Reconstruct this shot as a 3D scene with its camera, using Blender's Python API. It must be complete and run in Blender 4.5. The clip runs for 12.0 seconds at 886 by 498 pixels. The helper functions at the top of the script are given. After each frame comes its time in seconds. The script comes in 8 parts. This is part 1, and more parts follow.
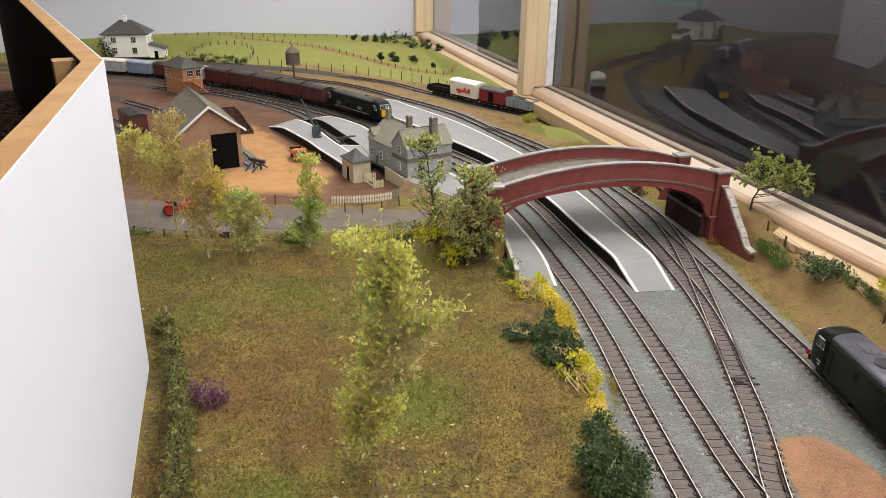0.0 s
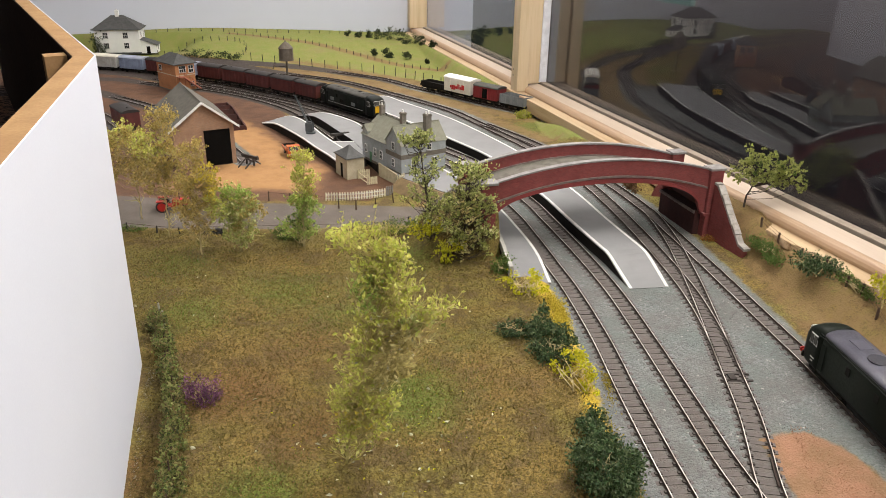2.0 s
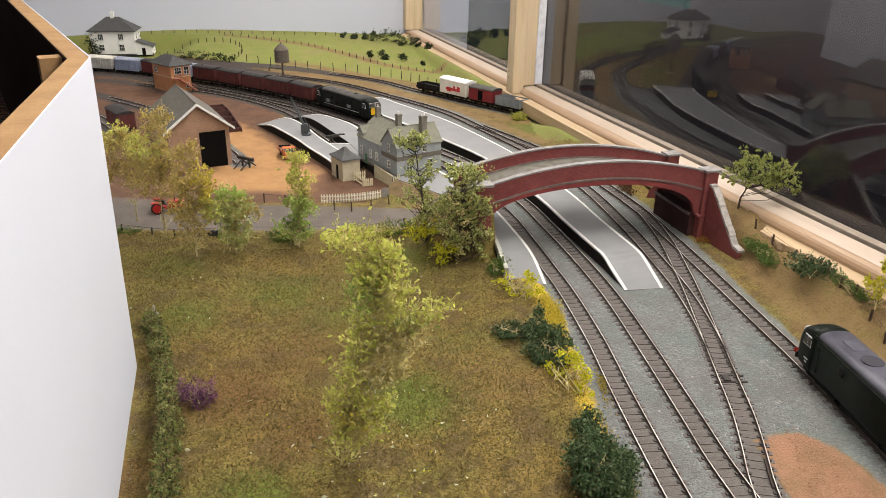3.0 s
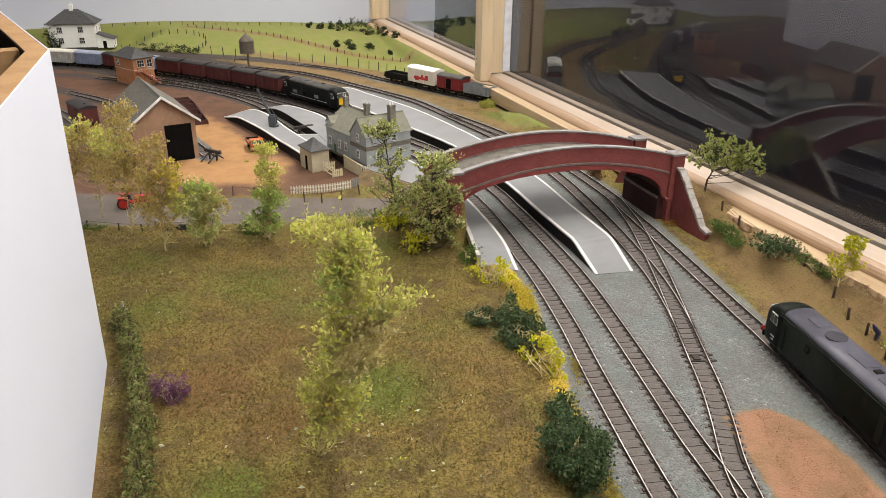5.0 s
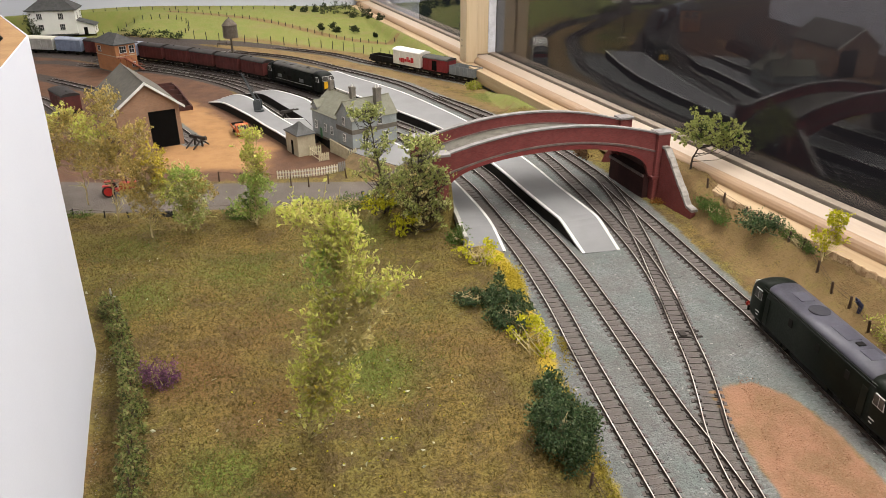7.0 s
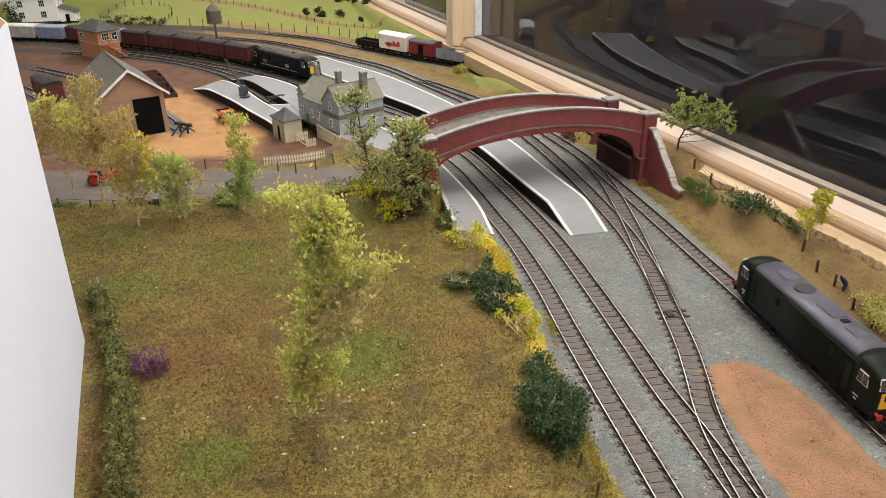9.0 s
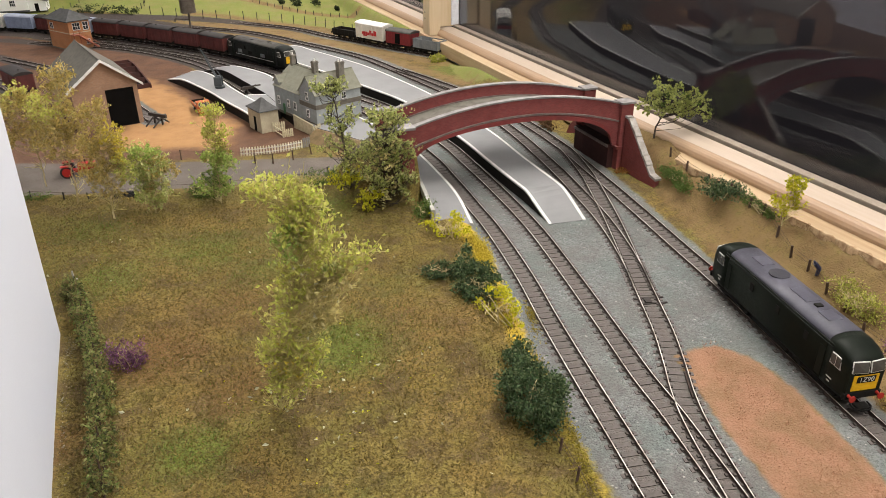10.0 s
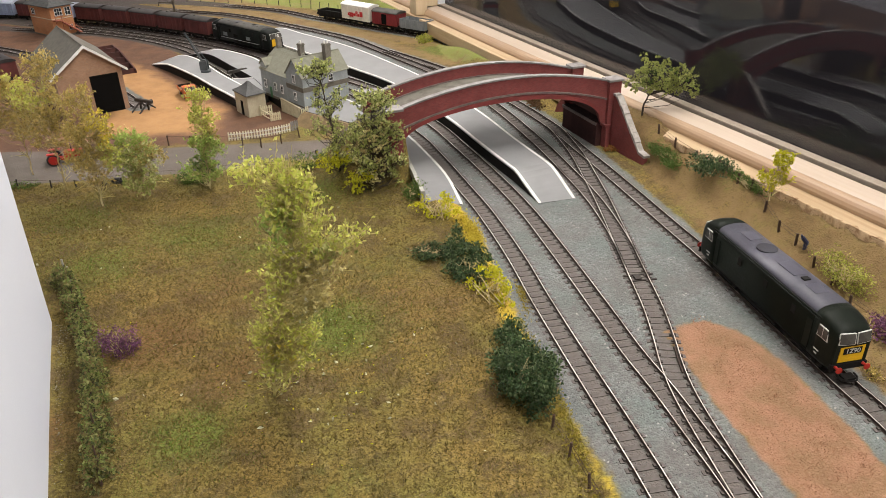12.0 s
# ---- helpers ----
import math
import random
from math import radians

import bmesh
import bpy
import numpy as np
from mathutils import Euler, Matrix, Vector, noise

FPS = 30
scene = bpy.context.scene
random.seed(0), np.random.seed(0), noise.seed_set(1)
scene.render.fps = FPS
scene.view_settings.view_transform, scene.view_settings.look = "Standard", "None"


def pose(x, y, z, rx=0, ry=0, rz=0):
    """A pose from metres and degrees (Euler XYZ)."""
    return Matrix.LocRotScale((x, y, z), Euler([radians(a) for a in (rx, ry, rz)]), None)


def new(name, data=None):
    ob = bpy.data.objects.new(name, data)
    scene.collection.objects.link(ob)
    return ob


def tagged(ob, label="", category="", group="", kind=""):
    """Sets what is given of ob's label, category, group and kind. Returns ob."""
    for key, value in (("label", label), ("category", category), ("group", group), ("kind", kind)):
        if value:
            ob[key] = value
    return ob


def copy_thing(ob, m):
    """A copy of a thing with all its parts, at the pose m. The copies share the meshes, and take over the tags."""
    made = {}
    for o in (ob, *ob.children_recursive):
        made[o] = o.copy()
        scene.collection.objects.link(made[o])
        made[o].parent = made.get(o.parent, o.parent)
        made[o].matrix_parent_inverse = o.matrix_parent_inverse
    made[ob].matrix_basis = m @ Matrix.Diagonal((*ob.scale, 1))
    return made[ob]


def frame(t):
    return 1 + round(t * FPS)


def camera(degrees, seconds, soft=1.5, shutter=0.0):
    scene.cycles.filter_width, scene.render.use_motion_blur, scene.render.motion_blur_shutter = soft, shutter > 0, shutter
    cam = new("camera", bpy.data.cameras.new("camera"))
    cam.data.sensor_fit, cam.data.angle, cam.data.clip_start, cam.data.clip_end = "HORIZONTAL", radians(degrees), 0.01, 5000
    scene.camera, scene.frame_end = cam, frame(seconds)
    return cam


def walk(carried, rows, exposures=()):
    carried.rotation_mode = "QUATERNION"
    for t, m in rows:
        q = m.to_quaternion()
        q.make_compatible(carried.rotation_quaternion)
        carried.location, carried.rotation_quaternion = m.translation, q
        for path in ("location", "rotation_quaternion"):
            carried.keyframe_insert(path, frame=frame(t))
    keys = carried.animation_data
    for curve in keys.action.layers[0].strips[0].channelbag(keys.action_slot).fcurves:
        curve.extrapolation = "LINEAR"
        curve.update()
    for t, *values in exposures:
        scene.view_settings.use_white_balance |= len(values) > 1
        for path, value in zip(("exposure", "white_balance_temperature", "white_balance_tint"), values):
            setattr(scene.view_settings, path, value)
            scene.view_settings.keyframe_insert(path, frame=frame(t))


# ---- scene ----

# A model railway of 1:76 scale on a baseboard beside a window; metres are true metres, rail tops lie at z = 0.
cam = camera(62.08, 12.0, soft=0.6)
PATH = [
    (0, -0.0000, 0.0000, 0.3633, 66.79, -0.55, 0.24),
    (0.5, 0.0001, 0.0016, 0.3627, 66.65, -0.41, 0.27),
    (1, -0.0008, 0.0017, 0.3629, 66.68, -0.46, -0.01),
    (1.5, -0.0006, 0.0017, 0.3626, 66.78, -0.74, -0.12),
    (2, -0.0006, 0.0014, 0.3628, 66.53, -0.75, -0.22),
    (2.5, -0.0008, 0.0013, 0.3636, 66.53, -0.82, -0.27),
    (3, 0.0002, 0.0005, 0.3633, 66.66, -0.84, -0.51),
    (5, 0.0010, -0.0010, 0.3622, 65.89, -0.44, -3.03),
    (5.5, 0.0014, -0.0018, 0.3620, 65.55, -0.21, -3.03),
    (6, 0.0022, -0.0028, 0.3617, 65.03, 0.18, -3.60),
    (6.5, 0.0027, -0.0029, 0.3619, 64.60, 0.21, -3.94),
    (7, 0.0032, -0.0037, 0.3617, 64.59, 0.14, -4.17),
    (9, 0.0048, -0.0049, 0.3609, 63.43, 0.53, -5.23),
    (9.5, 0.0046, -0.0050, 0.3607, 63.31, 0.38, -5.85),
    (10, 0.0045, -0.0056, 0.3603, 62.66, 0.31, -6.95),
    (10.5, 0.0055, -0.0056, 0.3602, 61.68, 1.02, -6.86),
    (11, 0.0057, -0.0068, 0.3601, 61.71, 0.87, -7.22),
    (11.5, 0.0064, -0.0075, 0.3600, 61.32, 1.25, -7.31),
    (12, 0.0056, -0.0075, 0.3609, 61.19, 0.98, -8.04),
]
walk(cam, [(r[0], pose(*r[1:])) for r in PATH])

# ---- world and lamps ----
world = bpy.data.worlds.new("night")
world.use_nodes = True
world.node_tree.nodes["Background"].inputs[0].default_value = (0.010, 0.012, 0.016, 1)
world.node_tree.nodes["Background"].inputs[1].default_value = 1.0
scene.world = world
scene.view_settings.exposure = 0.0

LAMPS = [(-0.02, -0.75), (-0.22, 0.45), (-0.52, 1.65), (-1.45, -0.9), (-1.65, 0.9)]
CEILING = 1.55
for lx, ly in LAMPS:
    lamp = bpy.data.lights.new("ceiling_lamp", "AREA")
    lamp.shape, lamp.size, lamp.size_y = "RECTANGLE", 0.56, 0.56
    lamp.energy, lamp.color = 2.7, (1.0, 0.945, 0.875)
    ob = new("ceiling_lamp", lamp)
    ob.location = (lx, ly, CEILING - 0.012)

# strip lights along the head of the window, turned down towards the layout
STRIPS = [(0.95, 0.45), (-0.25, 0.45), (-1.45, 0.45)]
STRIP_X, STRIP_Z = -0.03, 0.98
WALL = pose(0.284, 1.255, 0, 0, 0, 16.0)
for along, half in STRIPS:
    lamp = bpy.data.lights.new("strip_lamp", "AREA")
    lamp.shape, lamp.size, lamp.size_y = "RECTANGLE", 0.05, half * 2
    lamp.energy, lamp.color = 14.7, (1.0, 0.945, 0.885)
    ob = new("strip_lamp", lamp)
    ob.matrix_basis = WALL @ pose(STRIP_X - 0.02, along, STRIP_Z - 0.02, 0, 42, 0)

# ---- materials ----
def nodes_of(name):
    m = bpy.data.materials.new(name)
    m.use_nodes = True
    nt = m.node_tree
    return m, nt, nt.nodes["Principled BSDF"]


def mixed(nt, fac, a, b, mode="MIX"):
    n = nt.nodes.new("ShaderNodeMix")
    n.data_type, n.blend_type = "RGBA", mode
    for sock, val in ((n.inputs[0], fac), (n.inputs[6], a), (n.inputs[7], b)):
        if isinstance(val, (int, float)):
            sock.default_value = val
        elif isinstance(val, tuple):
            sock.default_value = (*val, 1)
        else:
            nt.links.new(val, sock)
    return n.outputs[2]


def noisy(nt, vec, scale, detail=4.0, rough=0.6):
    n = nt.nodes.new("ShaderNodeTexNoise")
    n.inputs["Scale"].default_value, n.inputs["Detail"].default_value, n.inputs["Roughness"].default_value = scale, detail, rough
    nt.links.new(vec, n.inputs["Vector"])
    return n.outputs["Fac"]


def ramp(nt, fac, lo, hi):
    n = nt.nodes.new("ShaderNodeMapRange")
    n.interpolation_type = "SMOOTHSTEP"
    n.inputs[1].default_value, n.inputs[2].default_value = lo, hi
    nt.links.new(fac, n.inputs[0])
    return n.outputs[0]


def calc(nt, op, a, b):
    n = nt.nodes.new("ShaderNodeMath")
    n.operation = op
    for sock, val in ((n.inputs[0], a), (n.inputs[1], b)):
        if isinstance(val, (int, float)):
            sock.default_value = val
        else:
            nt.links.new(val, sock)
    return n.outputs[0]


def bumped(nt, bsdf, height, strength, dist):
    n = nt.nodes.new("ShaderNodeBump")
    n.inputs["Strength"].default_value, n.inputs["Distance"].default_value = strength, dist
    nt.links.new(height, n.inputs["Height"])
    nt.links.new(n.outputs[0], bsdf.inputs["Normal"])


def coords(nt, kind="Object"):
    return nt.nodes.new("ShaderNodeTexCoord").outputs[kind]


def mat(name, c1, c2=None, scale=60.0, rough=0.6, bump=0.15, dist=0.0003, metal=0.0, fine=600.0, spread=0.0, spec=0.3, grainy=0.3):
    """A painted or moulded surface: two tones in soft patches, fine grain, slight relief."""
    m, nt, b = nodes_of(name)
    c2 = c2 or tuple(v * 0.8 for v in c1)
    vec = coords(nt)
    patch = ramp(nt, noisy(nt, vec, scale), 0.35, 0.68)
    col = mixed(nt, patch, c1, c2)
    grain = noisy(nt, vec, fine, 3.0)
    col = mixed(nt, calc(nt, "MULTIPLY", ramp(nt, grain, 0.3, 0.75), grainy), col, tuple(v * 0.55 for v in c1))
    if spread:
        info = nt.nodes.new("ShaderNodeObjectInfo").outputs["Random"]
        col = mixed(nt, calc(nt, "MULTIPLY", info, spread), col, tuple(v * 0.45 for v in c1))
    nt.links.new(col, b.inputs["Base Color"])
    nt.links.new(calc(nt, "ADD", calc(nt, "MULTIPLY", grain, 0.25), rough - 0.12), b.inputs["Roughness"])
    b.inputs["Metallic"].default_value = metal
    b.inputs["Specular IOR Level"].default_value = spec
    if bump:
        bumped(nt, b, grain, bump, dist)
    return m


def leafy(name, tones, rough=0.7, patch=None):
    """Foliage: a tone for each leaf or clump, a little light passing through."""
    m, nt, b = nodes_of(name)
    info = nt.nodes.new("ShaderNodeNewGeometry").outputs["Random Per Island"]
    n = nt.nodes.new("ShaderNodeValToRGB")
    n.color_ramp.elements[0].color, n.color_ramp.elements[1].color = (*tones[0], 1), (*tones[-1], 1)
    for i, t in enumerate(tones[1:-1], 1):
        n.color_ramp.elements.new(i / (len(tones) - 1)).color = (*t, 1)
    nt.links.new(info, n.inputs[0])
    grain = noisy(nt, coords(nt), 900.0, 2.0)
    col = mixed(nt, calc(nt, "MULTIPLY", grain, 0.5), n.outputs[0], tuple(v * 0.5 for v in tones[0]))
    for scale, lo, hi, amount, tone in patch or ():
        where = ramp(nt, noisy(nt, coords(nt), scale, 5.0), lo, hi)
        col = mixed(nt, calc(nt, "MULTIPLY", where, amount), col, tone)
    nt.links.new(col, b.inputs["Base Color"])
    b.inputs["Roughness"].default_value = rough
    b.inputs["Specular IOR Level"].default_value = 0.25
    tr = nt.nodes.new("ShaderNodeBsdfTranslucent")
    nt.links.new(col, tr.inputs[0])
    mx = nt.nodes.new("ShaderNodeMixShader")
    mx.inputs[0].default_value = 0.46
    nt.links.new(b.outputs[0], mx.inputs[1])
    nt.links.new(tr.outputs[0], mx.inputs[2])
    nt.links.new(mx.outputs[0], nt.nodes["Material Output"].inputs[0])
    return m


def brick(name, c1, c2, mortar, size=0.0032, rough=0.8):
    """Small moulded brickwork, laid along the object's x and z."""
    m, nt, b = nodes_of(name)
    vec = coords(nt)
    sep = nt.nodes.new("ShaderNodeSeparateXYZ")
    nt.links.new(vec, sep.inputs[0])
    com = nt.nodes.new("ShaderNodeCombineXYZ")
    nt.links.new(calc(nt, "ADD", sep.outputs[0], sep.outputs[1]), com.inputs[0])
    nt.links.new(sep.outputs[2], com.inputs[1])
    t = nt.nodes.new("ShaderNodeTexBrick")
    t.inputs["Scale"].default_value = 1.0
    t.inputs["Brick Width"].default_value, t.inputs["Row Height"].default_value = size, size * 0.36
    t.inputs["Mortar Size"].default_value = size * 0.035
    t.inputs["Color1"].default_value, t.inputs["Color2"].default_value, t.inputs["Mortar"].default_value = (*c1, 1), (*c2, 1), (*mortar, 1)
    nt.links.new(com.outputs[0], t.inputs["Vector"])
    grime = ramp(nt, noisy(nt, vec, 45.0), 0.4, 0.75)
    col = mixed(nt, calc(nt, "MULTIPLY", grime, 0.45), t.outputs["Color"], tuple(v * 0.5 for v in c1))
    nt.links.new(col, b.inputs["Base Color"])
    b.inputs["Roughness"].default_value = rough
    b.inputs["Specular IOR Level"].default_value = 0.2
    bumped(nt, b, t.outputs["Fac"], 0.25, -0.0002)
    return m


def timber(name, c1, c2, along=(1, 1, 1), scale=60.0, rough=0.5):
    m, nt, b = nodes_of(name)
    mp = nt.nodes.new("ShaderNodeMapping")
    mp.inputs["Scale"].default_value = along
    nt.links.new(coords(nt), mp.inputs[0])
    g = noisy(nt, mp.outputs[0], scale, 6.0, 0.65)
    col = mixed(nt, ramp(nt, g, 0.35, 0.7), c1, c2)
    nt.links.new(col, b.inputs["Base Color"])
    b.inputs["Roughness"].default_value = rough
    bumped(nt, b, g, 0.15, 0.0005)
    return m


def ground_material():
    m, nt, b = nodes_of("scenic_ground")
    pos = nt.nodes.new("ShaderNodeNewGeometry").outputs["Position"]

    def mask(name, wobble=0.35, scale=70.0, sharp=0.10):
        a = nt.nodes.new("ShaderNodeAttribute")
        a.attribute_name = name
        w = calc(nt, "MULTIPLY", calc(nt, "SUBTRACT", noisy(nt, pos, scale, 5.0), 0.5), wobble * 2)
        return ramp(nt, calc(nt, "ADD", a.outputs["Fac"], w), 0.5 - sharp, 0.5 + sharp)

    big, mid, small = noisy(nt, pos, 9.0, 3.0), noisy(nt, pos, 30.0, 6.0), noisy(nt, pos, 420.0, 3.0, 0.7)
    blade = noisy(nt, pos, 1100.0, 2.0, 0.6)
    # static grass, worn and autumnal
    turf = mixed(nt, ramp(nt, big, 0.4, 0.62), (0.182, 0.124, 0.034), (0.160, 0.136, 0.034))
    turf = mixed(nt, ramp(nt, mid, 0.46, 0.62), turf, (0.096, 0.064, 0.028))
    turf = mixed(nt, calc(nt, "MULTIPLY", ramp(nt, noisy(nt, pos, 130.0, 5.0, 0.7), 0.5, 0.66), 0.75), turf, (0.074, 0.050, 0.018))
    turf = mixed(nt, calc(nt, "MULTIPLY", ramp(nt, noisy(nt, pos, 85.0, 5.0, 0.7), 0.56, 0.68), 0.6), turf, (0.215, 0.165, 0.075))
    turf = mixed(nt, mask("lush", 0.5, 60.0, 0.35), turf, (0.109, 0.137, 0.024))
    turf = mixed(nt, mask("rusty", 0.5, 40.0, 0.4), turf, (0.145, 0.077, 0.029))
    turf = mixed(nt, calc(nt, "MULTIPLY", ramp(nt, blade, 0.5, 0.72), 0.6), turf, (0.251, 0.196, 0.058))
    turf = mixed(nt, calc(nt, "MULTIPLY", ramp(nt, small, 0.45, 0.66), 0.85), turf, (0.052, 0.037, 0.012))
    # far pasture
    past = mixed(nt, ramp(nt, mid, 0.35, 0.7), (0.165, 0.190, 0.046), (0.200, 0.195, 0.060))
    past = mixed(nt, calc(nt, "MULTIPLY", ramp(nt, noisy(nt, pos, 11.0, 6.0), 0.5, 0.66), 0.6), past, (0.20, 0.165, 0.075))
    past = mixed(nt, calc(nt, "MULTIPLY", ramp(nt, small, 0.5, 0.8), 0.35), past, (0.087, 0.093, 0.025))
    col = mixed(nt, mask("pasture"), turf, past)
    # trodden earth and ochre yard
    earth = mixed(nt, ramp(nt, mid, 0.35, 0.7), (0.124, 0.065, 0.038), (0.081, 0.043, 0.028))
    col = mixed(nt, mask("earth"), col, earth)
    ochre = mixed(nt, ramp(nt, mid, 0.35, 0.7), (0.36, 0.20, 0.085), (0.28, 0.15, 0.065))
    ochre = mixed(nt, calc(nt, "MULTIPLY", ramp(nt, small, 0.5, 0.8), 0.25), ochre, (0.161, 0.081, 0.037))
    col = mixed(nt, mask("ochre", 0.6, 30.0, 0.3), col, ochre)
    clay = mixed(nt, ramp(nt, mid, 0.38, 0.62), (0.260, 0.138, 0.084), (0.200, 0.118, 0.064))
    clay = mixed(nt, calc(nt, "MULTIPLY", ramp(nt, small, 0.5, 0.7), 0.6), clay, (0.29, 0.165, 0.105))
    clay = mixed(nt, calc(nt, "MULTIPLY", ramp(nt, blade, 0.55, 0.75), 0.5), clay, (0.09, 0.055, 0.03))
    col = mixed(nt, mask("clay", 0.5, 70.0, 0.22), col, clay)
    gorse = mixed(nt, ramp(nt, mid, 0.4, 0.65), (0.50, 0.37, 0.035), (0.34, 0.235, 0.035))
    gorse = mixed(nt, calc(nt, "MULTIPLY", ramp(nt, small, 0.45, 0.7), 0.6), gorse, (0.11, 0.085, 0.02))
    col = mixed(nt, mask("gorse", 0.6, 90.0, 0.3), col, gorse)
    straw = mixed(nt, ramp(nt, mid, 0.4, 0.7), (0.190, 0.126, 0.056), (0.155, 0.098, 0.043))
    straw = mixed(nt, calc(nt, "MULTIPLY", ramp(nt, small, 0.5, 0.75), 0.5), straw, (0.093, 0.062, 0.025))
    col = mixed(nt, mask("straw", 0.5, 90.0, 0.25), col, straw)
    # ballast, one cell to a stone
    stone = nt.nodes.new("ShaderNodeTexVoronoi")
    stone.inputs["Scale"].default_value = 640.0
    nt.links.new(pos, stone.inputs["Vector"])
    bw = nt.nodes.new("ShaderNodeSeparateColor")
    nt.links.new(stone.outputs["Color"], bw.inputs[0])
    gre = mixed(nt, bw.outputs[0], (0.100, 0.106, 0.104), (0.200, 0.207, 0.203))
    tint = ramp(nt, noisy(nt, pos, 14.0, 5.0), 0.40, 0.64)
    gre = mixed(nt, calc(nt, "MULTIPLY", tint, 0.55), gre, (0.120, 0.108, 0.101))
    moss = ramp(nt, noisy(nt, pos, 20.0, 6.0), 0.42, 0.62)
    gre = mixed(nt, calc(nt, "MULTIPLY", moss, 0.45), gre, (0.095, 0.122, 0.112))
    gre = mixed(nt, calc(nt, "MULTIPLY", ramp(nt, noisy(nt, pos, 75.0, 4.0), 0.55, 0.72), 0.5), gre, (0.090, 0.084, 0.079))
    gre = mixed(nt, ramp(nt, bw.outputs[1], 0.985, 0.995), gre, (0.30, 0.29, 0.27))
    gre = mixed(nt, calc(nt, "MULTIPLY", ramp(nt, mid, 0.4, 0.7), 0.4), gre, (0.118, 0.108, 0.100))
    gre = mixed(nt, mask("rust", 0.3, 120.0, 0.4), gre, (0.112, 0.097, 0.088))
    gre = mixed(nt, mask("soot", 0.3, 40.0, 0.4), gre, (0.058, 0.047, 0.042))
    bal = mask("ballast", 0.3, 110.0, 0.16)
    col = mixed(nt, bal, col, gre)
    tar = mixed(nt, ramp(nt, mid, 0.3, 0.7), (0.133, 0.112, 0.096), (0.102, 0.087, 0.074))
    col = mixed(nt, mask("road", 0.15, 60.0, 0.15), col, tar)
    nt.links.new(col, b.inputs["Base Color"])
    b.inputs["Roughness"].default_value = 0.9
    b.inputs["Specular IOR Level"].default_value = 0.2
    hgt = calc(nt, "ADD", calc(nt, "MULTIPLY", small, 1.0), calc(nt, "MULTIPLY", calc(nt, "SUBTRACT", 0.6, stone.outputs["Distance"]), 0.7))
    bumped(nt, b, hgt, 0.6, 0.0012)
    return m


GROUND = ground_material()
RAIL_SIDE = mat("rusty_rail", (0.050, 0.034, 0.027), rough=0.7, metal=0.2)
RAIL_TOP = mat("rail_head", (0.60, 0.56, 0.52), (0.34, 0.29, 0.25), scale=35, rough=0.42, metal=0.4, bump=0, grainy=0.1)
SLEEPER = mat("sleeper", (0.132, 0.116, 0.108), (0.105, 0.091, 0.084), scale=220, rough=0.9, spread=0.3)
# dark tone for the rail chairs and for the shade on sleeper flanks
SLEEPER_END = mat("shaded_flank_and_chair", (0.072, 0.061, 0.055), (0.046, 0.038, 0.034), scale=150, rough=0.9)
PLAT = mat("platform_grey", (0.215, 0.215, 0.218), (0.195, 0.195, 0.198), scale=25, rough=0.8, fine=1500, grainy=0.12)
# brick taken near black: the shade on the platform walls is in the colour
PLAT_SIDE = brick("platform_wall_shade", (0.013, 0.010, 0.009), (0.018, 0.014, 0.012), (0.010, 0.009, 0.008))
WHITE = mat("white_edge", (0.72, 0.71, 0.69), (0.55, 0.54, 0.51), rough=0.6)
BRIDGE_RED = brick("bridge_brick", (0.245, 0.060, 0.056), (0.180, 0.046, 0.044), (0.20, 0.075, 0.07))
STONE = mat("stone_coping", (0.265, 0.25, 0.245), (0.18, 0.165, 0.162), rough=0.8, scale=90)
DECK = mat("bridge_road", (0.150, 0.138, 0.118), (0.085, 0.078, 0.060), scale=70, rough=0.9, fine=900)
WING_STONE = mat("pale_worn_stone", (0.40, 0.37, 0.34), (0.25, 0.225, 0.205), scale=140, rough=0.85, spread=0.35)
BAND_STONE = mat("worn_brown_stone", (0.20, 0.155, 0.14), (0.135, 0.095, 0.088), scale=110, rough=0.85)
PANEL = mat("white_panel", (0.61, 0.635, 0.715), (0.595, 0.62, 0.70), scale=6, rough=0.5, bump=0.02, fine=900, grainy=0.03)
FIBRE = mat("raw_fibreboard", (0.36, 0.215, 0.098), (0.29, 0.165, 0.072), scale=30, rough=0.85, fine=500)
# brown lowered to near black: the shade inside the box is in the colour
INSIDE = mat("shaded_brown_inside", (0.016, 0.0075, 0.005), (0.010, 0.005, 0.0035), scale=5, rough=0.8, fine=150, spec=0.08)
WALLMAT = mat("room_wall", (0.50, 0.52, 0.60), (0.485, 0.505, 0.58), scale=2, rough=0.8, bump=0.02, fine=700, grainy=0.03)
CEIL = mat("ceiling_white", (0.55, 0.55, 0.53), scale=2, rough=0.9, fine=90)
CARPET = mat("carpet", (0.06, 0.06, 0.07), (0.04, 0.04, 0.05), scale=3, rough=0.95, fine=200)
PINE = timber("pale_pine", (0.63, 0.50, 0.33), (0.53, 0.40, 0.24), (1, 1, 0.06), 70.0)
RAILWOOD = timber("whitened_pine", (0.47, 0.385, 0.31), (0.42, 0.33, 0.255), (1, 0.05, 1), 60.0)
# darker copy of the rail's pine: the nose's shade is in its colour
SHADED_NOSEWOOD = timber("shaded_pine_nose", (0.37, 0.25, 0.158), (0.30, 0.19, 0.115), (1, 0.05, 1), 60.0)
SILLWOOD = timber("pine_sill", (0.46, 0.345, 0.215), (0.33, 0.22, 0.12), (1, 0.05, 1), 70.0)
BEAD = mat("beige_bead", (0.30, 0.25, 0.20), (0.26, 0.21, 0.165), rough=0.6)
RUBBER = mat("black_rubber", (0.02, 0.02, 0.02), rough=0.5)
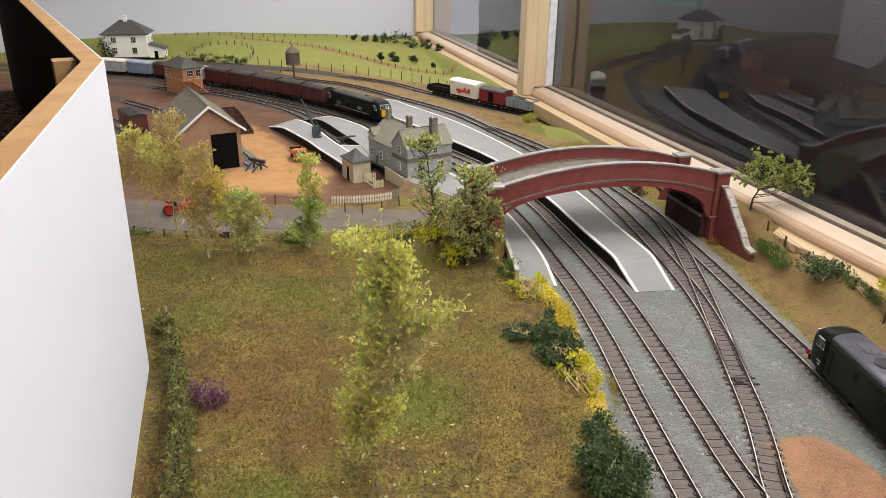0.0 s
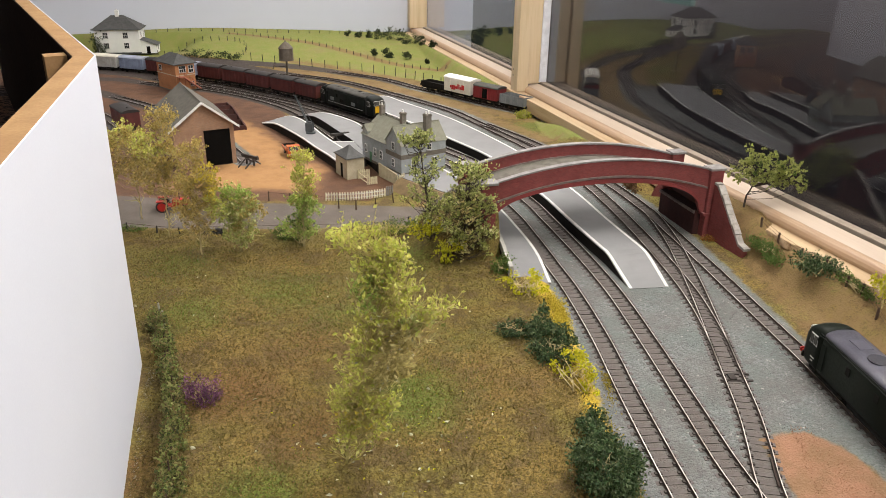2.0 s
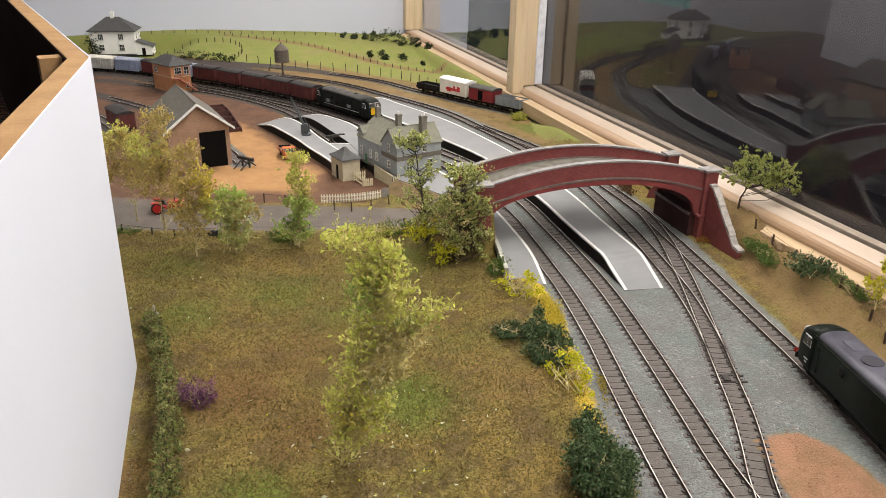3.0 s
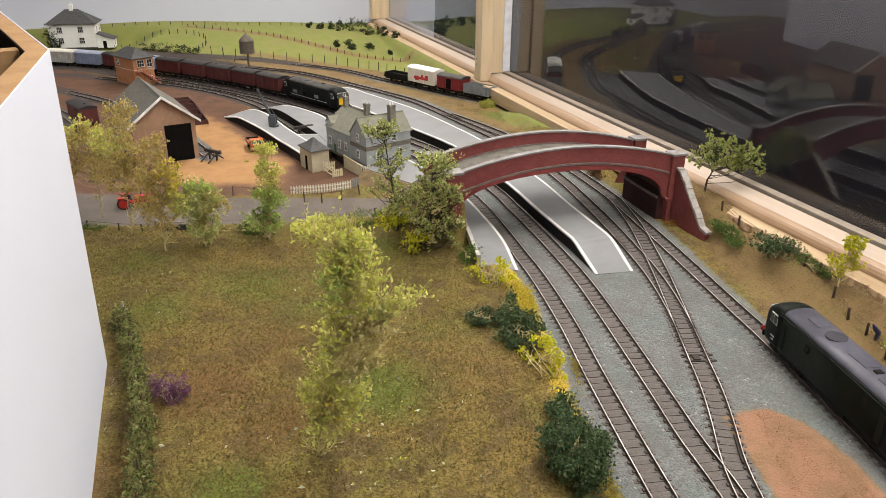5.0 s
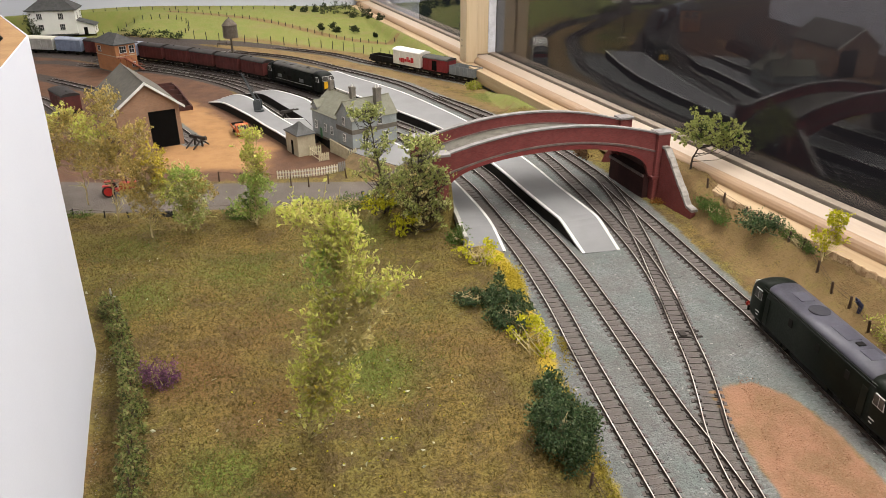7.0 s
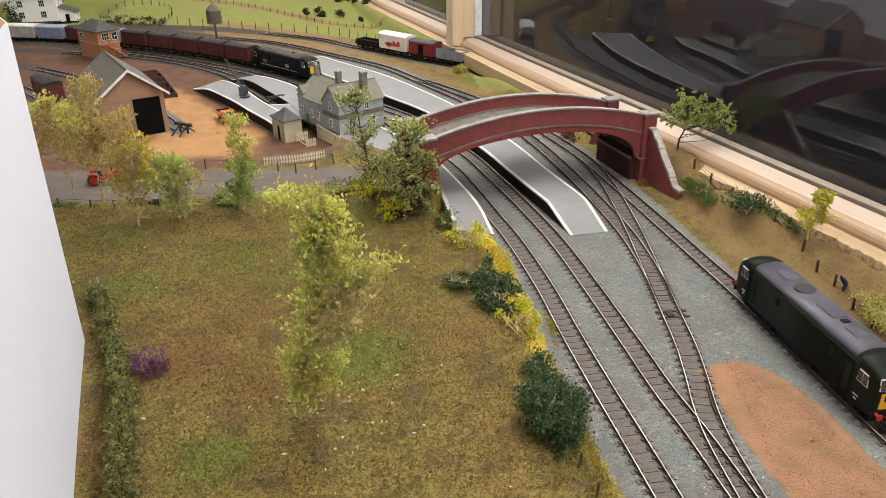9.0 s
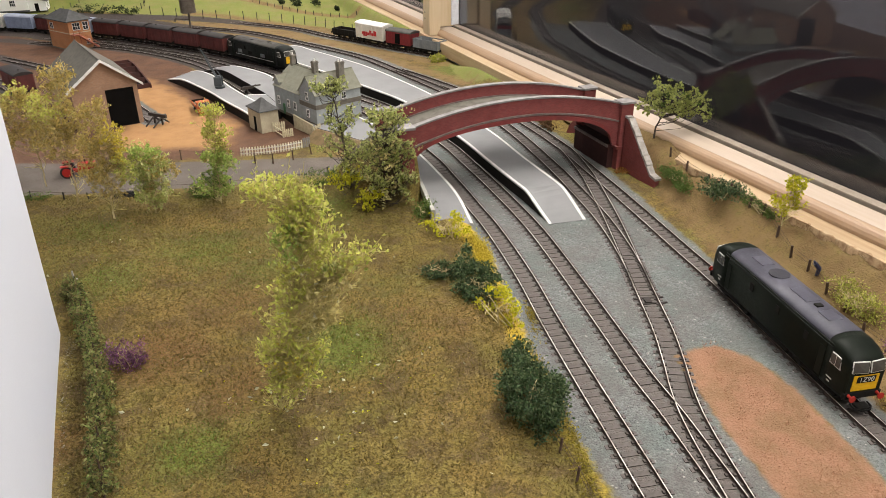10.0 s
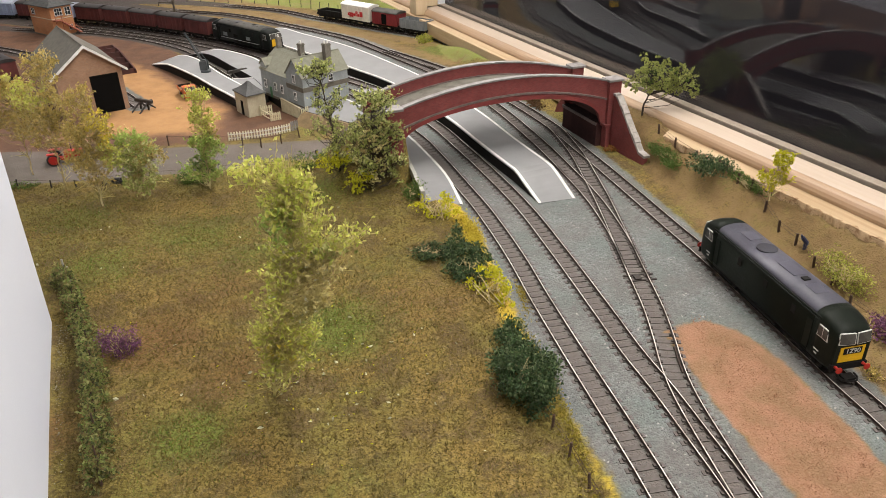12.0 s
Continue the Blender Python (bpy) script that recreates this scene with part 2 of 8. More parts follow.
GASKET = mat("white_gasket", (0.75, 0.76, 0.80), rough=0.5)

# ---- building helpers ----
def thing(name, label, category, loc=(0, 0, 0), rz=0.0, group="", kind=""):
    ob = new(name)
    ob.empty_display_size = 0.01
    ob.matrix_basis = pose(*loc, 0, 0, rz)
    return tagged(ob, label, category, group, kind)


def mesh_of(name, bm, mats):
    me = bpy.data.meshes.new(name)
    bm.to_mesh(me)
    bm.free()
    for m in mats if isinstance(mats, (list, tuple)) else (mats,):
        me.materials.append(m)
    return me


def part(name, bm, material, parent, label=""):
    ob = new(name, mesh_of(name, bm, material))
    ob.parent = parent
    return tagged(ob, label)


def solo(name, bm, material, label, category="", group="", kind="", m=None):
    ob = new(name, mesh_of(name, bm, material))
    if m is not None:
        ob.matrix_basis = m
    return tagged(ob, label, category, group, kind)


def box(bm, x0, y0, z0, x1, y1, z1, mi=0, bevel=0.0):
    vs = [bm.verts.new((x, y, z)) for z in (z0, z1) for x, y in ((x0, y0), (x1, y0), (x1, y1), (x0, y1))]
    fs = [bm.faces.new([vs[i] for i in f]) for f in ((3, 2, 1, 0), (4, 5, 6, 7), (0, 1, 5, 4), (1, 2, 6, 5), (2, 3, 7, 6), (3, 0, 4, 7))]
    for f in fs:
        f.material_index = mi
    if bevel:
        bmesh.ops.bevel(bm, geom=list({e for f in fs for e in f.edges}), offset=bevel, segments=2, affect="EDGES", profile=0.6)
    return bm


def boxed(x0, y0, z0, x1, y1, z1, bevel=0.0):
    return box(bmesh.new(), x0, y0, z0, x1, y1, z1, 0, bevel)


def rod(bm, a, b, r, r2=None, n=8, mi=0, cap=True):
    a, b = Vector(a), Vector(b)
    r2 = r if r2 is None else r2
    q = (b - a).to_track_quat("Z", "Y")
    rings = []
    for p, rr in ((a, r), (b, r2)):
        rings.append([bm.verts.new(p + q @ Vector((rr * math.cos(t), rr * math.sin(t), 0))) for t in (2 * math.pi * i / n for i in range(n))])
    for i in range(n):
        bm.faces.new((rings[0][i], rings[0][(i + 1) % n], rings[1][(i + 1) % n], rings[1][i])).material_index = mi
    if cap:
        bm.faces.new(rings[0][::-1]).material_index = mi
        bm.faces.new(rings[1]).material_index = mi
    return bm


def rodded(a, b, r, r2=None, n=8):
    return rod(bmesh.new(), a, b, r, r2, n)


def prism(bm, outline, axis, lo, hi, mi=0):
    """A flat outline pushed along x or y or z from lo to hi."""
    def at(p, v):
        return {"x": (v, p[0], p[1]), "y": (p[0], v, p[1]), "z": (p[0], p[1], v)}[axis]
    a = [bm.verts.new(at(p, lo)) for p in outline]
    b = [bm.verts.new(at(p, hi)) for p in outline]
    n = len(outline)
    fs = [bm.faces.new(a), bm.faces.new(b[::-1])] + [bm.faces.new((a[i], b[i], b[(i + 1) % n], a[(i + 1) % n])) for i in range(n)]
    for f in fs:
        f.material_index = mi
    bmesh.ops.recalc_face_normals(bm, faces=fs)
    return bm


def glide(points, step=0.01):
    """A smooth line through the given points, with a place every step."""
    p = [Vector((*q, 0)) if len(q) == 2 else Vector(q) for q in points]
    p = [2 * p[0] - p[1]] + p + [2 * p[-1] - p[-2]]
    dense = []
    for i in range(1, len(p) - 2):
        n = max(2, int((p[i + 1] - p[i]).length / step * 3))
        for k in range(n):
            t = k / n
            dense.append(0.5 * (2 * p[i] + (p[i + 1] - p[i - 1]) * t + (2 * p[i - 1] - 5 * p[i] + 4 * p[i + 1] - p[i + 2]) * t * t + (3 * p[i] - p[i - 1] - 3 * p[i + 1] + p[i + 2]) * t ** 3))
    dense.append(p[-2])
    for _ in range(2):
        dense = [dense[0]] + [(dense[i - 1] + dense[i] * 2 + dense[i + 1]) / 4 for i in range(1, len(dense) - 1)] + [dense[-1]]
    out, want, run = [dense[0]], step, 0.0
    for a, b in zip(dense, dense[1:]):
        d = (b - a).length
        while d > 0 and run + d >= want:
            out.append(a.lerp(b, (want - run) / d))
            want += step
        run += d
    return out


def shifted(line, off):
    """The line moved sideways, to its right when off is positive."""
    out = []
    for i, p in enumerate(line):
        t = (line[min(i + 1, len(line) - 1)] - line[max(i - 1, 0)]).normalized()
        out.append(p + Vector((t.y, -t.x, 0)) * off)
    return out


def sweep(bm, line, profile, mi=0):
    """Pushes an outline (sideways, up) along a line."""
    rings = []
    for i, p in enumerate(line):
        t = (line[min(i + 1, len(line) - 1)] - line[max(i - 1, 0)]).normalized()
        s = Vector((t.y, -t.x, 0))
        rings.append([bm.verts.new(p + s * a + Vector((0, 0, h))) for a, h in profile])
    n = len(profile)
    for r, q in zip(rings, rings[1:]):
        for i in range(n):
            f = bm.faces.new((r[i], r[(i + 1) % n], q[(i + 1) % n], q[i]))
            f.material_index = mi[i] if isinstance(mi, (list, tuple)) else mi
    bm.faces.new(rings[0])
    bm.faces.new(rings[-1][::-1])
    bmesh.ops.recalc_face_normals(bm, faces=bm.faces)
    return bm


# ---- the room and the window wall, in the wall's own frame ----
# x runs out through the window from the front of the sill ledge, y runs along the wall away from the camera
YAW = 16.0


ALONG0, ALONG1 = -4.2, 1.50
LEDGE = 0.030
# window openings along y: a narrow far one, then a post, then a wide near one
bm = boxed(0.06, ALONG0, -0.95, 0.26, ALONG1, -0.10)
box(bm, 0.06, ALONG0, -0.10, 0.074, ALONG1, 0.028)
box(bm, 0.06, ALONG0, 1.15, 0.26, ALONG1, CEILING + 0.1)
box(bm, 0.06, 1.490, 0.028, 0.26, ALONG1, 1.15)
box(bm, 0.06, ALONG0, 0.028, 0.26, -2.6, 1.15)
solo("wall_east", bm, WALLMAT, "pale grey painted wall below and around the window", "wall", kind="structure", m=WALL)
bm = boxed(-4.4, ALONG1, -0.95, 0.26, ALONG1 + 0.15, CEILING + 0.1)
solo("wall_north", bm, WALLMAT, "plain pale grey painted wall behind the layout", "wall", kind="structure", m=WALL)
solo("wall_south", boxed(-4.4, ALONG0 - 0.15, -0.95, 0.26, ALONG0, CEILING + 0.1), WALLMAT, "plain pale grey painted wall", "wall", kind="structure", m=WALL)
solo("wall_west", boxed(-4.55, ALONG0 - 0.15, -0.95, -4.4, ALONG1 + 0.15, CEILING + 0.1), WALLMAT, "plain pale grey painted wall", "wall", kind="structure", m=WALL)
solo("ceiling", boxed(-4.4, ALONG0, CEILING, 0.06, ALONG1, CEILING + 0.1), CEIL, "plain white ceiling", "ceiling", kind="structure", m=WALL)
solo("floor", boxed(-4.4, ALONG0, -1.0, 0.06, ALONG1, -0.95), CARPET, "dark grey carpet floor", "floor", kind="structure", m=WALL)

for along, half in STRIPS:
    t = thing("strip_light", "long white strip light above the window", "strip light", tuple(WALL @ Vector((STRIP_X, along, STRIP_Z))), YAW, "strip lights")
    bm = bmesh.new()
    prism(bm, [(-0.004, 0.03), (0.05, 0.03), (0.05, -0.035), (0.04, -0.035)], "y", -half, half)
    part("housing", bm, WHITE, t, "white metal housing")
    part("bracket", boxed(0.05, -0.02, -0.02, 0.09, 0.02, 0.02), WHITE, t)

DIFF, dnt, db = nodes_of("lamp_diffuser")
db.inputs["Emission Color"].default_value = (1.0, 0.95, 0.87, 1)
db.inputs["Emission Strength"].default_value = 4.0
for lx, ly in LAMPS:
    t = thing("ceiling_light", "square white ceiling light panel", "ceiling light", (lx, ly, CEILING), 0, "ceiling lights")
    bm = bmesh.new()
    for a, b, c, d in ((-0.3, -0.3, 0.3, -0.285), (-0.3, 0.285, 0.3, 0.3), (-0.3, -0.285, -0.285, 0.285), (0.285, -0.285, 0.3, 0.285)):
        box(bm, a, b, -0.012, c, d, 0.0)
    part("frame", bm, WHITE, t)
    part("diffuser", boxed(-0.284, -0.284, -0.006, 0.284, 0.284, -0.001), DIFF, t, "glowing white diffuser")

GLASS, gnt, gb = nodes_of("window_glass")
gb.inputs["Base Color"].default_value = (0.8, 0.82, 0.84, 1)
gb.inputs["Roughness"].default_value = 0.004
gb.inputs["IOR"].default_value = 1.5
gb.inputs["Transmission Weight"].default_value = 1.0


def window(name, y0, y1, label, front0=0.016, front1=0.016):
    w = thing(name, label, "window", WALL.translation, YAW, kind="structure")
    zb, zt, d0 = 0.0305, 1.15, 0.033
    # bottom rail with its sloping upper face, head, and two jambs
    prof = [(d0, zb), (d0, zb + 0.0125), (0.044, zb + 0.0140), (0.0600, zb + 0.015), (0.0600, zb)]
    bm = bmesh.new()
    prism(bm, prof, "y", y0 + 0.002, y1 - 0.002)
    part("bottom_rail", bm, RAILWOOD, w, "pale pine bottom rail of the frame")
    # rounded nose in front of the rail, up to the post, coloured as shaded
    bm = bmesh.new()
    nose = [(0.0225, zb), (0.0225, zb + 0.0035), (0.0240, zb + 0.0072), (0.0262, zb + 0.0098), (0.0290, zb + 0.0116), (0.0328, zb + 0.0124), (0.0328, zb)]
    prism(bm, nose, "y", y0 + (0.002 if y0 < 0 else 0.04), min(y1, 0.411 if y0 < 0 else y1) - 0.002)
    part("rail_nose", bm, SHADED_NOSEWOOD, w, "rounded nose of the rail, darker tan for its shade")
    part("head", boxed(0.012, y0 + 0.002, zt - 0.045, 0.052, y1 - 0.002, zt, 0.002), PINE, w)
    for a, b, front in ((y0, y0 + 0.034, front0), (y1 - 0.034, y1, front1)):
        part("jamb", boxed(front, a, zb + 0.0155, 0.0775, b, zt - 0.047, 0.002), PINE, w, "pale pine upright of the frame")
    bm = bmesh.new()
    box(bm, 0.0603, y0 + 0.034, zb, 0.0640, y1 - 0.034, zb + 0.0128)
    part("gasket", bm, RUBBER, w, "black rubber gasket")
    part("glazing_bead", boxed(0.0642, y0 + 0.034, zb + 0.006, 0.078, y1 - 0.034, zb + 0.0185, 0.001), BEAD, w, "beige glazing bead")
    pane = part("pane", boxed(0.0785, y0 + 0.02, zb + 0.012, 0.0825, y1 - 0.02, zt - 0.03), GLASS, w, "dark reflecting glass at night")
    pane.visible_shadow = False
    return w


window("window_1", 0.457, 1.489, "narrow pine-framed window, dark outside", front0=0.0315)
near_window = window("window_2", -2.6, 0.455, "wide pine-framed window reflecting the layout, dark outside", front1=0.0315)
part("seal_strip", boxed(0.0600, 0.4172, 0.0495, 0.0776, 0.4207, 1.10, 0.0006), GASKET, near_window, "white plastic seal along the upright")
bm = boxed(0.004, 0.411, 0.031, 0.0310, 0.449, 1.15, 0.002)
mullion = solo("window_post", bm, PINE, "broad pale pine post between the two windows", "window post", kind="structure", m=WALL)
bm = bmesh.new()
for z in (0.065, 0.078, 0.30):
    rod(bm, (0.0032, 0.436, z), (0.0045, 0.436, z), 0.0022, n=10)
part("screw", bm, mat("screw_steel", (0.35, 0.31, 0.26), rough=0.4, metal=0.8), mullion)

bm = boxed(0.0, ALONG0 + 0.05, 0.004, 0.058, 1.49, LEDGE, 0.0015)
solo("window_sill", bm, SILLWOOD, "pale pine window sill board", "window sill", kind="structure", m=WALL)

# crumbling plaster edge where the scenery ends at the sill: a broken pale strip, one lump to a stretch
PLASTER = mat("gritty_plaster", (0.52, 0.38, 0.24), (0.25, 0.155, 0.085), scale=150, rough=0.95, fine=420, bump=0.5, dist=0.001)
bm = bmesh.new()
rough = random.Random(4)
y = -1.15
while y < -0.40:
    run = rough.uniform(0.004, 0.016)
    w0, w1 = rough.uniform(0.003, 0.0075), rough.uniform(0.003, 0.0075)
    out, top = rough.uniform(-0.0005, 0.0015), LEDGE + rough.uniform(0.0002, 0.0012)
    ends = []
    for yy, ww, hh in ((y, w0, top - rough.uniform(0, 0.001)), (y + run * 0.5, (w0 + w1) / 2 + 0.001, top), (y + run, w1, top - rough.uniform(0, 0.0012))):
        ends.append([bm.verts.new(p) for p in ((-out - 0.001, yy, LEDGE - 0.008), (-out, yy, hh - 0.0016), (-out * 0.4, yy, hh - 0.0004), (ww - 0.003, yy, hh - 0.0006), (ww, yy, LEDGE - 0.001))])
    for a, b in zip(ends, ends[1:]):
        for i in range(4):
            bm.faces.new((a[i], a[i + 1], b[i + 1], b[i]))
    bm.faces.new(ends[0])
    bm.faces.new(ends[-1][::-1])
    y += run + rough.choice((0.0, 0.0002, 0.0006, 0.004))
bmesh.ops.recalc_face_normals(bm, faces=bm.faces)
solo("trim", bm, PLASTER, "rough tan plaster edge of the scenery along the sill", "plaster edge", kind="structure", m=WALL)

# lit sign in the dark beyond the glass
sign = thing("exit_sign", "dim green lit exit sign beyond the dark window", "sign", tuple(WALL @ Vector((0.9, 1.39, 0.192))), YAW)
GREENLIT, ent, eb = nodes_of("sign_green")
eb.inputs["Base Color"].default_value = (0.01, 0.05, 0.035, 1)
eb.inputs["Emission Color"].default_value = (0.05, 0.22, 0.16, 1)
eb.inputs["Emission Strength"].default_value = 0.15
WHITELIT, wnt, wb = nodes_of("sign_white")
wb.inputs["Emission Color"].default_value = (0.6, 0.85, 0.75, 1)
wb.inputs["Emission Strength"].default_value = 0.07
part("panel", boxed(0, -0.27, -0.055, 0.02, 0.27, 0.055, 0.004), GREENLIT, sign, "green sign panel")

# night outside: a backdrop whose glow stands in for the veil on the glass
NIGHT, nnt, nb = nodes_of("glass_veil_glow")
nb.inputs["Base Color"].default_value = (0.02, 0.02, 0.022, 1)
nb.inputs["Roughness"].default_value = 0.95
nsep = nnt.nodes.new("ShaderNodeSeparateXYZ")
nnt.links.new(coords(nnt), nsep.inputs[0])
# the added glow grows stronger with height
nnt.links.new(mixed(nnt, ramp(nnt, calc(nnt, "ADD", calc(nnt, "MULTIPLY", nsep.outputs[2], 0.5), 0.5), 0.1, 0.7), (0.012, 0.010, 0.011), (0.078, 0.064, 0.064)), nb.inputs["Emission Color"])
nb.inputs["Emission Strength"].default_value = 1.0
solo("backdrop", boxed(3.0, -6, -3, 3.1, 8, 5), NIGHT, "night backdrop outside the window, glowing as the pale veil on the glass", "backdrop", kind="structure", m=WALL)

# ---- lines of the tracks ----
B_NEAR = [(0.236, 0.10), (0.235, 0.20), (0.232, 0.294), (0.228, 0.349), (0.224, 0.399), (0.218, 0.448), (0.214, 0.508), (0.206, 0.615), (0.196, 0.719), (0.179, 0.82), (0.154, 0.936), (0.13, 1.032)]
B_FAR = [(0.066, 1.205), (-0.012, 1.325), (-0.083, 1.435), (-0.163, 1.545), (-0.245, 1.634), (-0.33, 1.712), (-0.43, 1.79), (-0.53, 1.86), (-0.65, 1.93), (-0.78, 1.985), (-0.92, 2.03), (-1.1, 2.06), (-1.45, 2.06)]
LINE_B = glide(B_NEAR + B_FAR, 0.008)
A_NEAR = [(0.187, 0.10), (0.186, 0.20), (0.183, 0.301), (0.18, 0.347), (0.176, 0.396), (0.171, 0.454), (0.165, 0.536), (0.16, 0.623), (0.149, 0.724), (0.137, 0.794), (0.121, 0.884), (0.098, 0.986)]
a_far = [tuple(p)[:2] for p in shifted(glide(B_FAR[:-2], 0.1), -0.042)]
LINE_A = glide(A_NEAR + a_far, 0.008)
LINE_C = glide([(0.234, 0.29), (0.236, 0.376), (0.241, 0.42), (0.25, 0.46), (0.259, 0.505), (0.266, 0.558), (0.276, 0.64), (0.2795, 0.727), (0.274, 0.82), (0.263, 0.93), (0.24, 1.08), (0.205, 1.21), (0.16, 1.325), (0.13, 1.39), (0.085, 1.487), (0.028, 1.6), (-0.04, 1.69), (-0.105, 1.765), (-0.185, 1.86), (-0.265, 1.935), (-0.36, 1.99), (-0.48, 2.04), (-0.62, 2.085), (-0.8, 2.12), (-1.1, 2.14), (-1.45, 2.13)], 0.008)
LINE_D = glide([(0.372, 0.10), (0.369, 0.2), (0.366, 0.33), (0.360, 0.4), (0.348, 0.57), (0.3395, 0.65), (0.33, 0.74), (0.321, 0.82), (0.312, 0.89), (0.3, 0.98), (0.274, 1.095), (0.236, 1.21), (0.19, 1.315), (0.145, 1.40), (0.09, 1.49)], 0.008)
LINE_X = glide([(0.301, 0.985), (0.303, 0.93), (0.302, 0.87), (0.297, 0.81), (0.29, 0.74), (0.281, 0.67), (0.268, 0.575)], 0.008)
LINE_E = glide([(0.205, 1.575), (0.145, 1.638), (0.088, 1.697), (0.008, 1.788), (-0.052, 1.848), (-0.125, 1.94), (-0.19, 1.995), (-0.29, 2.055), (-0.40, 2.09), (-0.52, 2.10), (-0.66, 2.10)], 0.008)
LINE_BAY = glide([(-0.180, 1.335), (-0.205, 1.385), (-0.257, 1.488), (-0.30, 1.565), (-0.36, 1.64), (-0.44, 1.715), (-0.54, 1.785), (-0.66, 1.84), (-0.8, 1.88), (-1.0, 1.90)], 0.008)
LINE_SHED = glide([(-0.325, 1.205), (-0.36, 1.265), (-0.42, 1.36), (-0.5, 1.47), (-0.58, 1.56), (-0.68, 1.65), (-0.80, 1.73), (-1.0, 1.80)], 0.008)
LINE_F = glide([(-0.62, 1.42), (-0.7, 1.52), (-0.80, 1.60), (-0.95, 1.68), (-1.1, 1.72)], 0.008)
TRACKS = [("A", LINE_A), ("B", LINE_B), ("C", LINE_C), ("D", LINE_D), ("X", LINE_X), ("E", LINE_E), ("bay", LINE_BAY), ("shed", LINE_SHED), ("F", LINE_F)]
GAUGE = 0.0165
BED = -0.0030


# ---- ground: one sheet ----
def step(v, lo, hi):
    t = np.clip((v - lo) / (hi - lo), 0, 1)
    return t * t * (3 - 2 * t)


def dist_to(X, Y, line):
    pts = np.array([(p[0], p[1]) for p in line])
    best = np.full(X.shape, 9.0)
    for a, b in zip(pts[:-1], pts[1:]):
        d = b - a
        t = np.clip(((X - a[0]) * d[0] + (Y - a[1]) * d[1]) / max(d @ d, 1e-12), 0, 1)
        best = np.minimum(best, np.hypot(X - a[0] - t * d[0], Y - a[1] - t * d[1]))
    return best


def inside(X, Y, poly, soft=0.012):
    """1 inside the outline, 0 outside, with an even slope across its edge."""
    r = np.zeros(X.shape, bool)
    n = len(poly)
    for i in range(n):
        (x0, y0), (x1, y1) = poly[i], poly[(i + 1) % n]
        if y0 != y1:
            r ^= ((y0 > Y) != (y1 > Y)) & (X < (x1 - x0) * (Y - y0) / (y1 - y0) + x0)
    d = dist_to(X, Y, list(poly) + [poly[0]])
    return np.clip(0.5 + np.where(r, d, -d) / (2 * soft), 0, 1)


ROAD = [(-1.2, 0.93), (-0.46, 0.905), (-0.30, 0.90), (-0.167, 0.905), (-0.06, 0.925), (0.02, 0.905), (0.075, 0.845), (0.05, 0.955), (-0.03, 0.995), (-0.152, 1.000), (-0.30, 1.005), (-0.463, 1.028), (-1.2, 1.08)]
BR0, BRU, BRW = Vector((0.350, 0.899)), Vector((-0.973, -0.232)), Vector((-0.232, 0.973))


def height(X, Y):
    q = (X - 0.284) * 0.9613 + (Y - 1.255) * 0.2756
    v = (X - 0.284) * -0.2756 + (Y - 1.255) * 0.9613
    z = np.full(X.shape, BED)
    # pasture climbing to the back wall
    z += 0.052 * step(v, 0.86, 1.35) * step(-q, -0.05, 0.35) + 0.030 * step(v, 0.9, 1.45) * (1 - step(-q, -0.05, 0.35))
    z += 0.007 * np.sin(X * 7 + 1.0) * step(v, 1.05, 1.4)
    # level plot of the white house
    plot = step(-X, 0.70, 0.82) * step(-Y, -2.40, -2.32)
    z = z * (1 - plot) + 0.004 * plot
    # bank up to the sill beside the nearer tracks
    z += 0.0327 * step(q, -0.075, -0.011) * step(-v, 0.10, 0.30) * step(X, 0.36, 0.42)
    z += 0.019 * step(q, -0.030, -0.003) * step(v, -0.20, -0.10) * (1 - step(v, 0.14, 0.29))
    # soil sloping up to the sill behind the wagons
    z = np.maximum(z, (-0.003 + 0.031 * step(q, -0.034, -0.004)) * step(v, 0.42, 0.50) + BED * (1 - step(v, 0.42, 0.50)))
    # soil heaped over the sill beside the bridge
    heap_m = step(v, -0.47, -0.41) * (1 - step(v, -0.25, -0.20))
    edge_q = np.interp(v, [-0.47, -0.43, -0.40, -0.34, -0.28, -0.22], [-0.004, 0.012, 0.034, 0.038, 0.040, 0.034]) + 0.004 * np.sin(v * 190) + 0.002 * np.sin(v * 420 + 1)
    z = np.where(q > -0.03, z + (0.0335 + 0.10 * np.clip(q, 0, 0.05) - z) * heap_m * step(q, -0.03, 0.0), z) - 0.009 * step(q, edge_q - 0.010, edge_q + 0.002) * (q > -0.02)
    # ramp that carries the road to the bridge
    u = (X - 0.35) * -0.973 + (Y - 0.899) * -0.232
    w = (X - 0.35) * -0.232 + (Y - 0.899) * 0.973
    ramp_up = step(-(u - 0.29), -0.11, 0.0) * (u > 0.283)
    z += 0.064 * ramp_up * step(w, -0.012, 0.002) * step(-w, -0.118, -0.098)
    # field verge beside the line, a touch above the ballast
    left = 1 - step(X, 0.10, 0.14)
    z += 0.004 * left * step(-Y, -0.93, -0.80)
    z += 0.003 * np.sin(X * 23 + Y * 11) * np.sin(Y * 17 - X * 9) * left * step(-Y, -0.9, -0.75)
    return z


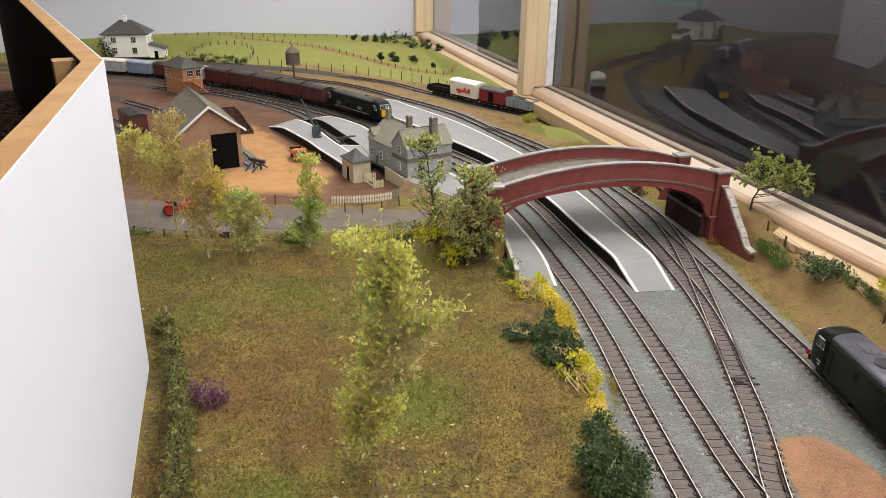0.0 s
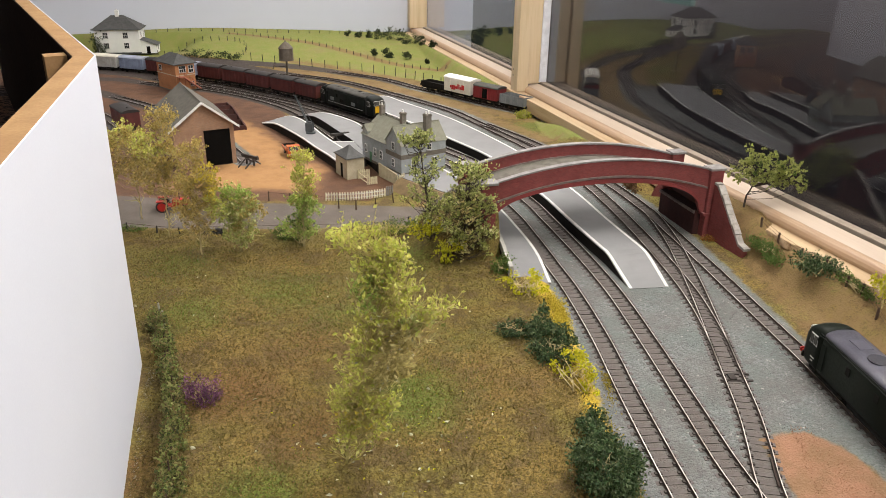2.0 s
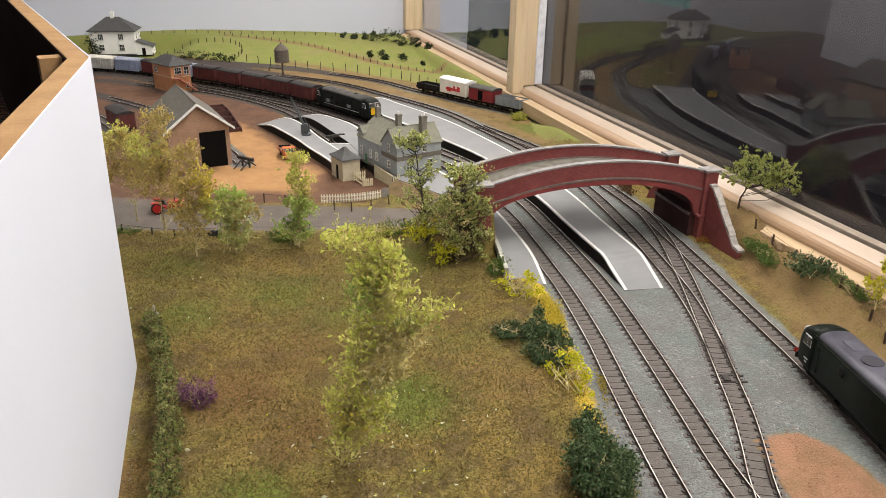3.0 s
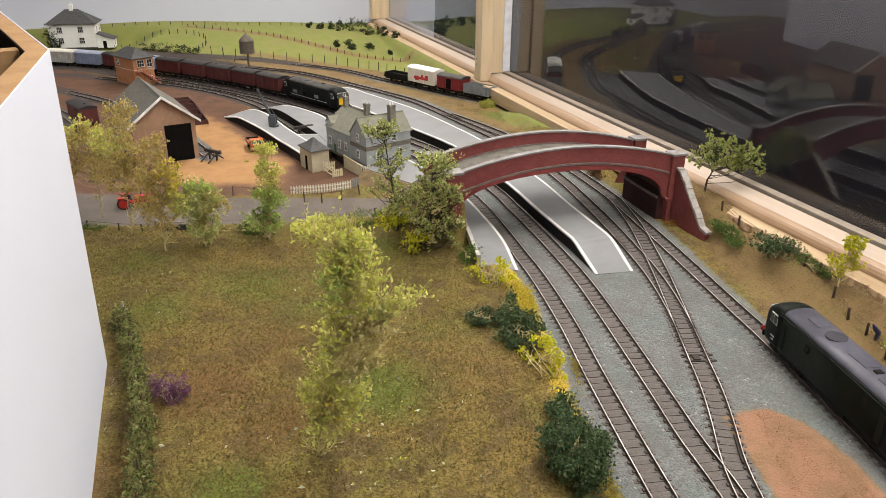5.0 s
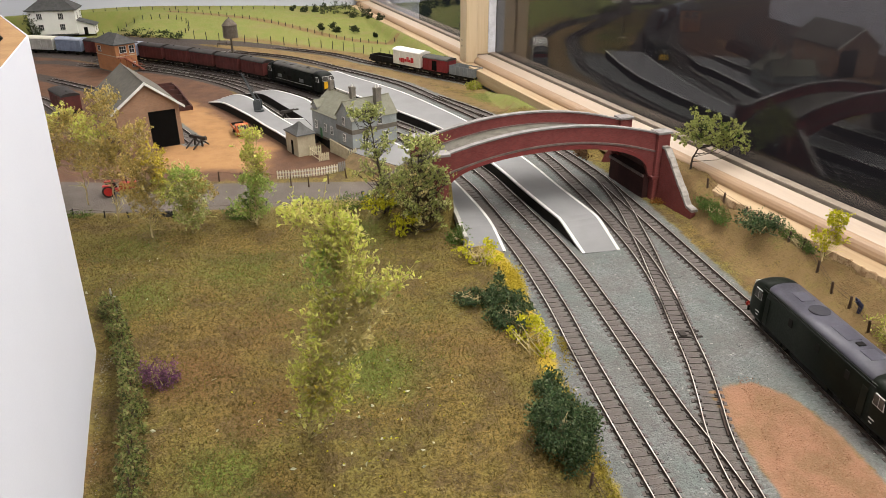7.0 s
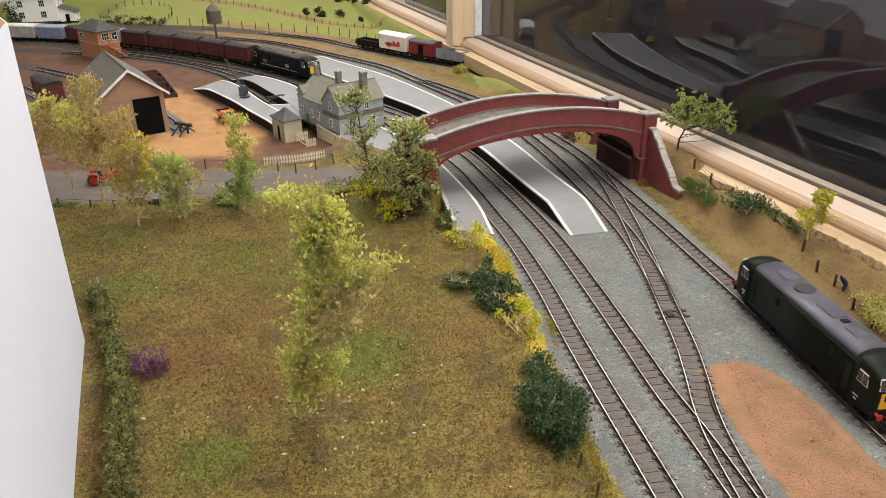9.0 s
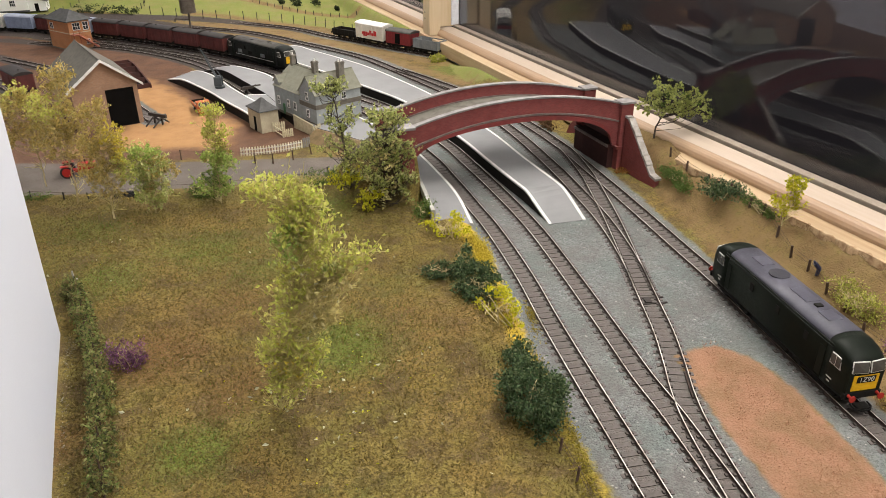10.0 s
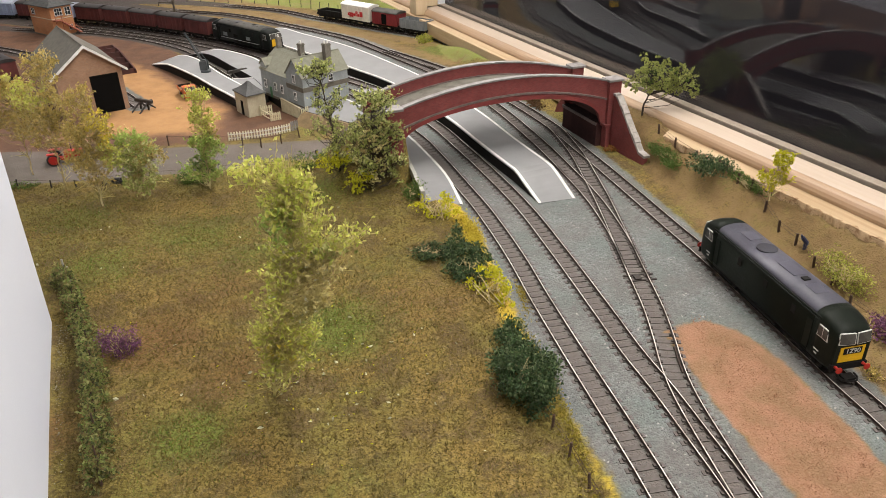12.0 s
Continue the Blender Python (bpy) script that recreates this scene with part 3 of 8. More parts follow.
GX0, GX1, GY0, GY1, GS = -1.62, 0.56, 0.10, 2.86, 0.0062
gx, gy = np.arange(GX0, GX1, GS), np.arange(GY0, GY1, GS)
X, Y = np.meshgrid(gx, gy)
Z = height(X, Y)
q_all = (X - 0.284) * 0.9613 + (Y - 1.255) * 0.2756
v_all = (X - 0.284) * -0.2756 + (Y - 1.255) * 0.9613
trackd = np.full(X.shape, 9.0)
for _, line in TRACKS:
    trackd = np.minimum(trackd, dist_to(X, Y, line[::3] + [line[-1]]))
NEARBED = [(0.160, 0.05), (0.160, 0.303), (0.145, 0.405), (0.139, 0.486), (0.139, 0.549), (0.135, 0.637), (0.138, 0.74), (0.11, 0.80), (0.08, 0.95), (0.0, 1.12), (-0.1, 1.30), (-0.27, 1.56), (-0.38, 1.66), (-0.60, 1.85), (-0.56, 1.93), (-0.38, 1.80), (-0.18, 1.66), (-0.10, 1.80), (0.05, 1.62), (0.14, 1.44), (0.24, 1.25), (0.30, 1.08), (0.325, 0.98), (0.339, 0.891), (0.348, 0.791), (0.356, 0.664), (0.385, 0.366), (0.39, 0.05)]
masks = {}
masks["ballast"] = np.maximum(np.clip(0.5 + (0.021 - trackd) / 0.02, 0, 1), inside(X, Y, NEARBED))
ISLE = [(0.255, 0.473), (0.278, 0.482), (0.297, 0.484), (0.318, 0.464), (0.333, 0.42), (0.338, 0.34), (0.342, 0.05), (0.275, 0.05), (0.268, 0.28), (0.262, 0.32), (0.256, 0.37)]
isle = inside(X, Y, ISLE, 0.008)
masks["ballast"] = np.minimum(masks["ballast"], 1 - isle)
masks["clay"] = isle
masks["ochre"] = (inside(X, Y, [(-0.42, 1.07), (-0.19, 1.06), (-0.185, 1.16), (-0.26, 1.28), (-0.35, 1.42), (-0.46, 1.56), (-0.56, 1.66), (-0.60, 1.62), (-0.46, 1.40), (-0.38, 1.24), (-0.36, 1.16)], 0.03))
masks["rust"] = np.clip(1.1 - trackd / 0.014, 0, 1) * 0.9
YARD = [(-1.6, 1.06), (-0.30, 1.01), (-0.10, 1.02), (-0.06, 1.10), (-0.18, 1.30), (-0.36, 1.62), (-0.62, 1.85), (-0.95, 1.98), (-1.6, 2.02)]
masks["earth"] = inside(X, Y, YARD, 0.02)
masks["soot"] = step(Y, 1.25, 1.55) * step(-X, 0.0, 0.22) * 0.95
masks["road"] = inside(X, Y, ROAD, 0.006)
FENCE_BACK = [(-1.6, 2.22), (-0.9, 2.18), (-0.62, 2.13), (-0.42, 2.083), (-0.231, 2.067), (-0.071, 1.975), (0.046, 1.83), (0.10, 1.74), (0.21, 1.62), (0.25, 1.50), (0.55, 1.6), (0.55, 2.9), (-1.6, 2.9)]
masks["pasture"] = np.maximum(inside(X, Y, FENCE_BACK, 0.02), inside(X, Y, [(0.20, 1.56), (0.20, 1.40), (0.27, 1.30), (0.30, 1.40), (0.25, 1.58)], 0.02) * 0.9)
masks["straw"] = np.maximum(np.clip(1 - np.abs(trackd - 0.04) / 0.05, 0, 1) * (v_all > 0.12) * (X > -0.45) * (1 - masks["earth"]) * 0.75, step(X, 0.35, 0.38) * (Y < 1.1) * 0.62)
LANE = [(-0.66, 2.41), (-0.55, 2.39), (-0.407, 2.34), (-0.248, 2.247), (-0.108, 2.16), (0.02, 2.10)]
masks["straw"] = np.maximum(masks["straw"], np.clip(1.0 - dist_to(X, Y, LANE) / 0.03, 0, 1))
lush = np.zeros(X.shape)
for cx, cy, r, k in ((-0.02, 0.52, 0.05, 0.9), (-0.12, 0.40, 0.035, 0.8), (-0.16, 0.72, 0.06, 0.62), (-0.09, 0.66, 0.05, 0.62), (-0.25, 0.66, 0.05, 0.6), (-0.05, 0.80, 0.06, 0.7), (0.02, 0.62, 0.05, 0.45), (-0.3, 0.78, 0.05, 0.55), (-0.35, 1.9, 0.06, 0.9), (-0.18, 1.76, 0.05, 0.7), (0.192, 1.470, 0.05, 0.95), (0.41, 0.82, 0.03, 0.8), (0.43, 0.7, 0.03, 0.7), (-0.02, 0.33, 0.05, 0.4)):
    lush = np.maximum(lush, k * np.exp(-((X - cx) ** 2 + (Y - cy) ** 2) / r ** 2))
masks["lush"] = lush
rusty = np.zeros(X.shape)
for cx, cy, r, k in ((-0.17, 0.53, 0.05, 0.9), (-0.12, 0.60, 0.07, 0.6), (-0.10, 0.47, 0.05, 0.6), (0.06, 0.55, 0.06, 0.5), (-0.22, 0.42, 0.06, 0.5)):
    rusty = np.maximum(rusty, k * np.exp(-((X - cx) ** 2 + (Y - cy) ** 2) / r ** 2))
masks["rusty"] = rusty
masks["gorse"] = np.clip(1.0 - dist_to(X, Y, [(0.115, 0.745), (0.128, 0.66), (0.136, 0.56), (0.140, 0.48), (0.150, 0.38), (0.156, 0.25)]) / 0.026, 0, 1) * (X < 0.165) * (0.45 + 0.55 * step(Y, 0.42, 0.52))
rng = np.random.default_rng(3)
Z = Z + rng.normal(0, 0.00018, X.shape)
keep = (q_all < np.where((v_all > -0.47) & (v_all < -0.21), 0.046, 0.012)) & (v_all < 1.505)
# trough under the bridge abutment stays flat, the sheet ends at the ledge and the back wall
idx = np.arange(X.size).reshape(X.shape)
quads = np.stack([idx[:-1, :-1], idx[:-1, 1:], idx[1:, 1:], idx[1:, :-1]], -1).reshape(-1, 4)
kq = keep.reshape(-1)[quads].all(1)
quads = quads[kq]
used = np.unique(quads)
remap = np.full(X.size, -1)
remap[used] = np.arange(len(used))
me = bpy.data.meshes.new("ground")
me.from_pydata(np.stack([X.ravel(), Y.ravel(), Z.ravel()], -1)[used].tolist(), [], remap[quads].tolist())
for key, arr in masks.items():
    at = me.attributes.new(key, "FLOAT", "POINT")
    at.data.foreach_set("value", arr.ravel()[used].astype(np.float32))
me.polygons.foreach_set("use_smooth", np.ones(len(quads), bool))
me.materials.append(GROUND)
tagged(new("ground", me), "scenic model landscape of turf, ballast, earth and pasture", "ground", kind="structure")


def ground_z(x, y):
    return float(height(np.array([x]), np.array([y]))[0])


# the baseboard under the scenery
bm = boxed(-1.9, -0.9, -0.06, -0.02, 1.49, -0.012)
solo("baseboard", bm, FIBRE, "raw fibreboard baseboard under the scenery", "baseboard", m=WALL)
trestle = thing("trestle", "square pine legs carrying the baseboard", "trestle", WALL.translation, YAW)
for x, y in ((-1.8, -0.8), (-0.1, -0.8), (-1.8, 1.4), (-0.1, 1.4)):
    part("leg", boxed(x - 0.03, y - 0.03, -0.95, x + 0.03, y + 0.03, -0.0605, 0.003), PINE, trestle)

# ---- tracks ----
# a weathered sleeper with four rail chairs; dark flanks stand in for shadow lines
sl_bm = boxed(-0.0138, -0.0022, -0.0038, 0.0138, 0.0022, -0.0025)
for cx in (-0.0105, -0.0068, 0.0068, 0.0105):
    box(sl_bm, cx - 0.0009, -0.0012, -0.0025, cx + 0.0009, 0.0012, -0.0012)
sl_bm.normal_update()
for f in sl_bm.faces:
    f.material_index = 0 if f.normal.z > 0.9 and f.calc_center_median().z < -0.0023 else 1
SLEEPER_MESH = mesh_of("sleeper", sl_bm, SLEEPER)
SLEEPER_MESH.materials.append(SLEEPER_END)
PITCH = 0.0095
RAIL_PROFILE = [(-0.0010, -0.0024), (0.0010, -0.0024), (0.0003, -0.0018), (0.00038, 0.0004), (-0.00038, 0.0004), (-0.0003, -0.0018)]
RAIL_MI = [0, 0, 0, 1, 0, 0]
TRACK_WORDS = {"A": "curved model track beside the station platform", "B": "curved model track along the island platform", "C": "curved model loop track with a turnout", "D": "model siding track holding a green locomotive",
               "X": "model crossover track between loop and siding", "E": "model siding track holding four wagons", "bay": "model bay track between goods platforms", "shed": "model track leading to the goods shed", "F": "model yard track behind the shed"}


def heading(line, i):
    t = line[min(i + 1, len(line) - 1)] - line[max(i - 1, 0)]
    return math.degrees(math.atan2(t.y, t.x)) - 90


def lay_track(code, line):
    t = thing("track", TRACK_WORDS[code], "railway track", (0, 0, 0), 0, "model tracks")
    for side in (-1, 1):
        rail = shifted(line, side * (GAUGE / 2 + 0.0005))
        part("rail", sweep(bmesh.new(), rail, RAIL_PROFILE, RAIL_MI), [RAIL_SIDE, RAIL_TOP], t, "rusty steel rail with a bright worn head")
    far = bmesh.new()
    d, last, count = 0.0, line[0], 0
    for i, p in enumerate(glide([tuple(v)[:2] for v in line[::4]] + [tuple(line[-1])[:2]], PITCH)):
        j = min(range(len(line)), key=lambda k: (line[k] - p).length_squared)
        a = heading(line, j) + random.uniform(-1.2, 1.2)
        m = pose(p.x, p.y, random.uniform(-0.0002, 0.0001), 0, 0, a)
        if p.y < 1.06:
            s = new("sleeper", SLEEPER_MESH)
            s.parent, s.matrix_basis = t, m
            count += 1
        else:
            vs = [far.verts.new(m @ v.co) for v in SLEEPER_MESH.vertices]
            for f in SLEEPER_MESH.polygons:
                far.faces.new([vs[k] for k in f.vertices]).material_index = f.material_index
    if far.verts:
        tagged(part("sleeper_run", far, [SLEEPER, SLEEPER_END], t), kind="stuff")
    else:
        far.free()
    return t


for code, line in TRACKS:
    made = lay_track(code, line)
    if code == "X":
        cross = made
# check rails, tie bar and frog of the turnouts
bm = bmesh.new()
for dy in (0.0, 0.010):
    box(bm, 0.2535, 0.554 + dy, -0.0028, 0.2825, 0.556 + dy, -0.0016)
box(bm, 0.262, 0.555, -0.0018, 0.268, 0.563, -0.0004)
part("tie_bar", bm, mat("point_iron", (0.035, 0.028, 0.024), rough=0.7), cross, "dark tie bar of the turnout")
for line, i0, i1, off in ((LINE_B, 22, 28, -0.0065), (LINE_C, 16, 21, 0.0065), (LINE_X, 6, 12, 0.0065), (LINE_C, 64, 70, -0.0065)):
    part("check_rail", sweep(bmesh.new(), shifted(line[i0:i1], off), [(-0.0005, -0.0019), (0.0005, -0.0019), (0.0005, -0.0002), (-0.0005, -0.0002)]), RAIL_SIDE, cross, "short dark check rail")


# ---- platforms ----
def platform(name, label, stations, edge_left=True, edge_right=True, edge=0.0028):
    """stations: left x, y, right x, y and height of the top, from one end to the other."""
    t = thing(name, label, "platform")
    L = glide([(s[0], s[1], s[4]) for s in stations], 0.012)
    n = len(L)
    fine = glide([(s[2], s[3], s[4]) for s in stations], 0.002)
    R = [fine[min(len(fine) - 1, int(round(k * (len(fine) - 1) / (n - 1))))] for k in range(n)]
    top, side = bmesh.new(), bmesh.new()
    rows = []
    for a, b in zip(L, R):
        rows.append([top.verts.new(a), top.verts.new(b), side.verts.new(a), side.verts.new(b), side.verts.new((a.x, a.y, -0.004)), side.verts.new((b.x, b.y, -0.004))])
    for r, q in zip(rows, rows[1:]):
        top.faces.new((r[0], r[1], q[1], q[0]))
        side.faces.new((r[2], q[2], q[4], r[4]))
        side.faces.new((r[3], r[5], q[5], q[3]))
    side.faces.new((rows[0][2], rows[0][4], rows[0][5], rows[0][3]))
    side.faces.new((rows[-1][2], rows[-1][3], rows[-1][5], rows[-1][4]))
    geo = bmesh.ops.extrude_face_region(top, geom=list(top.faces))["geom"]
    for g in geo:
        if isinstance(g, bmesh.types.BMVert):
            g.co.z -= 0.0006
    bmesh.ops.recalc_face_normals(top, faces=top.faces)
    bmesh.ops.recalc_face_normals(side, faces=side.faces)
    part("wall", side, PLAT_SIDE, t, "brick platform wall, near black for its shade")
    part("top", top, PLAT, t, "smooth grey platform surface")
    for on, line, s in ((edge_left, L, 1), (edge_right, R, -1)):
        if on:
            inner = [p + (o - p).normalized() * edge for p, o in zip(line, R if s == 1 else L)]
            bm = bmesh.new()
            prev = None
            for a, b in zip(line, inner):
                o = (a - b).normalized() * 0.0008
                cur = [bm.verts.new(a + o + Vector((0, 0, 0.0005))), bm.verts.new(b + Vector((0, 0, 0.0005))), bm.verts.new(a + o - Vector((0, 0, 0.0016)))]
                if prev:
                    bm.faces.new((prev[0], prev[1], cur[1], cur[0]))
                    bm.faces.new((prev[0], cur[0], cur[2], prev[2]))
                prev = cur
            bmesh.ops.recalc_face_normals(bm, faces=bm.faces)
            part("edge_line", bm, WHITE, t, "white painted platform edge")
    return t


platform("island_platform", "long curved grey island platform with white edges", [
    (0.2160, 0.737, 0.2600, 0.743, -0.0026), (0.2092, 0.768, 0.2555, 0.771, 0.0050), (0.2045, 0.790, 0.2520, 0.791, 0.0106), (0.2020, 0.803, 0.2500, 0.804, 0.0130), (0.1965, 0.823, 0.2462, 0.825, 0.013), (0.1755, 0.906, 0.2262, 0.910, 0.013), (0.1484, 1.016, 0.2000, 1.032, 0.013),
    (0.092, 1.189, 0.150, 1.20, 0.013), (0.020, 1.316, 0.098, 1.325, 0.013), (-0.06, 1.44, 0.022, 1.475, 0.013), (-0.14, 1.555, -0.075, 1.615, 0.013), (-0.180, 1.607, -0.125, 1.682, 0.0125), (-0.235, 1.64, -0.185, 1.71, -0.001)])
platform("station_platform", "curved grey station platform with a white edge", [
    (0.084, 0.744, 0.128, 0.745, 0.0), (0.079, 0.80, 0.119, 0.80, 0.012), (0.072, 0.87, 0.104, 0.875, 0.013), (0.052, 0.96, 0.079, 0.97, 0.013), (-0.005, 1.03, 0.032, 1.082, 0.013), (-0.070, 1.10, -0.022, 1.178, 0.013),
    (-0.118, 1.20, -0.078, 1.27, 0.013), (-0.150, 1.285, -0.128, 1.355, 0.013), (-0.196, 1.375, -0.165, 1.432, 0.013), (-0.252, 1.478, -0.232, 1.508, 0.012), (-0.300, 1.535, -0.283, 1.549, -0.001)], edge_left=False, edge=0.0024)
platform("goods_platform", "grey goods platform with white edges beside the bay track", [
    (-0.160, 1.155, -0.118, 1.19, 0.013), (-0.185, 1.20, -0.150, 1.22, 0.013), (-0.215, 1.25, -0.183, 1.275, 0.013), (-0.250, 1.313, -0.215, 1.335, 0.013), (-0.290, 1.375, -0.256, 1.42, 0.013), (-0.320, 1.42, -0.300, 1.482, 0.011), (-0.358, 1.472, -0.338, 1.50, -0.001)], edge=0.0022)
link = thing("platform_end", "short grey platform end joining two platforms behind the bay buffers", "platform")
bm = bmesh.new()
LINK = [(-0.1190, 1.1925), (-0.1193, 1.2010), (-0.1500, 1.2850), (-0.1855, 1.2840), (-0.1822, 1.2765), (-0.1500, 1.2220)]
prism(bm, LINK, "z", 0.0115, 0.0127)
part("top", bm, PLAT, link, "smooth grey platform surface")
bm = bmesh.new()
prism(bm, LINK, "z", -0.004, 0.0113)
part("wall", bm, PLAT_SIDE, link, "brick platform wall, near black for its shade")
part("edge_line", boxed(-0.1850, 1.2825, 0.0128, -0.1500, 1.2848, 0.0134), WHITE, link, "white painted platform edge")


# ---- bridge ----
def bridge():
    rz = math.degrees(math.atan2(BRU.y, BRU.x))
    # local x runs from the window side to the yard side, local y runs towards the camera (negative is away)
    t = thing("road_bridge", "red brick arched road bridge with grey stone copings", "bridge", (BR0.x, BR0.y, -0.0035), rz)
    L, DEEP, TH, N = 0.293, 0.100, 0.0055, 44

    def zc(u):
        return 0.112 - 0.021 * ((u - L / 2) / (L / 2)) ** 2

    def zc_far(u):
        return 0.1068 - 0.0225 * ((u - L / 2) / (L / 2)) ** 2

    def zs(u):
        return 0.0887 - 0.0243 * ((u - L / 2) / (L / 2)) ** 2

    def za(u):
        # flat crown with tight shoulders, tighter on the yard side
        d = u - 0.1485
        k = min(1.0, abs(d) / (0.143 if d > 0 else 0.1365))
        return 0.034 + 0.0490 * (1 - k * k) ** (0.34 if d > 0 else 0.40)

    def ribbon(f0, f1, y0, y1, u0, u1, n=N, out=0.0):
        bm = bmesh.new()
        rows = []
        for i in range(n + 1):
            u = u0 + (u1 - u0) * i / n
            rows.append([bm.verts.new((u, y, z)) for y, z in ((y0, f0(u)), (y1, f0(u)), (y1, f1(u)), (y0, f1(u)))])
        for r, q in zip(rows, rows[1:]):
            for k in range(4):
                bm.faces.new((r[k], r[(k + 1) % 4], q[(k + 1) % 4], q[k]))
        bm.faces.new(rows[0])
        bm.faces.new(rows[-1][::-1])
        bmesh.ops.recalc_face_normals(bm, faces=bm.faces)
        return bm

    e = 0.013
    for name, y0 in (("near", 0.0), ("far", -DEEP)):
        sgn = 1 if name == "near" else -1
        crest = zc if name == "near" else zc_far
        a, b = (y0 - TH, y0) if name == "near" else (y0, y0 + TH)
        part("spandrel", ribbon(lambda u: max(za(u), 0.0), zs, a, b, 0.003, L - 0.003, 90), BRIDGE_RED, t, "red brick spandrel over the arch")
        part("parapet", ribbon(lambda u: zs(u) + 0.0024, lambda u: crest(u) - 0.002, a + 0.0004, b - 0.0004, 0.004, L - 0.004), BRIDGE_RED, t, "red brick parapet")
        part("coping", ribbon(lambda u: crest(u) - 0.002, crest, a - 0.0012, b + 0.0012, 0.004, L - 0.004), STONE, t, "grey stone coping")
        part("string_course", ribbon(zs, lambda u: zs(u) + 0.0024, a - 0.0014, b + 0.0014, 0.004, L - 0.004), BAND_STONE, t, "projecting worn brown stone band")
        top = 0.090 if name == "near" else 0.0848
        yf = b if name == "near" else a
        part("arch_ring", ribbon(lambda u: za(u) - 0.0008, lambda u: za(u) + 0.0042, yf - 0.0006 if sgn > 0 else yf - 0.0016, yf + 0.0016 if sgn > 0 else yf + 0.0006, e + 0.001, L - 0.0030, 90), mat("arch_brick", (0.23, 0.045, 0.042), (0.17, 0.04, 0.038), rough=0.85), t, "dark brick arch ring")
        for u0 in (-0.014, L - 0.004):
            bm = boxed(u0, a - 0.005, -0.004, u0 + 0.018, b + 0.005, top, 0.0006)
            part("pier", bm, BRIDGE_RED, t, "square red brick end pier")
            bm = boxed(u0 - 0.002, a - 0.007, top + 0.0002, u0 + 0.020, b + 0.007, top + 0.0035, 0.0007)
            part("pier_cap", bm, STONE, t, "grey stone pier cap")
            part("impost", boxed(u0 - 0.0012, a - 0.0062, 0.030, u0 + 0.0215, b + 0.0062, 0.0335, 0.0004), BRIDGE_RED, t, "moulded brick impost")
    # barrel and abutments: red brick darkened, the shade under the arch put into colour
    part("barrel", ribbon(lambda u: za(u), lambda u: za(u) + 0.004, -DEEP + TH, -TH, e, L - 0.0026, 90), mat("shaded_soffit_brick", (0.075, 0.028, 0.026), rough=0.9), t, "underside of the arch, brick darkened for its shade")
    part("road_deck", ribbon(lambda u: zs(u) - 0.003, lambda u: zs(u) + 0.001, -DEEP + TH + 0.001, -TH - 0.001, -0.03, L + 0.02), DECK, t, "dusty grey road surface")
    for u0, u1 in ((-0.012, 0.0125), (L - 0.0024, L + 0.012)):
        part("abutment", boxed(u0, -DEEP + TH, -0.004, u1, -TH, 0.034), mat("shaded_brick", (0.060, 0.022, 0.020), (0.040, 0.016, 0.015), rough=0.9), t, "red brick abutment wall, darkened for the shade under the arch")
    for u0, u1 in ((0.0128, 0.0150), (L - 0.0048, L - 0.0026)):
        part("impost_band", boxed(u0, -DEEP + TH, 0.0300, u1, -TH, 0.0335), BAND_STONE, t, "projecting band along the abutment")
    # sloping wing wall beside the window-side pier, towards the camera
    prof = [(0.006, -0.004), (0.006, 0.072), (0.010, 0.072), (0.070, 0.014), (0.082, 0.012), (0.082, -0.004)]
    bm = bmesh.new()
    prism(bm, prof, "x", -0.0095, -0.0030)
    part("wing_wall", bm, BRIDGE_RED, t, "sloping red brick wing wall")
    run = [Vector((0.005, 0.0724)), Vector((0.012, 0.0722)), *[Vector((0.012, 0.0722)).lerp(Vector((0.071, 0.0145)), (k + 1) / 6) for k in range(6)], Vector((0.085, 0.0125))]
    for k, (a, b) in enumerate(zip(run, run[1:])):
        d = (b - a).normalized()
        up = Vector((-d.y, d.x)) * (0.0030 + 0.0004 * (k % 3))
        a2, b2 = a + d * 0.0003, b - d * 0.0003
        bm = bmesh.new()
        prism(bm, [tuple(a2), tuple(b2), tuple(b2 + up), tuple(a2 + up)], "x", -0.0106 - 0.0003 * (k % 2), -0.0020 + 0.0003 * (k % 3 == 1))
        part("coping_stone", bm, WING_STONE, t, "pale worn coping stone")
    prof = [(-DEEP - 0.004, -0.004), (-DEEP - 0.004, 0.06), (-DEEP - 0.05, 0.015), (-DEEP - 0.06, -0.004)]
    bm = bmesh.new()
    prism(bm, prof, "x", -0.018, -0.010)
    part("wing_wall", bm, BRIDGE_RED, t)
    return t


bridge()

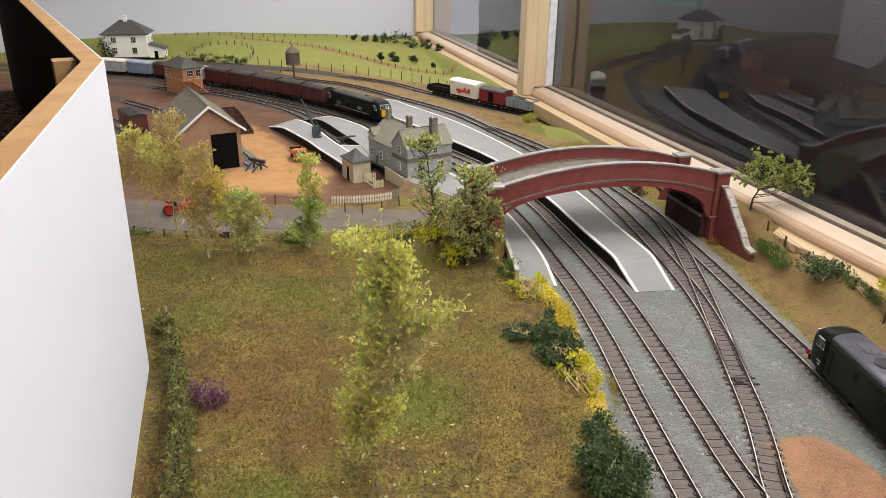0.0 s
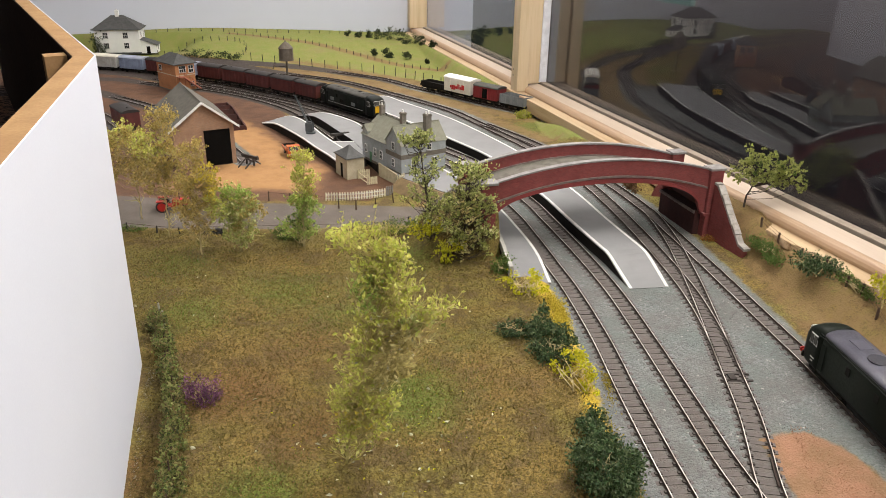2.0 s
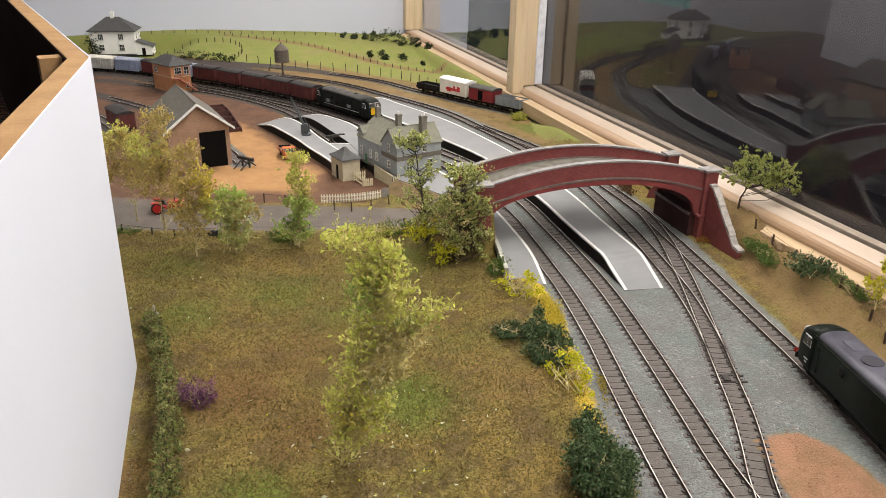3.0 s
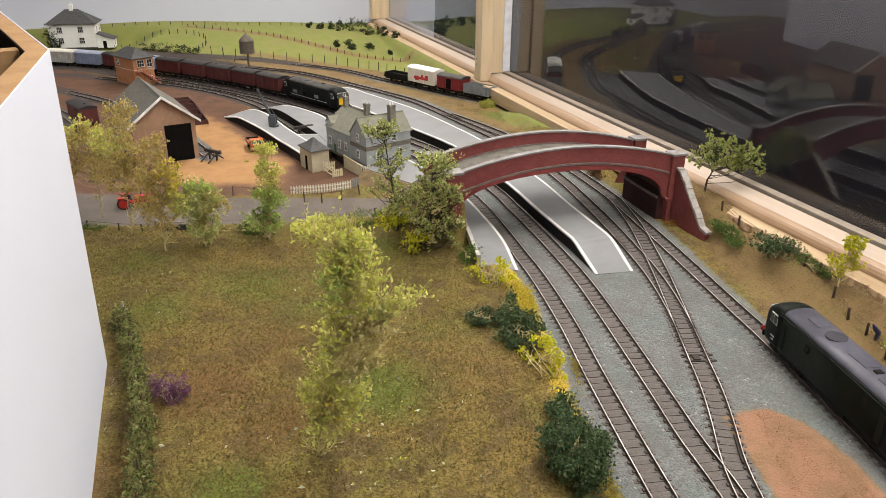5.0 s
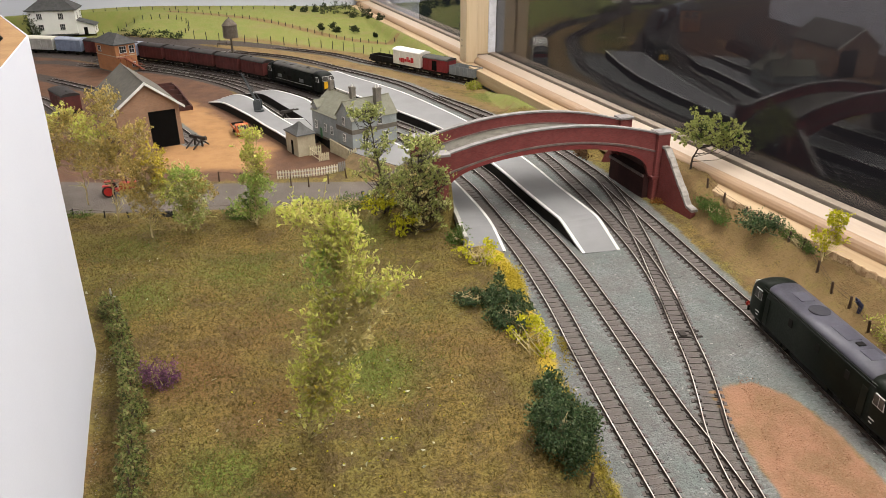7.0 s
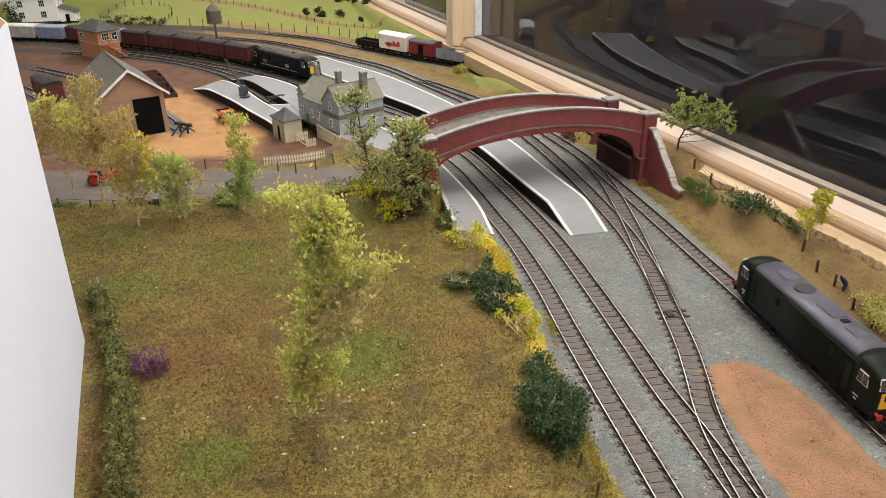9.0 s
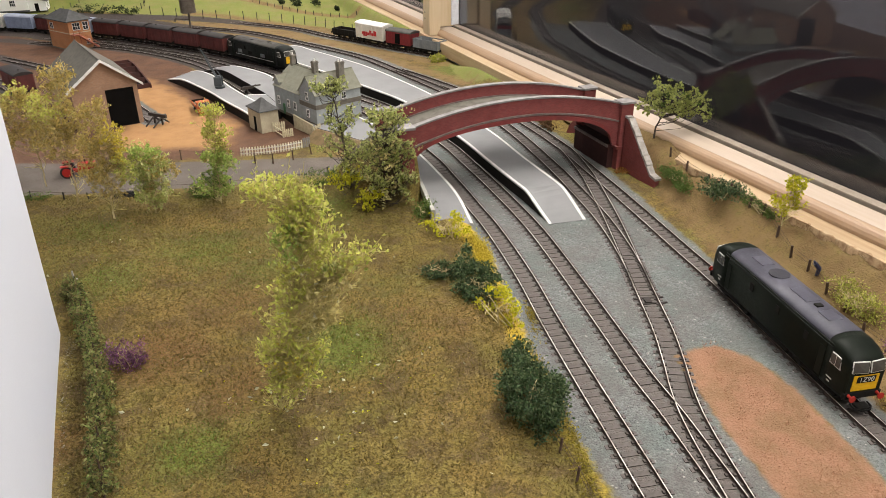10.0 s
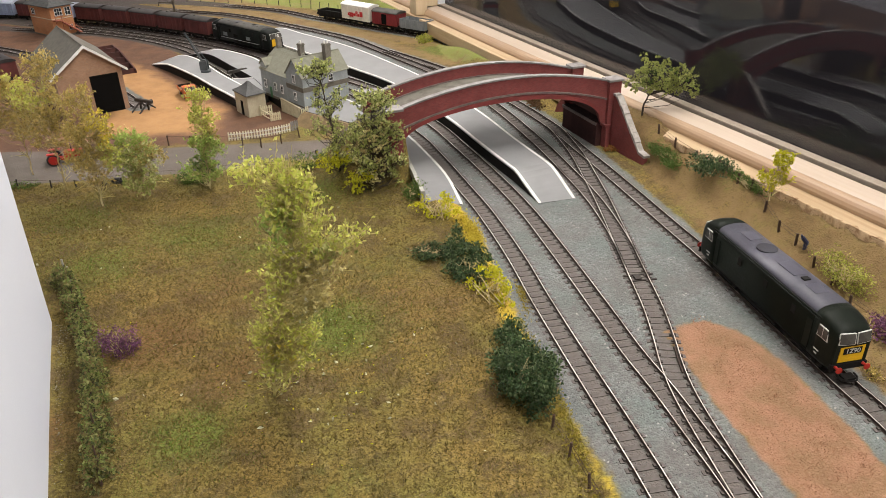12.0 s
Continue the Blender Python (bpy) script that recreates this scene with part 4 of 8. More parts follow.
# ---- white fibreboard box of the neighbouring scene ----
def screen():
    t = thing("scenery_screen", "white-faced fibreboard screen, raw brown inside, open on top", "screen")
    c = Vector((-0.264, 0.5675))
    d1 = Vector((0.281, -0.960))
    n1 = Vector((-0.960, -0.281))
    d2 = Vector((-0.530, 0.848))
    n2 = Vector((-0.848, -0.530))
    ZT, TH = 0.274, 0.0165

    def slab(a, b, inner_a, inner_b, name, label):
        for lo, hi, k0, k1, m, nm, lb in ((-0.012, ZT, 0.0, 0.06, PANEL, "face", "white painted outer face"), (-0.012, ZT - 0.0004, 0.0605, 0.94, FIBRE, "core", "raw brown fibreboard edge"), (-0.012, ZT - 0.001, 0.9405, 1.0, INSIDE, "lining", "brown inner face, darkened for the shade in the box")):
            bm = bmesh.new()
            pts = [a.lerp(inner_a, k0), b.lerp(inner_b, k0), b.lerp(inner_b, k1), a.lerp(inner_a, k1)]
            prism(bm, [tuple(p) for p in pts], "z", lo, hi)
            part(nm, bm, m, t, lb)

    miter = c + (n1 + n2) * (TH / (1 + n1.dot(n2)))
    e1, e2 = c + d1 * 0.75, c + d2 * 1.45
    slab(c, e1, miter, e1 + n1 * TH, "near", "")
    slab(c, e2, miter, e2 + n2 * TH, "far", "")
    # batten in the corner; tall dark board added to close the box's far side
    b = miter + d2 * 0.034 + n2 * 0.0078
    bm = bmesh.new()
    ax, ay = d2 * 0.0085, n2 * 0.0078
    prism(bm, [tuple(b - ax - ay), tuple(b + ax - ay), tuple(b + ax + ay), tuple(b - ax + ay)], "z", ZT - 0.034, ZT - 0.003)
    part("corner_batten", bm, FIBRE, t, "square raw pine corner batten")
    w0, w1 = e1 + n1 * 0.30, e2 + n2 * 0.16
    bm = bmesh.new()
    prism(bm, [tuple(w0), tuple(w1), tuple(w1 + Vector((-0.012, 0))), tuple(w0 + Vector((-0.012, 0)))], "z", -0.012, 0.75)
    part("back_board", bm, INSIDE, t, "tall brown back board, added to close the box with dark")
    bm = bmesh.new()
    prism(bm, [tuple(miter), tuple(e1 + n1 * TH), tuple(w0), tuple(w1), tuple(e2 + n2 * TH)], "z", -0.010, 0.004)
    part("box_floor", bm, INSIDE, t, "brown floor of the box, darkened for the shade inside")
    # the boards lean a little towards the field
    for ob in t.children:
        for v in ob.data.vertices:
            v.co.x, v.co.y = v.co.x + 0.033 * v.co.z, v.co.y - 0.025 * v.co.z
    return t


screen()

# ---- buildings ----
SLATE = mat("grey_slate", (0.072, 0.072, 0.070), (0.050, 0.050, 0.050), scale=120, rough=0.75)
GREEN_SLATE = mat("green_slate", (0.198, 0.196, 0.150), (0.160, 0.158, 0.120), scale=120, rough=0.8)
RENDER_GREY = mat("pale_blue_render", (0.32, 0.345, 0.345), (0.26, 0.28, 0.28), scale=80, rough=0.85)
RENDER_WHITE = mat("white_render", (0.70, 0.70, 0.68), (0.64, 0.64, 0.62), scale=30, rough=0.85, grainy=0.08)
CREAM = mat("cream_paint", (0.47, 0.42, 0.30), (0.39, 0.34, 0.24), scale=80, rough=0.75)
STONE_BAND = mat("sooty_stone", (0.165, 0.145, 0.115), (0.125, 0.11, 0.09), scale=120, rough=0.85)
# near-black; slabs of it on closed walls stand in for unlit door openings
DARK = mat("dark_opening", (0.006, 0.0055, 0.005), rough=0.9, bump=0, spec=0.05)
PANE = mat("dark_pane", (0.03, 0.033, 0.036), rough=0.15, bump=0)
SHEDBRICK = brick("shed_brick", (0.33, 0.20, 0.125), (0.27, 0.155, 0.10), (0.30, 0.22, 0.16))
ORANGE_BRICK = brick("orange_brick", (0.44, 0.20, 0.085), (0.37, 0.16, 0.07), (0.36, 0.20, 0.11))
CHIM = mat("chimney_stone", (0.20, 0.18, 0.15), (0.15, 0.135, 0.115), scale=150, rough=0.9)


def slates(t, a, b, c, d, material, rows=13):
    """Roof slope from eaves a-b up to ridge d-c, laid in overlapping courses."""
    a, b, c, d = (Vector(p) for p in (a, b, c, d))
    nrm = (b - a).cross(d - a).normalized()
    if nrm.z < 0:
        nrm = -nrm
    bm = bmesh.new()
    steps = []
    for k in range(rows):
        steps += [(k / rows, 0.00028), ((k + 1) / rows, 0.0001)]
    steps += [(1.0, -0.0006), (0.0, -0.0006)]
    A = [bm.verts.new(a.lerp(d, f) + nrm * h) for f, h in steps]
    B = [bm.verts.new(b.lerp(c, f) + nrm * h) for f, h in steps]
    n = len(steps)
    for i in range(n):
        bm.faces.new((A[i], B[i], B[(i + 1) % n], A[(i + 1) % n]))
    bm.faces.new(A[::-1])
    bm.faces.new(B)
    bmesh.ops.recalc_face_normals(bm, faces=bm.faces)
    return part("roof_slope", bm, material, t, "slated roof slope in courses")


def casement(t, cx, cy, z0, w, h, face, bars=2, material=None):
    """A small window set on a wall face: 'x-', 'x+', 'y-' or 'y+' names the way it looks."""
    s = -1 if face[1] == "-" else 1

    def slab(u0, v0, u1, v1, d0, d1):
        if face[0] == "x":
            return (cx + min(s * d0, s * d1), cy + u0, v0, cx + max(s * d0, s * d1), cy + u1, v1)
        return (cx + u0, cy + min(s * d0, s * d1), v0, cx + u1, cy + max(s * d0, s * d1), v1)
    w2 = w / 2
    win = part("window", box(bmesh.new(), *slab(-w2, z0, w2, z0 + h, -0.0002, 0.0003)), PANE, t, "dark small window pane")
    f = 0.0007
    fr = bmesh.new()
    for u0, v0, u1, v1 in ((-w2 - f, z0 - f, w2 + f, z0), (-w2 - f, z0 + h, w2 + f, z0 + h + f), (-w2 - f, z0, -w2, z0 + h), (w2, z0, w2 + f, z0 + h), (-w2, z0 + h / 2 - 0.0003, w2, z0 + h / 2 + 0.0003)):
        box(fr, *slab(u0, v0, u1, v1, -0.0002, 0.0008))
    for k in range(1, bars):
        u = -w2 + w * k / bars
        box(fr, *slab(u - 0.00025, z0, u + 0.00025, z0 + h, -0.0002, 0.0006))
    part("frame", fr, material or WHITE, win, "white window frame")
    part("sill", box(bmesh.new(), *slab(-w2 - 0.0012, z0 - 0.0018, w2 + 0.0012, z0 - 0.0008, -0.0002, 0.0016)), STONE, win)


def gabled(t, x0, y0, x1, y1, z0, ze, zr, along, material, slate, over=0.002, label="wall"):
    """Walls with two gables and a slated roof whose ridge runs along x or y."""
    bm = bmesh.new()
    if along == "x":
        ym = (y0 + y1) / 2
        prism(bm, [(y0, z0), (y1, z0), (y1, ze), (ym, zr), (y0, ze)], "x", x0, x1)
        s = (zr - ze) / (ym - y0)
        e = ze - over * s
        slates(t, (x0 - over, y0 - over, e), (x1 + over, y0 - over, e), (x1 + over, ym, zr), (x0 - over, ym, zr), slate)
        slates(t, (x0 - over, y1 + over, e), (x1 + over, y1 + over, e), (x1 + over, ym, zr), (x0 - over, ym, zr), slate)
        part("ridge", boxed(x0 - over, ym - 0.0008, zr - 0.0004, x1 + over, ym + 0.0008, zr + 0.0012, 0.0003), slate, t)
    else:
        xm = (x0 + x1) / 2
        prism(bm, [(x0, z0), (x1, z0), (x1, ze), (xm, zr), (x0, ze)], "y", y0, y1)
        s = (zr - ze) / (xm - x0)
        e = ze - over * s
        slates(t, (x0 - over, y0 - over, e), (x0 - over, y1 + over, e), (xm, y1 + over, zr), (xm, y0 - over, zr), slate)
        slates(t, (x1 + over, y0 - over, e), (x1 + over, y1 + over, e), (xm, y1 + over, zr), (xm, y0 - over, zr), slate)
        part("ridge", boxed(xm - 0.0008, y0 - over, zr - 0.0004, xm + 0.0008, y1 + over, zr + 0.0012, 0.0003), slate, t)
    return part("wall", bm, material, t, label)


def chimney(t, x, y, z0, z1, w=0.006, d=0.009, pots=2, material=None):
    bm = boxed(x - w / 2, y - d / 2, z0, x + w / 2, y + d / 2, z1, 0.0003)
    box(bm, x - w / 2 - 0.0007, y - d / 2 - 0.0007, z1 - 0.003, x + w / 2 + 0.0007, y + d / 2 + 0.0007, z1 - 0.0015)
    c = part("chimney", bm, material or CHIM, t, "stone chimney stack")
    for k in range(pots):
        yy = y + (k - (pots - 1) / 2) * d * 0.5
        part("chimney_pot", rodded((x, yy, z1 - 0.0002), (x, yy, z1 + 0.004), 0.0013, 0.0010, 8), WHITE, c, "pale clay chimney pot")


def hipped(t, x0, y0, x1, y1, ze, zr, slate, over=0.003, inset=None):
    a, b, c, d = Vector((x0 - over, y0 - over, ze)), Vector((x1 + over, y0 - over, ze)), Vector((x1 + over, y1 + over, ze)), Vector((x0 - over, y1 + over, ze))
    ins = inset if inset is not None else (y1 - y0) / 2
    ym = (y0 + y1) / 2
    e, f = Vector((x0 + ins, ym, zr)), Vector((x1 - ins, ym, zr))
    n2 = Vector((0, 0.0002, 0))
    slates(t, a, b, f, e, slate, 8)
    slates(t, c, d, e, f, slate, 8)
    slates(t, b, c, f + n2, f - n2, slate, 8)
    slates(t, d, a, e - n2, e + n2, slate, 8)
    bm = bmesh.new()
    box(bm, x0 - over, y0 - over, ze - 0.0016, x1 + over, y1 + over, ze - 0.0002)
    part("eaves", bm, SLATE, t)


# station house: local x along the platform away from the camera, local y towards the tracks
ST_RZ = math.degrees(math.atan2(0.83, -0.56))


def station():
    t = thing("station_house", "grey-blue rendered station house with mossy slate roofs", "station building", (-0.056, 1.093, 0.010), ST_RZ)
    # local y is positive towards the yard after this turn, so the tracks lie at negative y
    gabled(t, 0.0, -0.082, 0.046, 0.0, 0.0, 0.050, 0.074, "y", RENDER_GREY, GREEN_SLATE)
    gabled(t, 0.046, -0.070, 0.125, 0.0, 0.0, 0.043, 0.071, "x", RENDER_GREY, GREEN_SLATE)
    bm = boxed(-0.0006, -0.0826, 0.0, 0.0466, 0.0006, 0.005)
    part("plinth", bm, STONE_BAND, t, "dark stone plinth")
    bm = boxed(-0.0008, -0.0828, 0.027, 0.0468, 0.0008, 0.034)
    part("stone_band", bm, STONE_BAND, t, "sooty stone band between the storeys")
    part("plinth", boxed(0.0466, -0.0706, 0.0, 0.1256, 0.0006, 0.004), STONE_BAND, t)
    casement(t, 0.023, 0.0008, 0.0385, 0.006, 0.011, "y+")
    casement(t, 0.023, 0.0008, 0.012, 0.006, 0.011, "y+")
    for x in (0.062, 0.082, 0.112):
        casement(t, x, 0.0002, 0.014, 0.006, 0.012, "y+")
    for y in (-0.022, -0.06):
        casement(t, -0.0008, y, 0.010, 0.009, 0.013, "x-")
    casement(t, -0.0008, -0.05, 0.037, 0.007, 0.009, "x-")
    door = part("door", boxed(0.094, -0.0002, 0.0, 0.100, 0.0007, 0.017), mat("green_door", (0.05, 0.16, 0.07), rough=0.5), t, "green painted door")
    chimney(t, 0.052, -0.035, 0.060, 0.087, 0.008, 0.008, 1)
    chimney(t, 0.118, -0.035, 0.060, 0.086, 0.007, 0.007, 1)
    chimney(t, 0.012, -0.055, 0.060, 0.090, 0.009, 0.010, 2)
    # dormer gable on the yard side of the long range
    bm = bmesh.new()
    prism(bm, [(0.108, 0.040), (0.124, 0.040), (0.124, 0.050), (0.116, 0.058), (0.108, 0.050)], "y", -0.024, -0.001)
    part("dormer", bm, RENDER_GREY, t, "small gabled dormer")
    slates(t, (0.106, 0.001, 0.0485), (0.106, -0.026, 0.0485), (0.116, -0.026, 0.0590), (0.116, 0.001, 0.0590), GREEN_SLATE, 4)
    slates(t, (0.126, 0.001, 0.0485), (0.126, -0.026, 0.0485), (0.116, -0.026, 0.0590), (0.116, 0.001, 0.0590), GREEN_SLATE, 4)


station()


def hut():
    t = thing("lamp_hut", "small cream hut with a grey pyramid roof", "hut", (-0.1426, 1.1138, ground_z(-0.142, 1.112)), 121)
    # local x runs along the dark-doored side, local y (negative) along the blank side
    W, D = 0.044, 0.030
    part("wall", boxed(0, -D, 0, W, 0, 0.034), CREAM, t, "cream rendered wall")
    part("door", boxed(0.017, -0.0002, 0.0, 0.024, 0.0006, 0.023), DARK, t, "open doorway, a dark slab for the unlit inside")
    bm = bmesh.new()
    o, cx, cy = 0.0025, W / 2, -D / 2
    ring0 = [(-o, -D - o), (W + o, -D - o), (W + o, o), (-o, o)]
    levels = [(1.0, 0.0335), (0.98, 0.0348), (0.60, 0.0398), (0.30, 0.0448), (0.07, 0.0500)]
    rings = [[bm.verts.new((cx + (x - cx) * k, cy + (y - cy) * k, z)) for x, y in ring0] for k, z in levels]
    for r, q in zip(rings, rings[1:]):
        for i in range(4):
            bm.faces.new((r[i], r[(i + 1) % 4], q[(i + 1) % 4], q[i]))
    bm.faces.new(rings[0][::-1])
    bm.faces.new(rings[-1])
    part("roof", bm, SLATE, t, "grey lead-covered pyramid roof")


hut()


SHED_SLATE = mat("brown_grey_slate", (0.125, 0.115, 0.095), (0.090, 0.083, 0.070), scale=120, rough=0.8)


def shed():
    # gable faces the yard; ridge runs away along local y
    g1 = Vector((-0.4245, 1.1550))
    t = thing("goods_shed", "brown brick goods shed with a dark slate roof", "goods shed", (g1.x, g1.y, BED), 28)
    W, D, ZE, ZR = 0.097, 0.172, 0.0690, 0.1075
    gabled(t, 0, 0, W, D, 0, ZE, ZR, "y", SHEDBRICK, SHED_SLATE, 0.006)
    part("doorway", boxed(0.048, -0.0006, 0, 0.090, 0.002, 0.060), DARK, t, "tall open doorway, a dark slab for the unlit inside")
    for s in (0, 1):
        xm = W / 2
        xe = -0.008 if s == 0 else W + 0.008
        ze = ZE - 0.0045
        bm = bmesh.new()
        prism(bm, [(xe, ze - 0.003), (xe, ze + 0.0012), (xm, ZR + 0.0014), (xm, ZR - 0.0028)], "y", -0.0085, -0.0062)
        part("bargeboard", bm, WHITE, t, "pale painted bargeboard")
    for y in (0.04, 0.085, 0.13):
        casement(t, W + 0.0002, y, 0.03, 0.010, 0.012, "x+")
    return t


shed()


def signal_box():
    t = thing("signal_box", "orange-brown brick signal box with a hipped slate roof and steps", "signal box", (-0.622, 1.765, BED), math.degrees(math.atan2(0.075, -0.080)))
    W, D, ZE = 0.088, 0.050, 0.066
    part("wall", boxed(0, -D, 0, W, 0, ZE), ORANGE_BRICK, t, "orange-brown brick wall")
    part("base_band", boxed(-0.0008, -D - 0.0008, 0.0, W + 0.0008, 0.0008, 0.003), STONE_BAND, t)
    part("sill_band", boxed(-0.0008, -D - 0.0008, 0.038, W + 0.0008, 0.0008, 0.0395), CREAM, t)
    hipped(t, 0, -D, W, 0, ZE, ZE + 0.020, SLATE, 0.006)
    casement(t, -0.0004, -0.018, 0.046, 0.016, 0.014, "x-", 3)
    casement(t, -0.0004, -0.040, 0.044, 0.012, 0.016, "x-", 2)
    casement(t, 0.070, 0.0004, 0.046, 0.012, 0.011, "y+", 2)
    casement(t, -0.0004, -0.040, 0.012, 0.008, 0.010, "x-", 2)
    # outside stair along the gable
    wood = mat("red_brown_paint", (0.30, 0.095, 0.055), rough=0.6)
    st = part("stair", boxed(-0.016, -0.016, 0.036, -0.001, 0.0, 0.0372), wood, t, "red-brown timber landing")
    for k in range(9):
        y, z = -0.018 - k * 0.0045, 0.034 - k * 0.0036
        part("tread", boxed(-0.014, y - 0.003, z, -0.003, y + 0.003, z + 0.0008), wood, st)
    for x in (-0.0145, -0.0028):
        part("handrail", rodded((x, -0.014, 0.047), (x, -0.058, 0.012), 0.0005, n=6), wood, st)
        part("string", rodded((x, -0.014, 0.035), (x, -0.058, 0.001), 0.0008, n=6), wood, st)
    for x, y in ((-0.015, -0.001), (-0.015, -0.015)):
        part("post", rodded((x, y, 0.0), (x, y, 0.048), 0.0006, n=6), wood, st)


signal_box()


def house():
    t = thing("farmhouse", "white rendered two-storey house with a grey hipped roof", "house", (-1.012, 2.237, 0.010), 10)
    W, D, ZE = 0.124, 0.088, 0.070
    part("wall", boxed(0, 0, 0, W, D, ZE), RENDER_WHITE, t, "white rendered wall")
    part("plinth", boxed(-0.0006, -0.0006, 0, W + 0.0006, D + 0.0006, 0.004), SLATE, t, "black painted plinth")
    hipped(t, 0, 0, W, D, ZE, ZE + 0.036, SLATE, 0.006)
    chimney(t, W / 2, D / 2, ZE + 0.028, ZE + 0.050, 0.010, 0.012, 2, RENDER_WHITE)
    for x in (0.030, 0.086):
        for z in (0.016, 0.046):
            casement(t, x, -0.0002, z, 0.013, 0.015, "y-", 3)
    for x in (0.030, 0.070):
        casement(t, W + 0.0002, x, 0.046, 0.010, 0.014, "x+", 2)
    bm = bmesh.new()
    prism(bm, [(W, 0.0), (W + 0.045, 0.0), (W + 0.045, 0.026), (W, 0.040)], "y", 0.006, 0.058)
    part("lean_to", bm, RENDER_WHITE, t, "white lean-to wing")
    slates(t, (W + 0.050, 0.002, 0.0245), (W + 0.050, 0.062, 0.0245), (W - 0.001, 0.062, 0.0412), (W - 0.001, 0.002, 0.0412), SLATE, 4)
    part("door", boxed(W + 0.016, 0.0052, 0.0, W + 0.026, 0.0062, 0.020), DARK, t, "dark door of the lean-to")
    casement(t, W + 0.0452, 0.03, 0.010, 0.010, 0.010, "x+", 2)


house()


def water_tower():
    t = thing("water_tower", "dark iron water tank on a column with a swing pipe", "water tower", (-0.374, 1.845, BED), 0)
    iron = mat("grey_iron", (0.12, 0.10, 0.08), (0.085, 0.07, 0.055), scale=120, rough=0.75)
    part("foot", boxed(-0.008, -0.008, 0, 0.008, 0.008, 0.002, 0.0005), CREAM, t)
    part("column", rodded((0, 0, 0.002), (0, 0, 0.066), 0.0028, 0.0024, 10), iron, t, "dark iron column")
    bm = rodded((0, 0, 0.066), (0, 0, 0.096), 0.0175, 0.0170, 24)
    for z in (0.067, 0.081, 0.095):
        rod(bm, (0, 0, z - 0.0007), (0, 0, z + 0.0007), 0.0182, n=24)
    part("tank", bm, iron, t, "round grey-brown water tank")
    bm = bmesh.new()
    rod(bm, (0, 0, 0.096), (0, 0, 0.105), 0.0178, 0.010, 24)
    rod(bm, (0, 0, 0.105), (0, 0, 0.110), 0.010, 0.0035, 24)
    rod(bm, (0, 0, 0.110), (0, 0, 0.114), 0.002, 0.001, 8)
    part("tank_cover", bm, iron, t, "domed tank cover")
    bm = rodded((0, 0, 0.050), (-0.034, 0.004, 0.052), 0.0012, n=8)
    rod(bm, (-0.034, 0.004, 0.052), (-0.034, 0.004, 0.044), 0.0012, 0.0014, 8)
    rod(bm, (-0.012, 0.0015, 0.051), (-0.012, 0.0015, 0.058), 0.0006, n=6)
    part("swing_pipe", bm, iron, t, "thin swing pipe over the track")


water_tower()


def crane():
    t = thing("yard_crane", "grey hand-worked goods crane with a slanting jib", "crane", (-0.236, 1.340, 0.013), -8)
    g = mat("crane_grey", (0.075, 0.085, 0.09), (0.05, 0.058, 0.062), rough=0.6)
    part("base", rodded((0, 0, 0), (0, 0, 0.003), 0.009, n=16), g, t)
    part("mast", boxed(-0.003, -0.003, 0.003, 0.003, 0.003, 0.022, 0.0004), g, t)
    bm = bmesh.new()
    for s in (-1, 1):
        box(bm, -0.008, s * 0.0055 - 0.0006, 0.004, 0.005, s * 0.0055 + 0.0006, 0.020)
    part("side_frame", bm, g, t, "cast side frames")
    bm = bmesh.new()
    for s in (-1, 1):
        rod(bm, (0.002, s * 0.004, 0.005), (-0.026, s * 0.0012, 0.069), 0.0013, 0.0009, 6)
    for k in range(5):
        f = 0.15 + k * 0.17
        rod(bm, (0.002 - 0.028 * f, -0.004 + 0.0028 * f, 0.005 + 0.064 * f), (0.002 - 0.028 * f, 0.004 - 0.0028 * f, 0.005 + 0.064 * f), 0.0005, n=5)
    part("jib", bm, g, t, "slanting lattice jib")
    bm = rodded((0.004, 0, 0.021), (-0.025, 0, 0.068), 0.0006, n=5)
    rod(bm, (-0.027, 0, 0.068), (-0.027, 0, 0.045), 0.0002, n=4)
    part("tie_rod", bm, g, t)
    part("drum", rodded((-0.002, -0.006, 0.012), (-0.002, 0.006, 0.012), 0.0032, n=12), g, t)
    part("crank_wheel", rodded((-0.004, 0.0065, 0.014), (-0.004, 0.0075, 0.014), 0.0048, n=16), g, t)


crane()


def buffer_stop(x, y, rz, label):
    t = thing("buffer_stop", label, "buffer stop", (x, y, BED), rz)
    k = mat("black_timber", (0.032, 0.027, 0.024), (0.05, 0.042, 0.036), rough=0.8)
    part("beam", boxed(-0.018, -0.002, 0.013, 0.018, 0.002, 0.018, 0.0004), k, t, "heavy black cross beam")
    for s in (-1, 1):
        part("upright", boxed(s * 0.008 - 0.0012, -0.0012, 0.001, s * 0.008 + 0.0012, 0.0012, 0.017), k, t)
        bm = rodded((s * 0.008, -0.020, 0.001), (s * 0.008, 0.0, 0.013), 0.0012, n=6)
        rod(bm, (s * 0.008, 0.014, 0.001), (s * 0.008, 0.0, 0.012), 0.0012, n=6)
        part("strut", bm, k, t)
        part("buffer", rodded((s * 0.011, 0.002, 0.0155), (s * 0.011, 0.006, 0.0155), 0.0022, n=10), k, t)
    return t


buffer_stop(-0.312, 1.185, -32, "black timber buffer stop at the end of the shed track")
buffer_stop(-0.182, 1.338, 28, "black timber buffer stop at the end of the bay track")

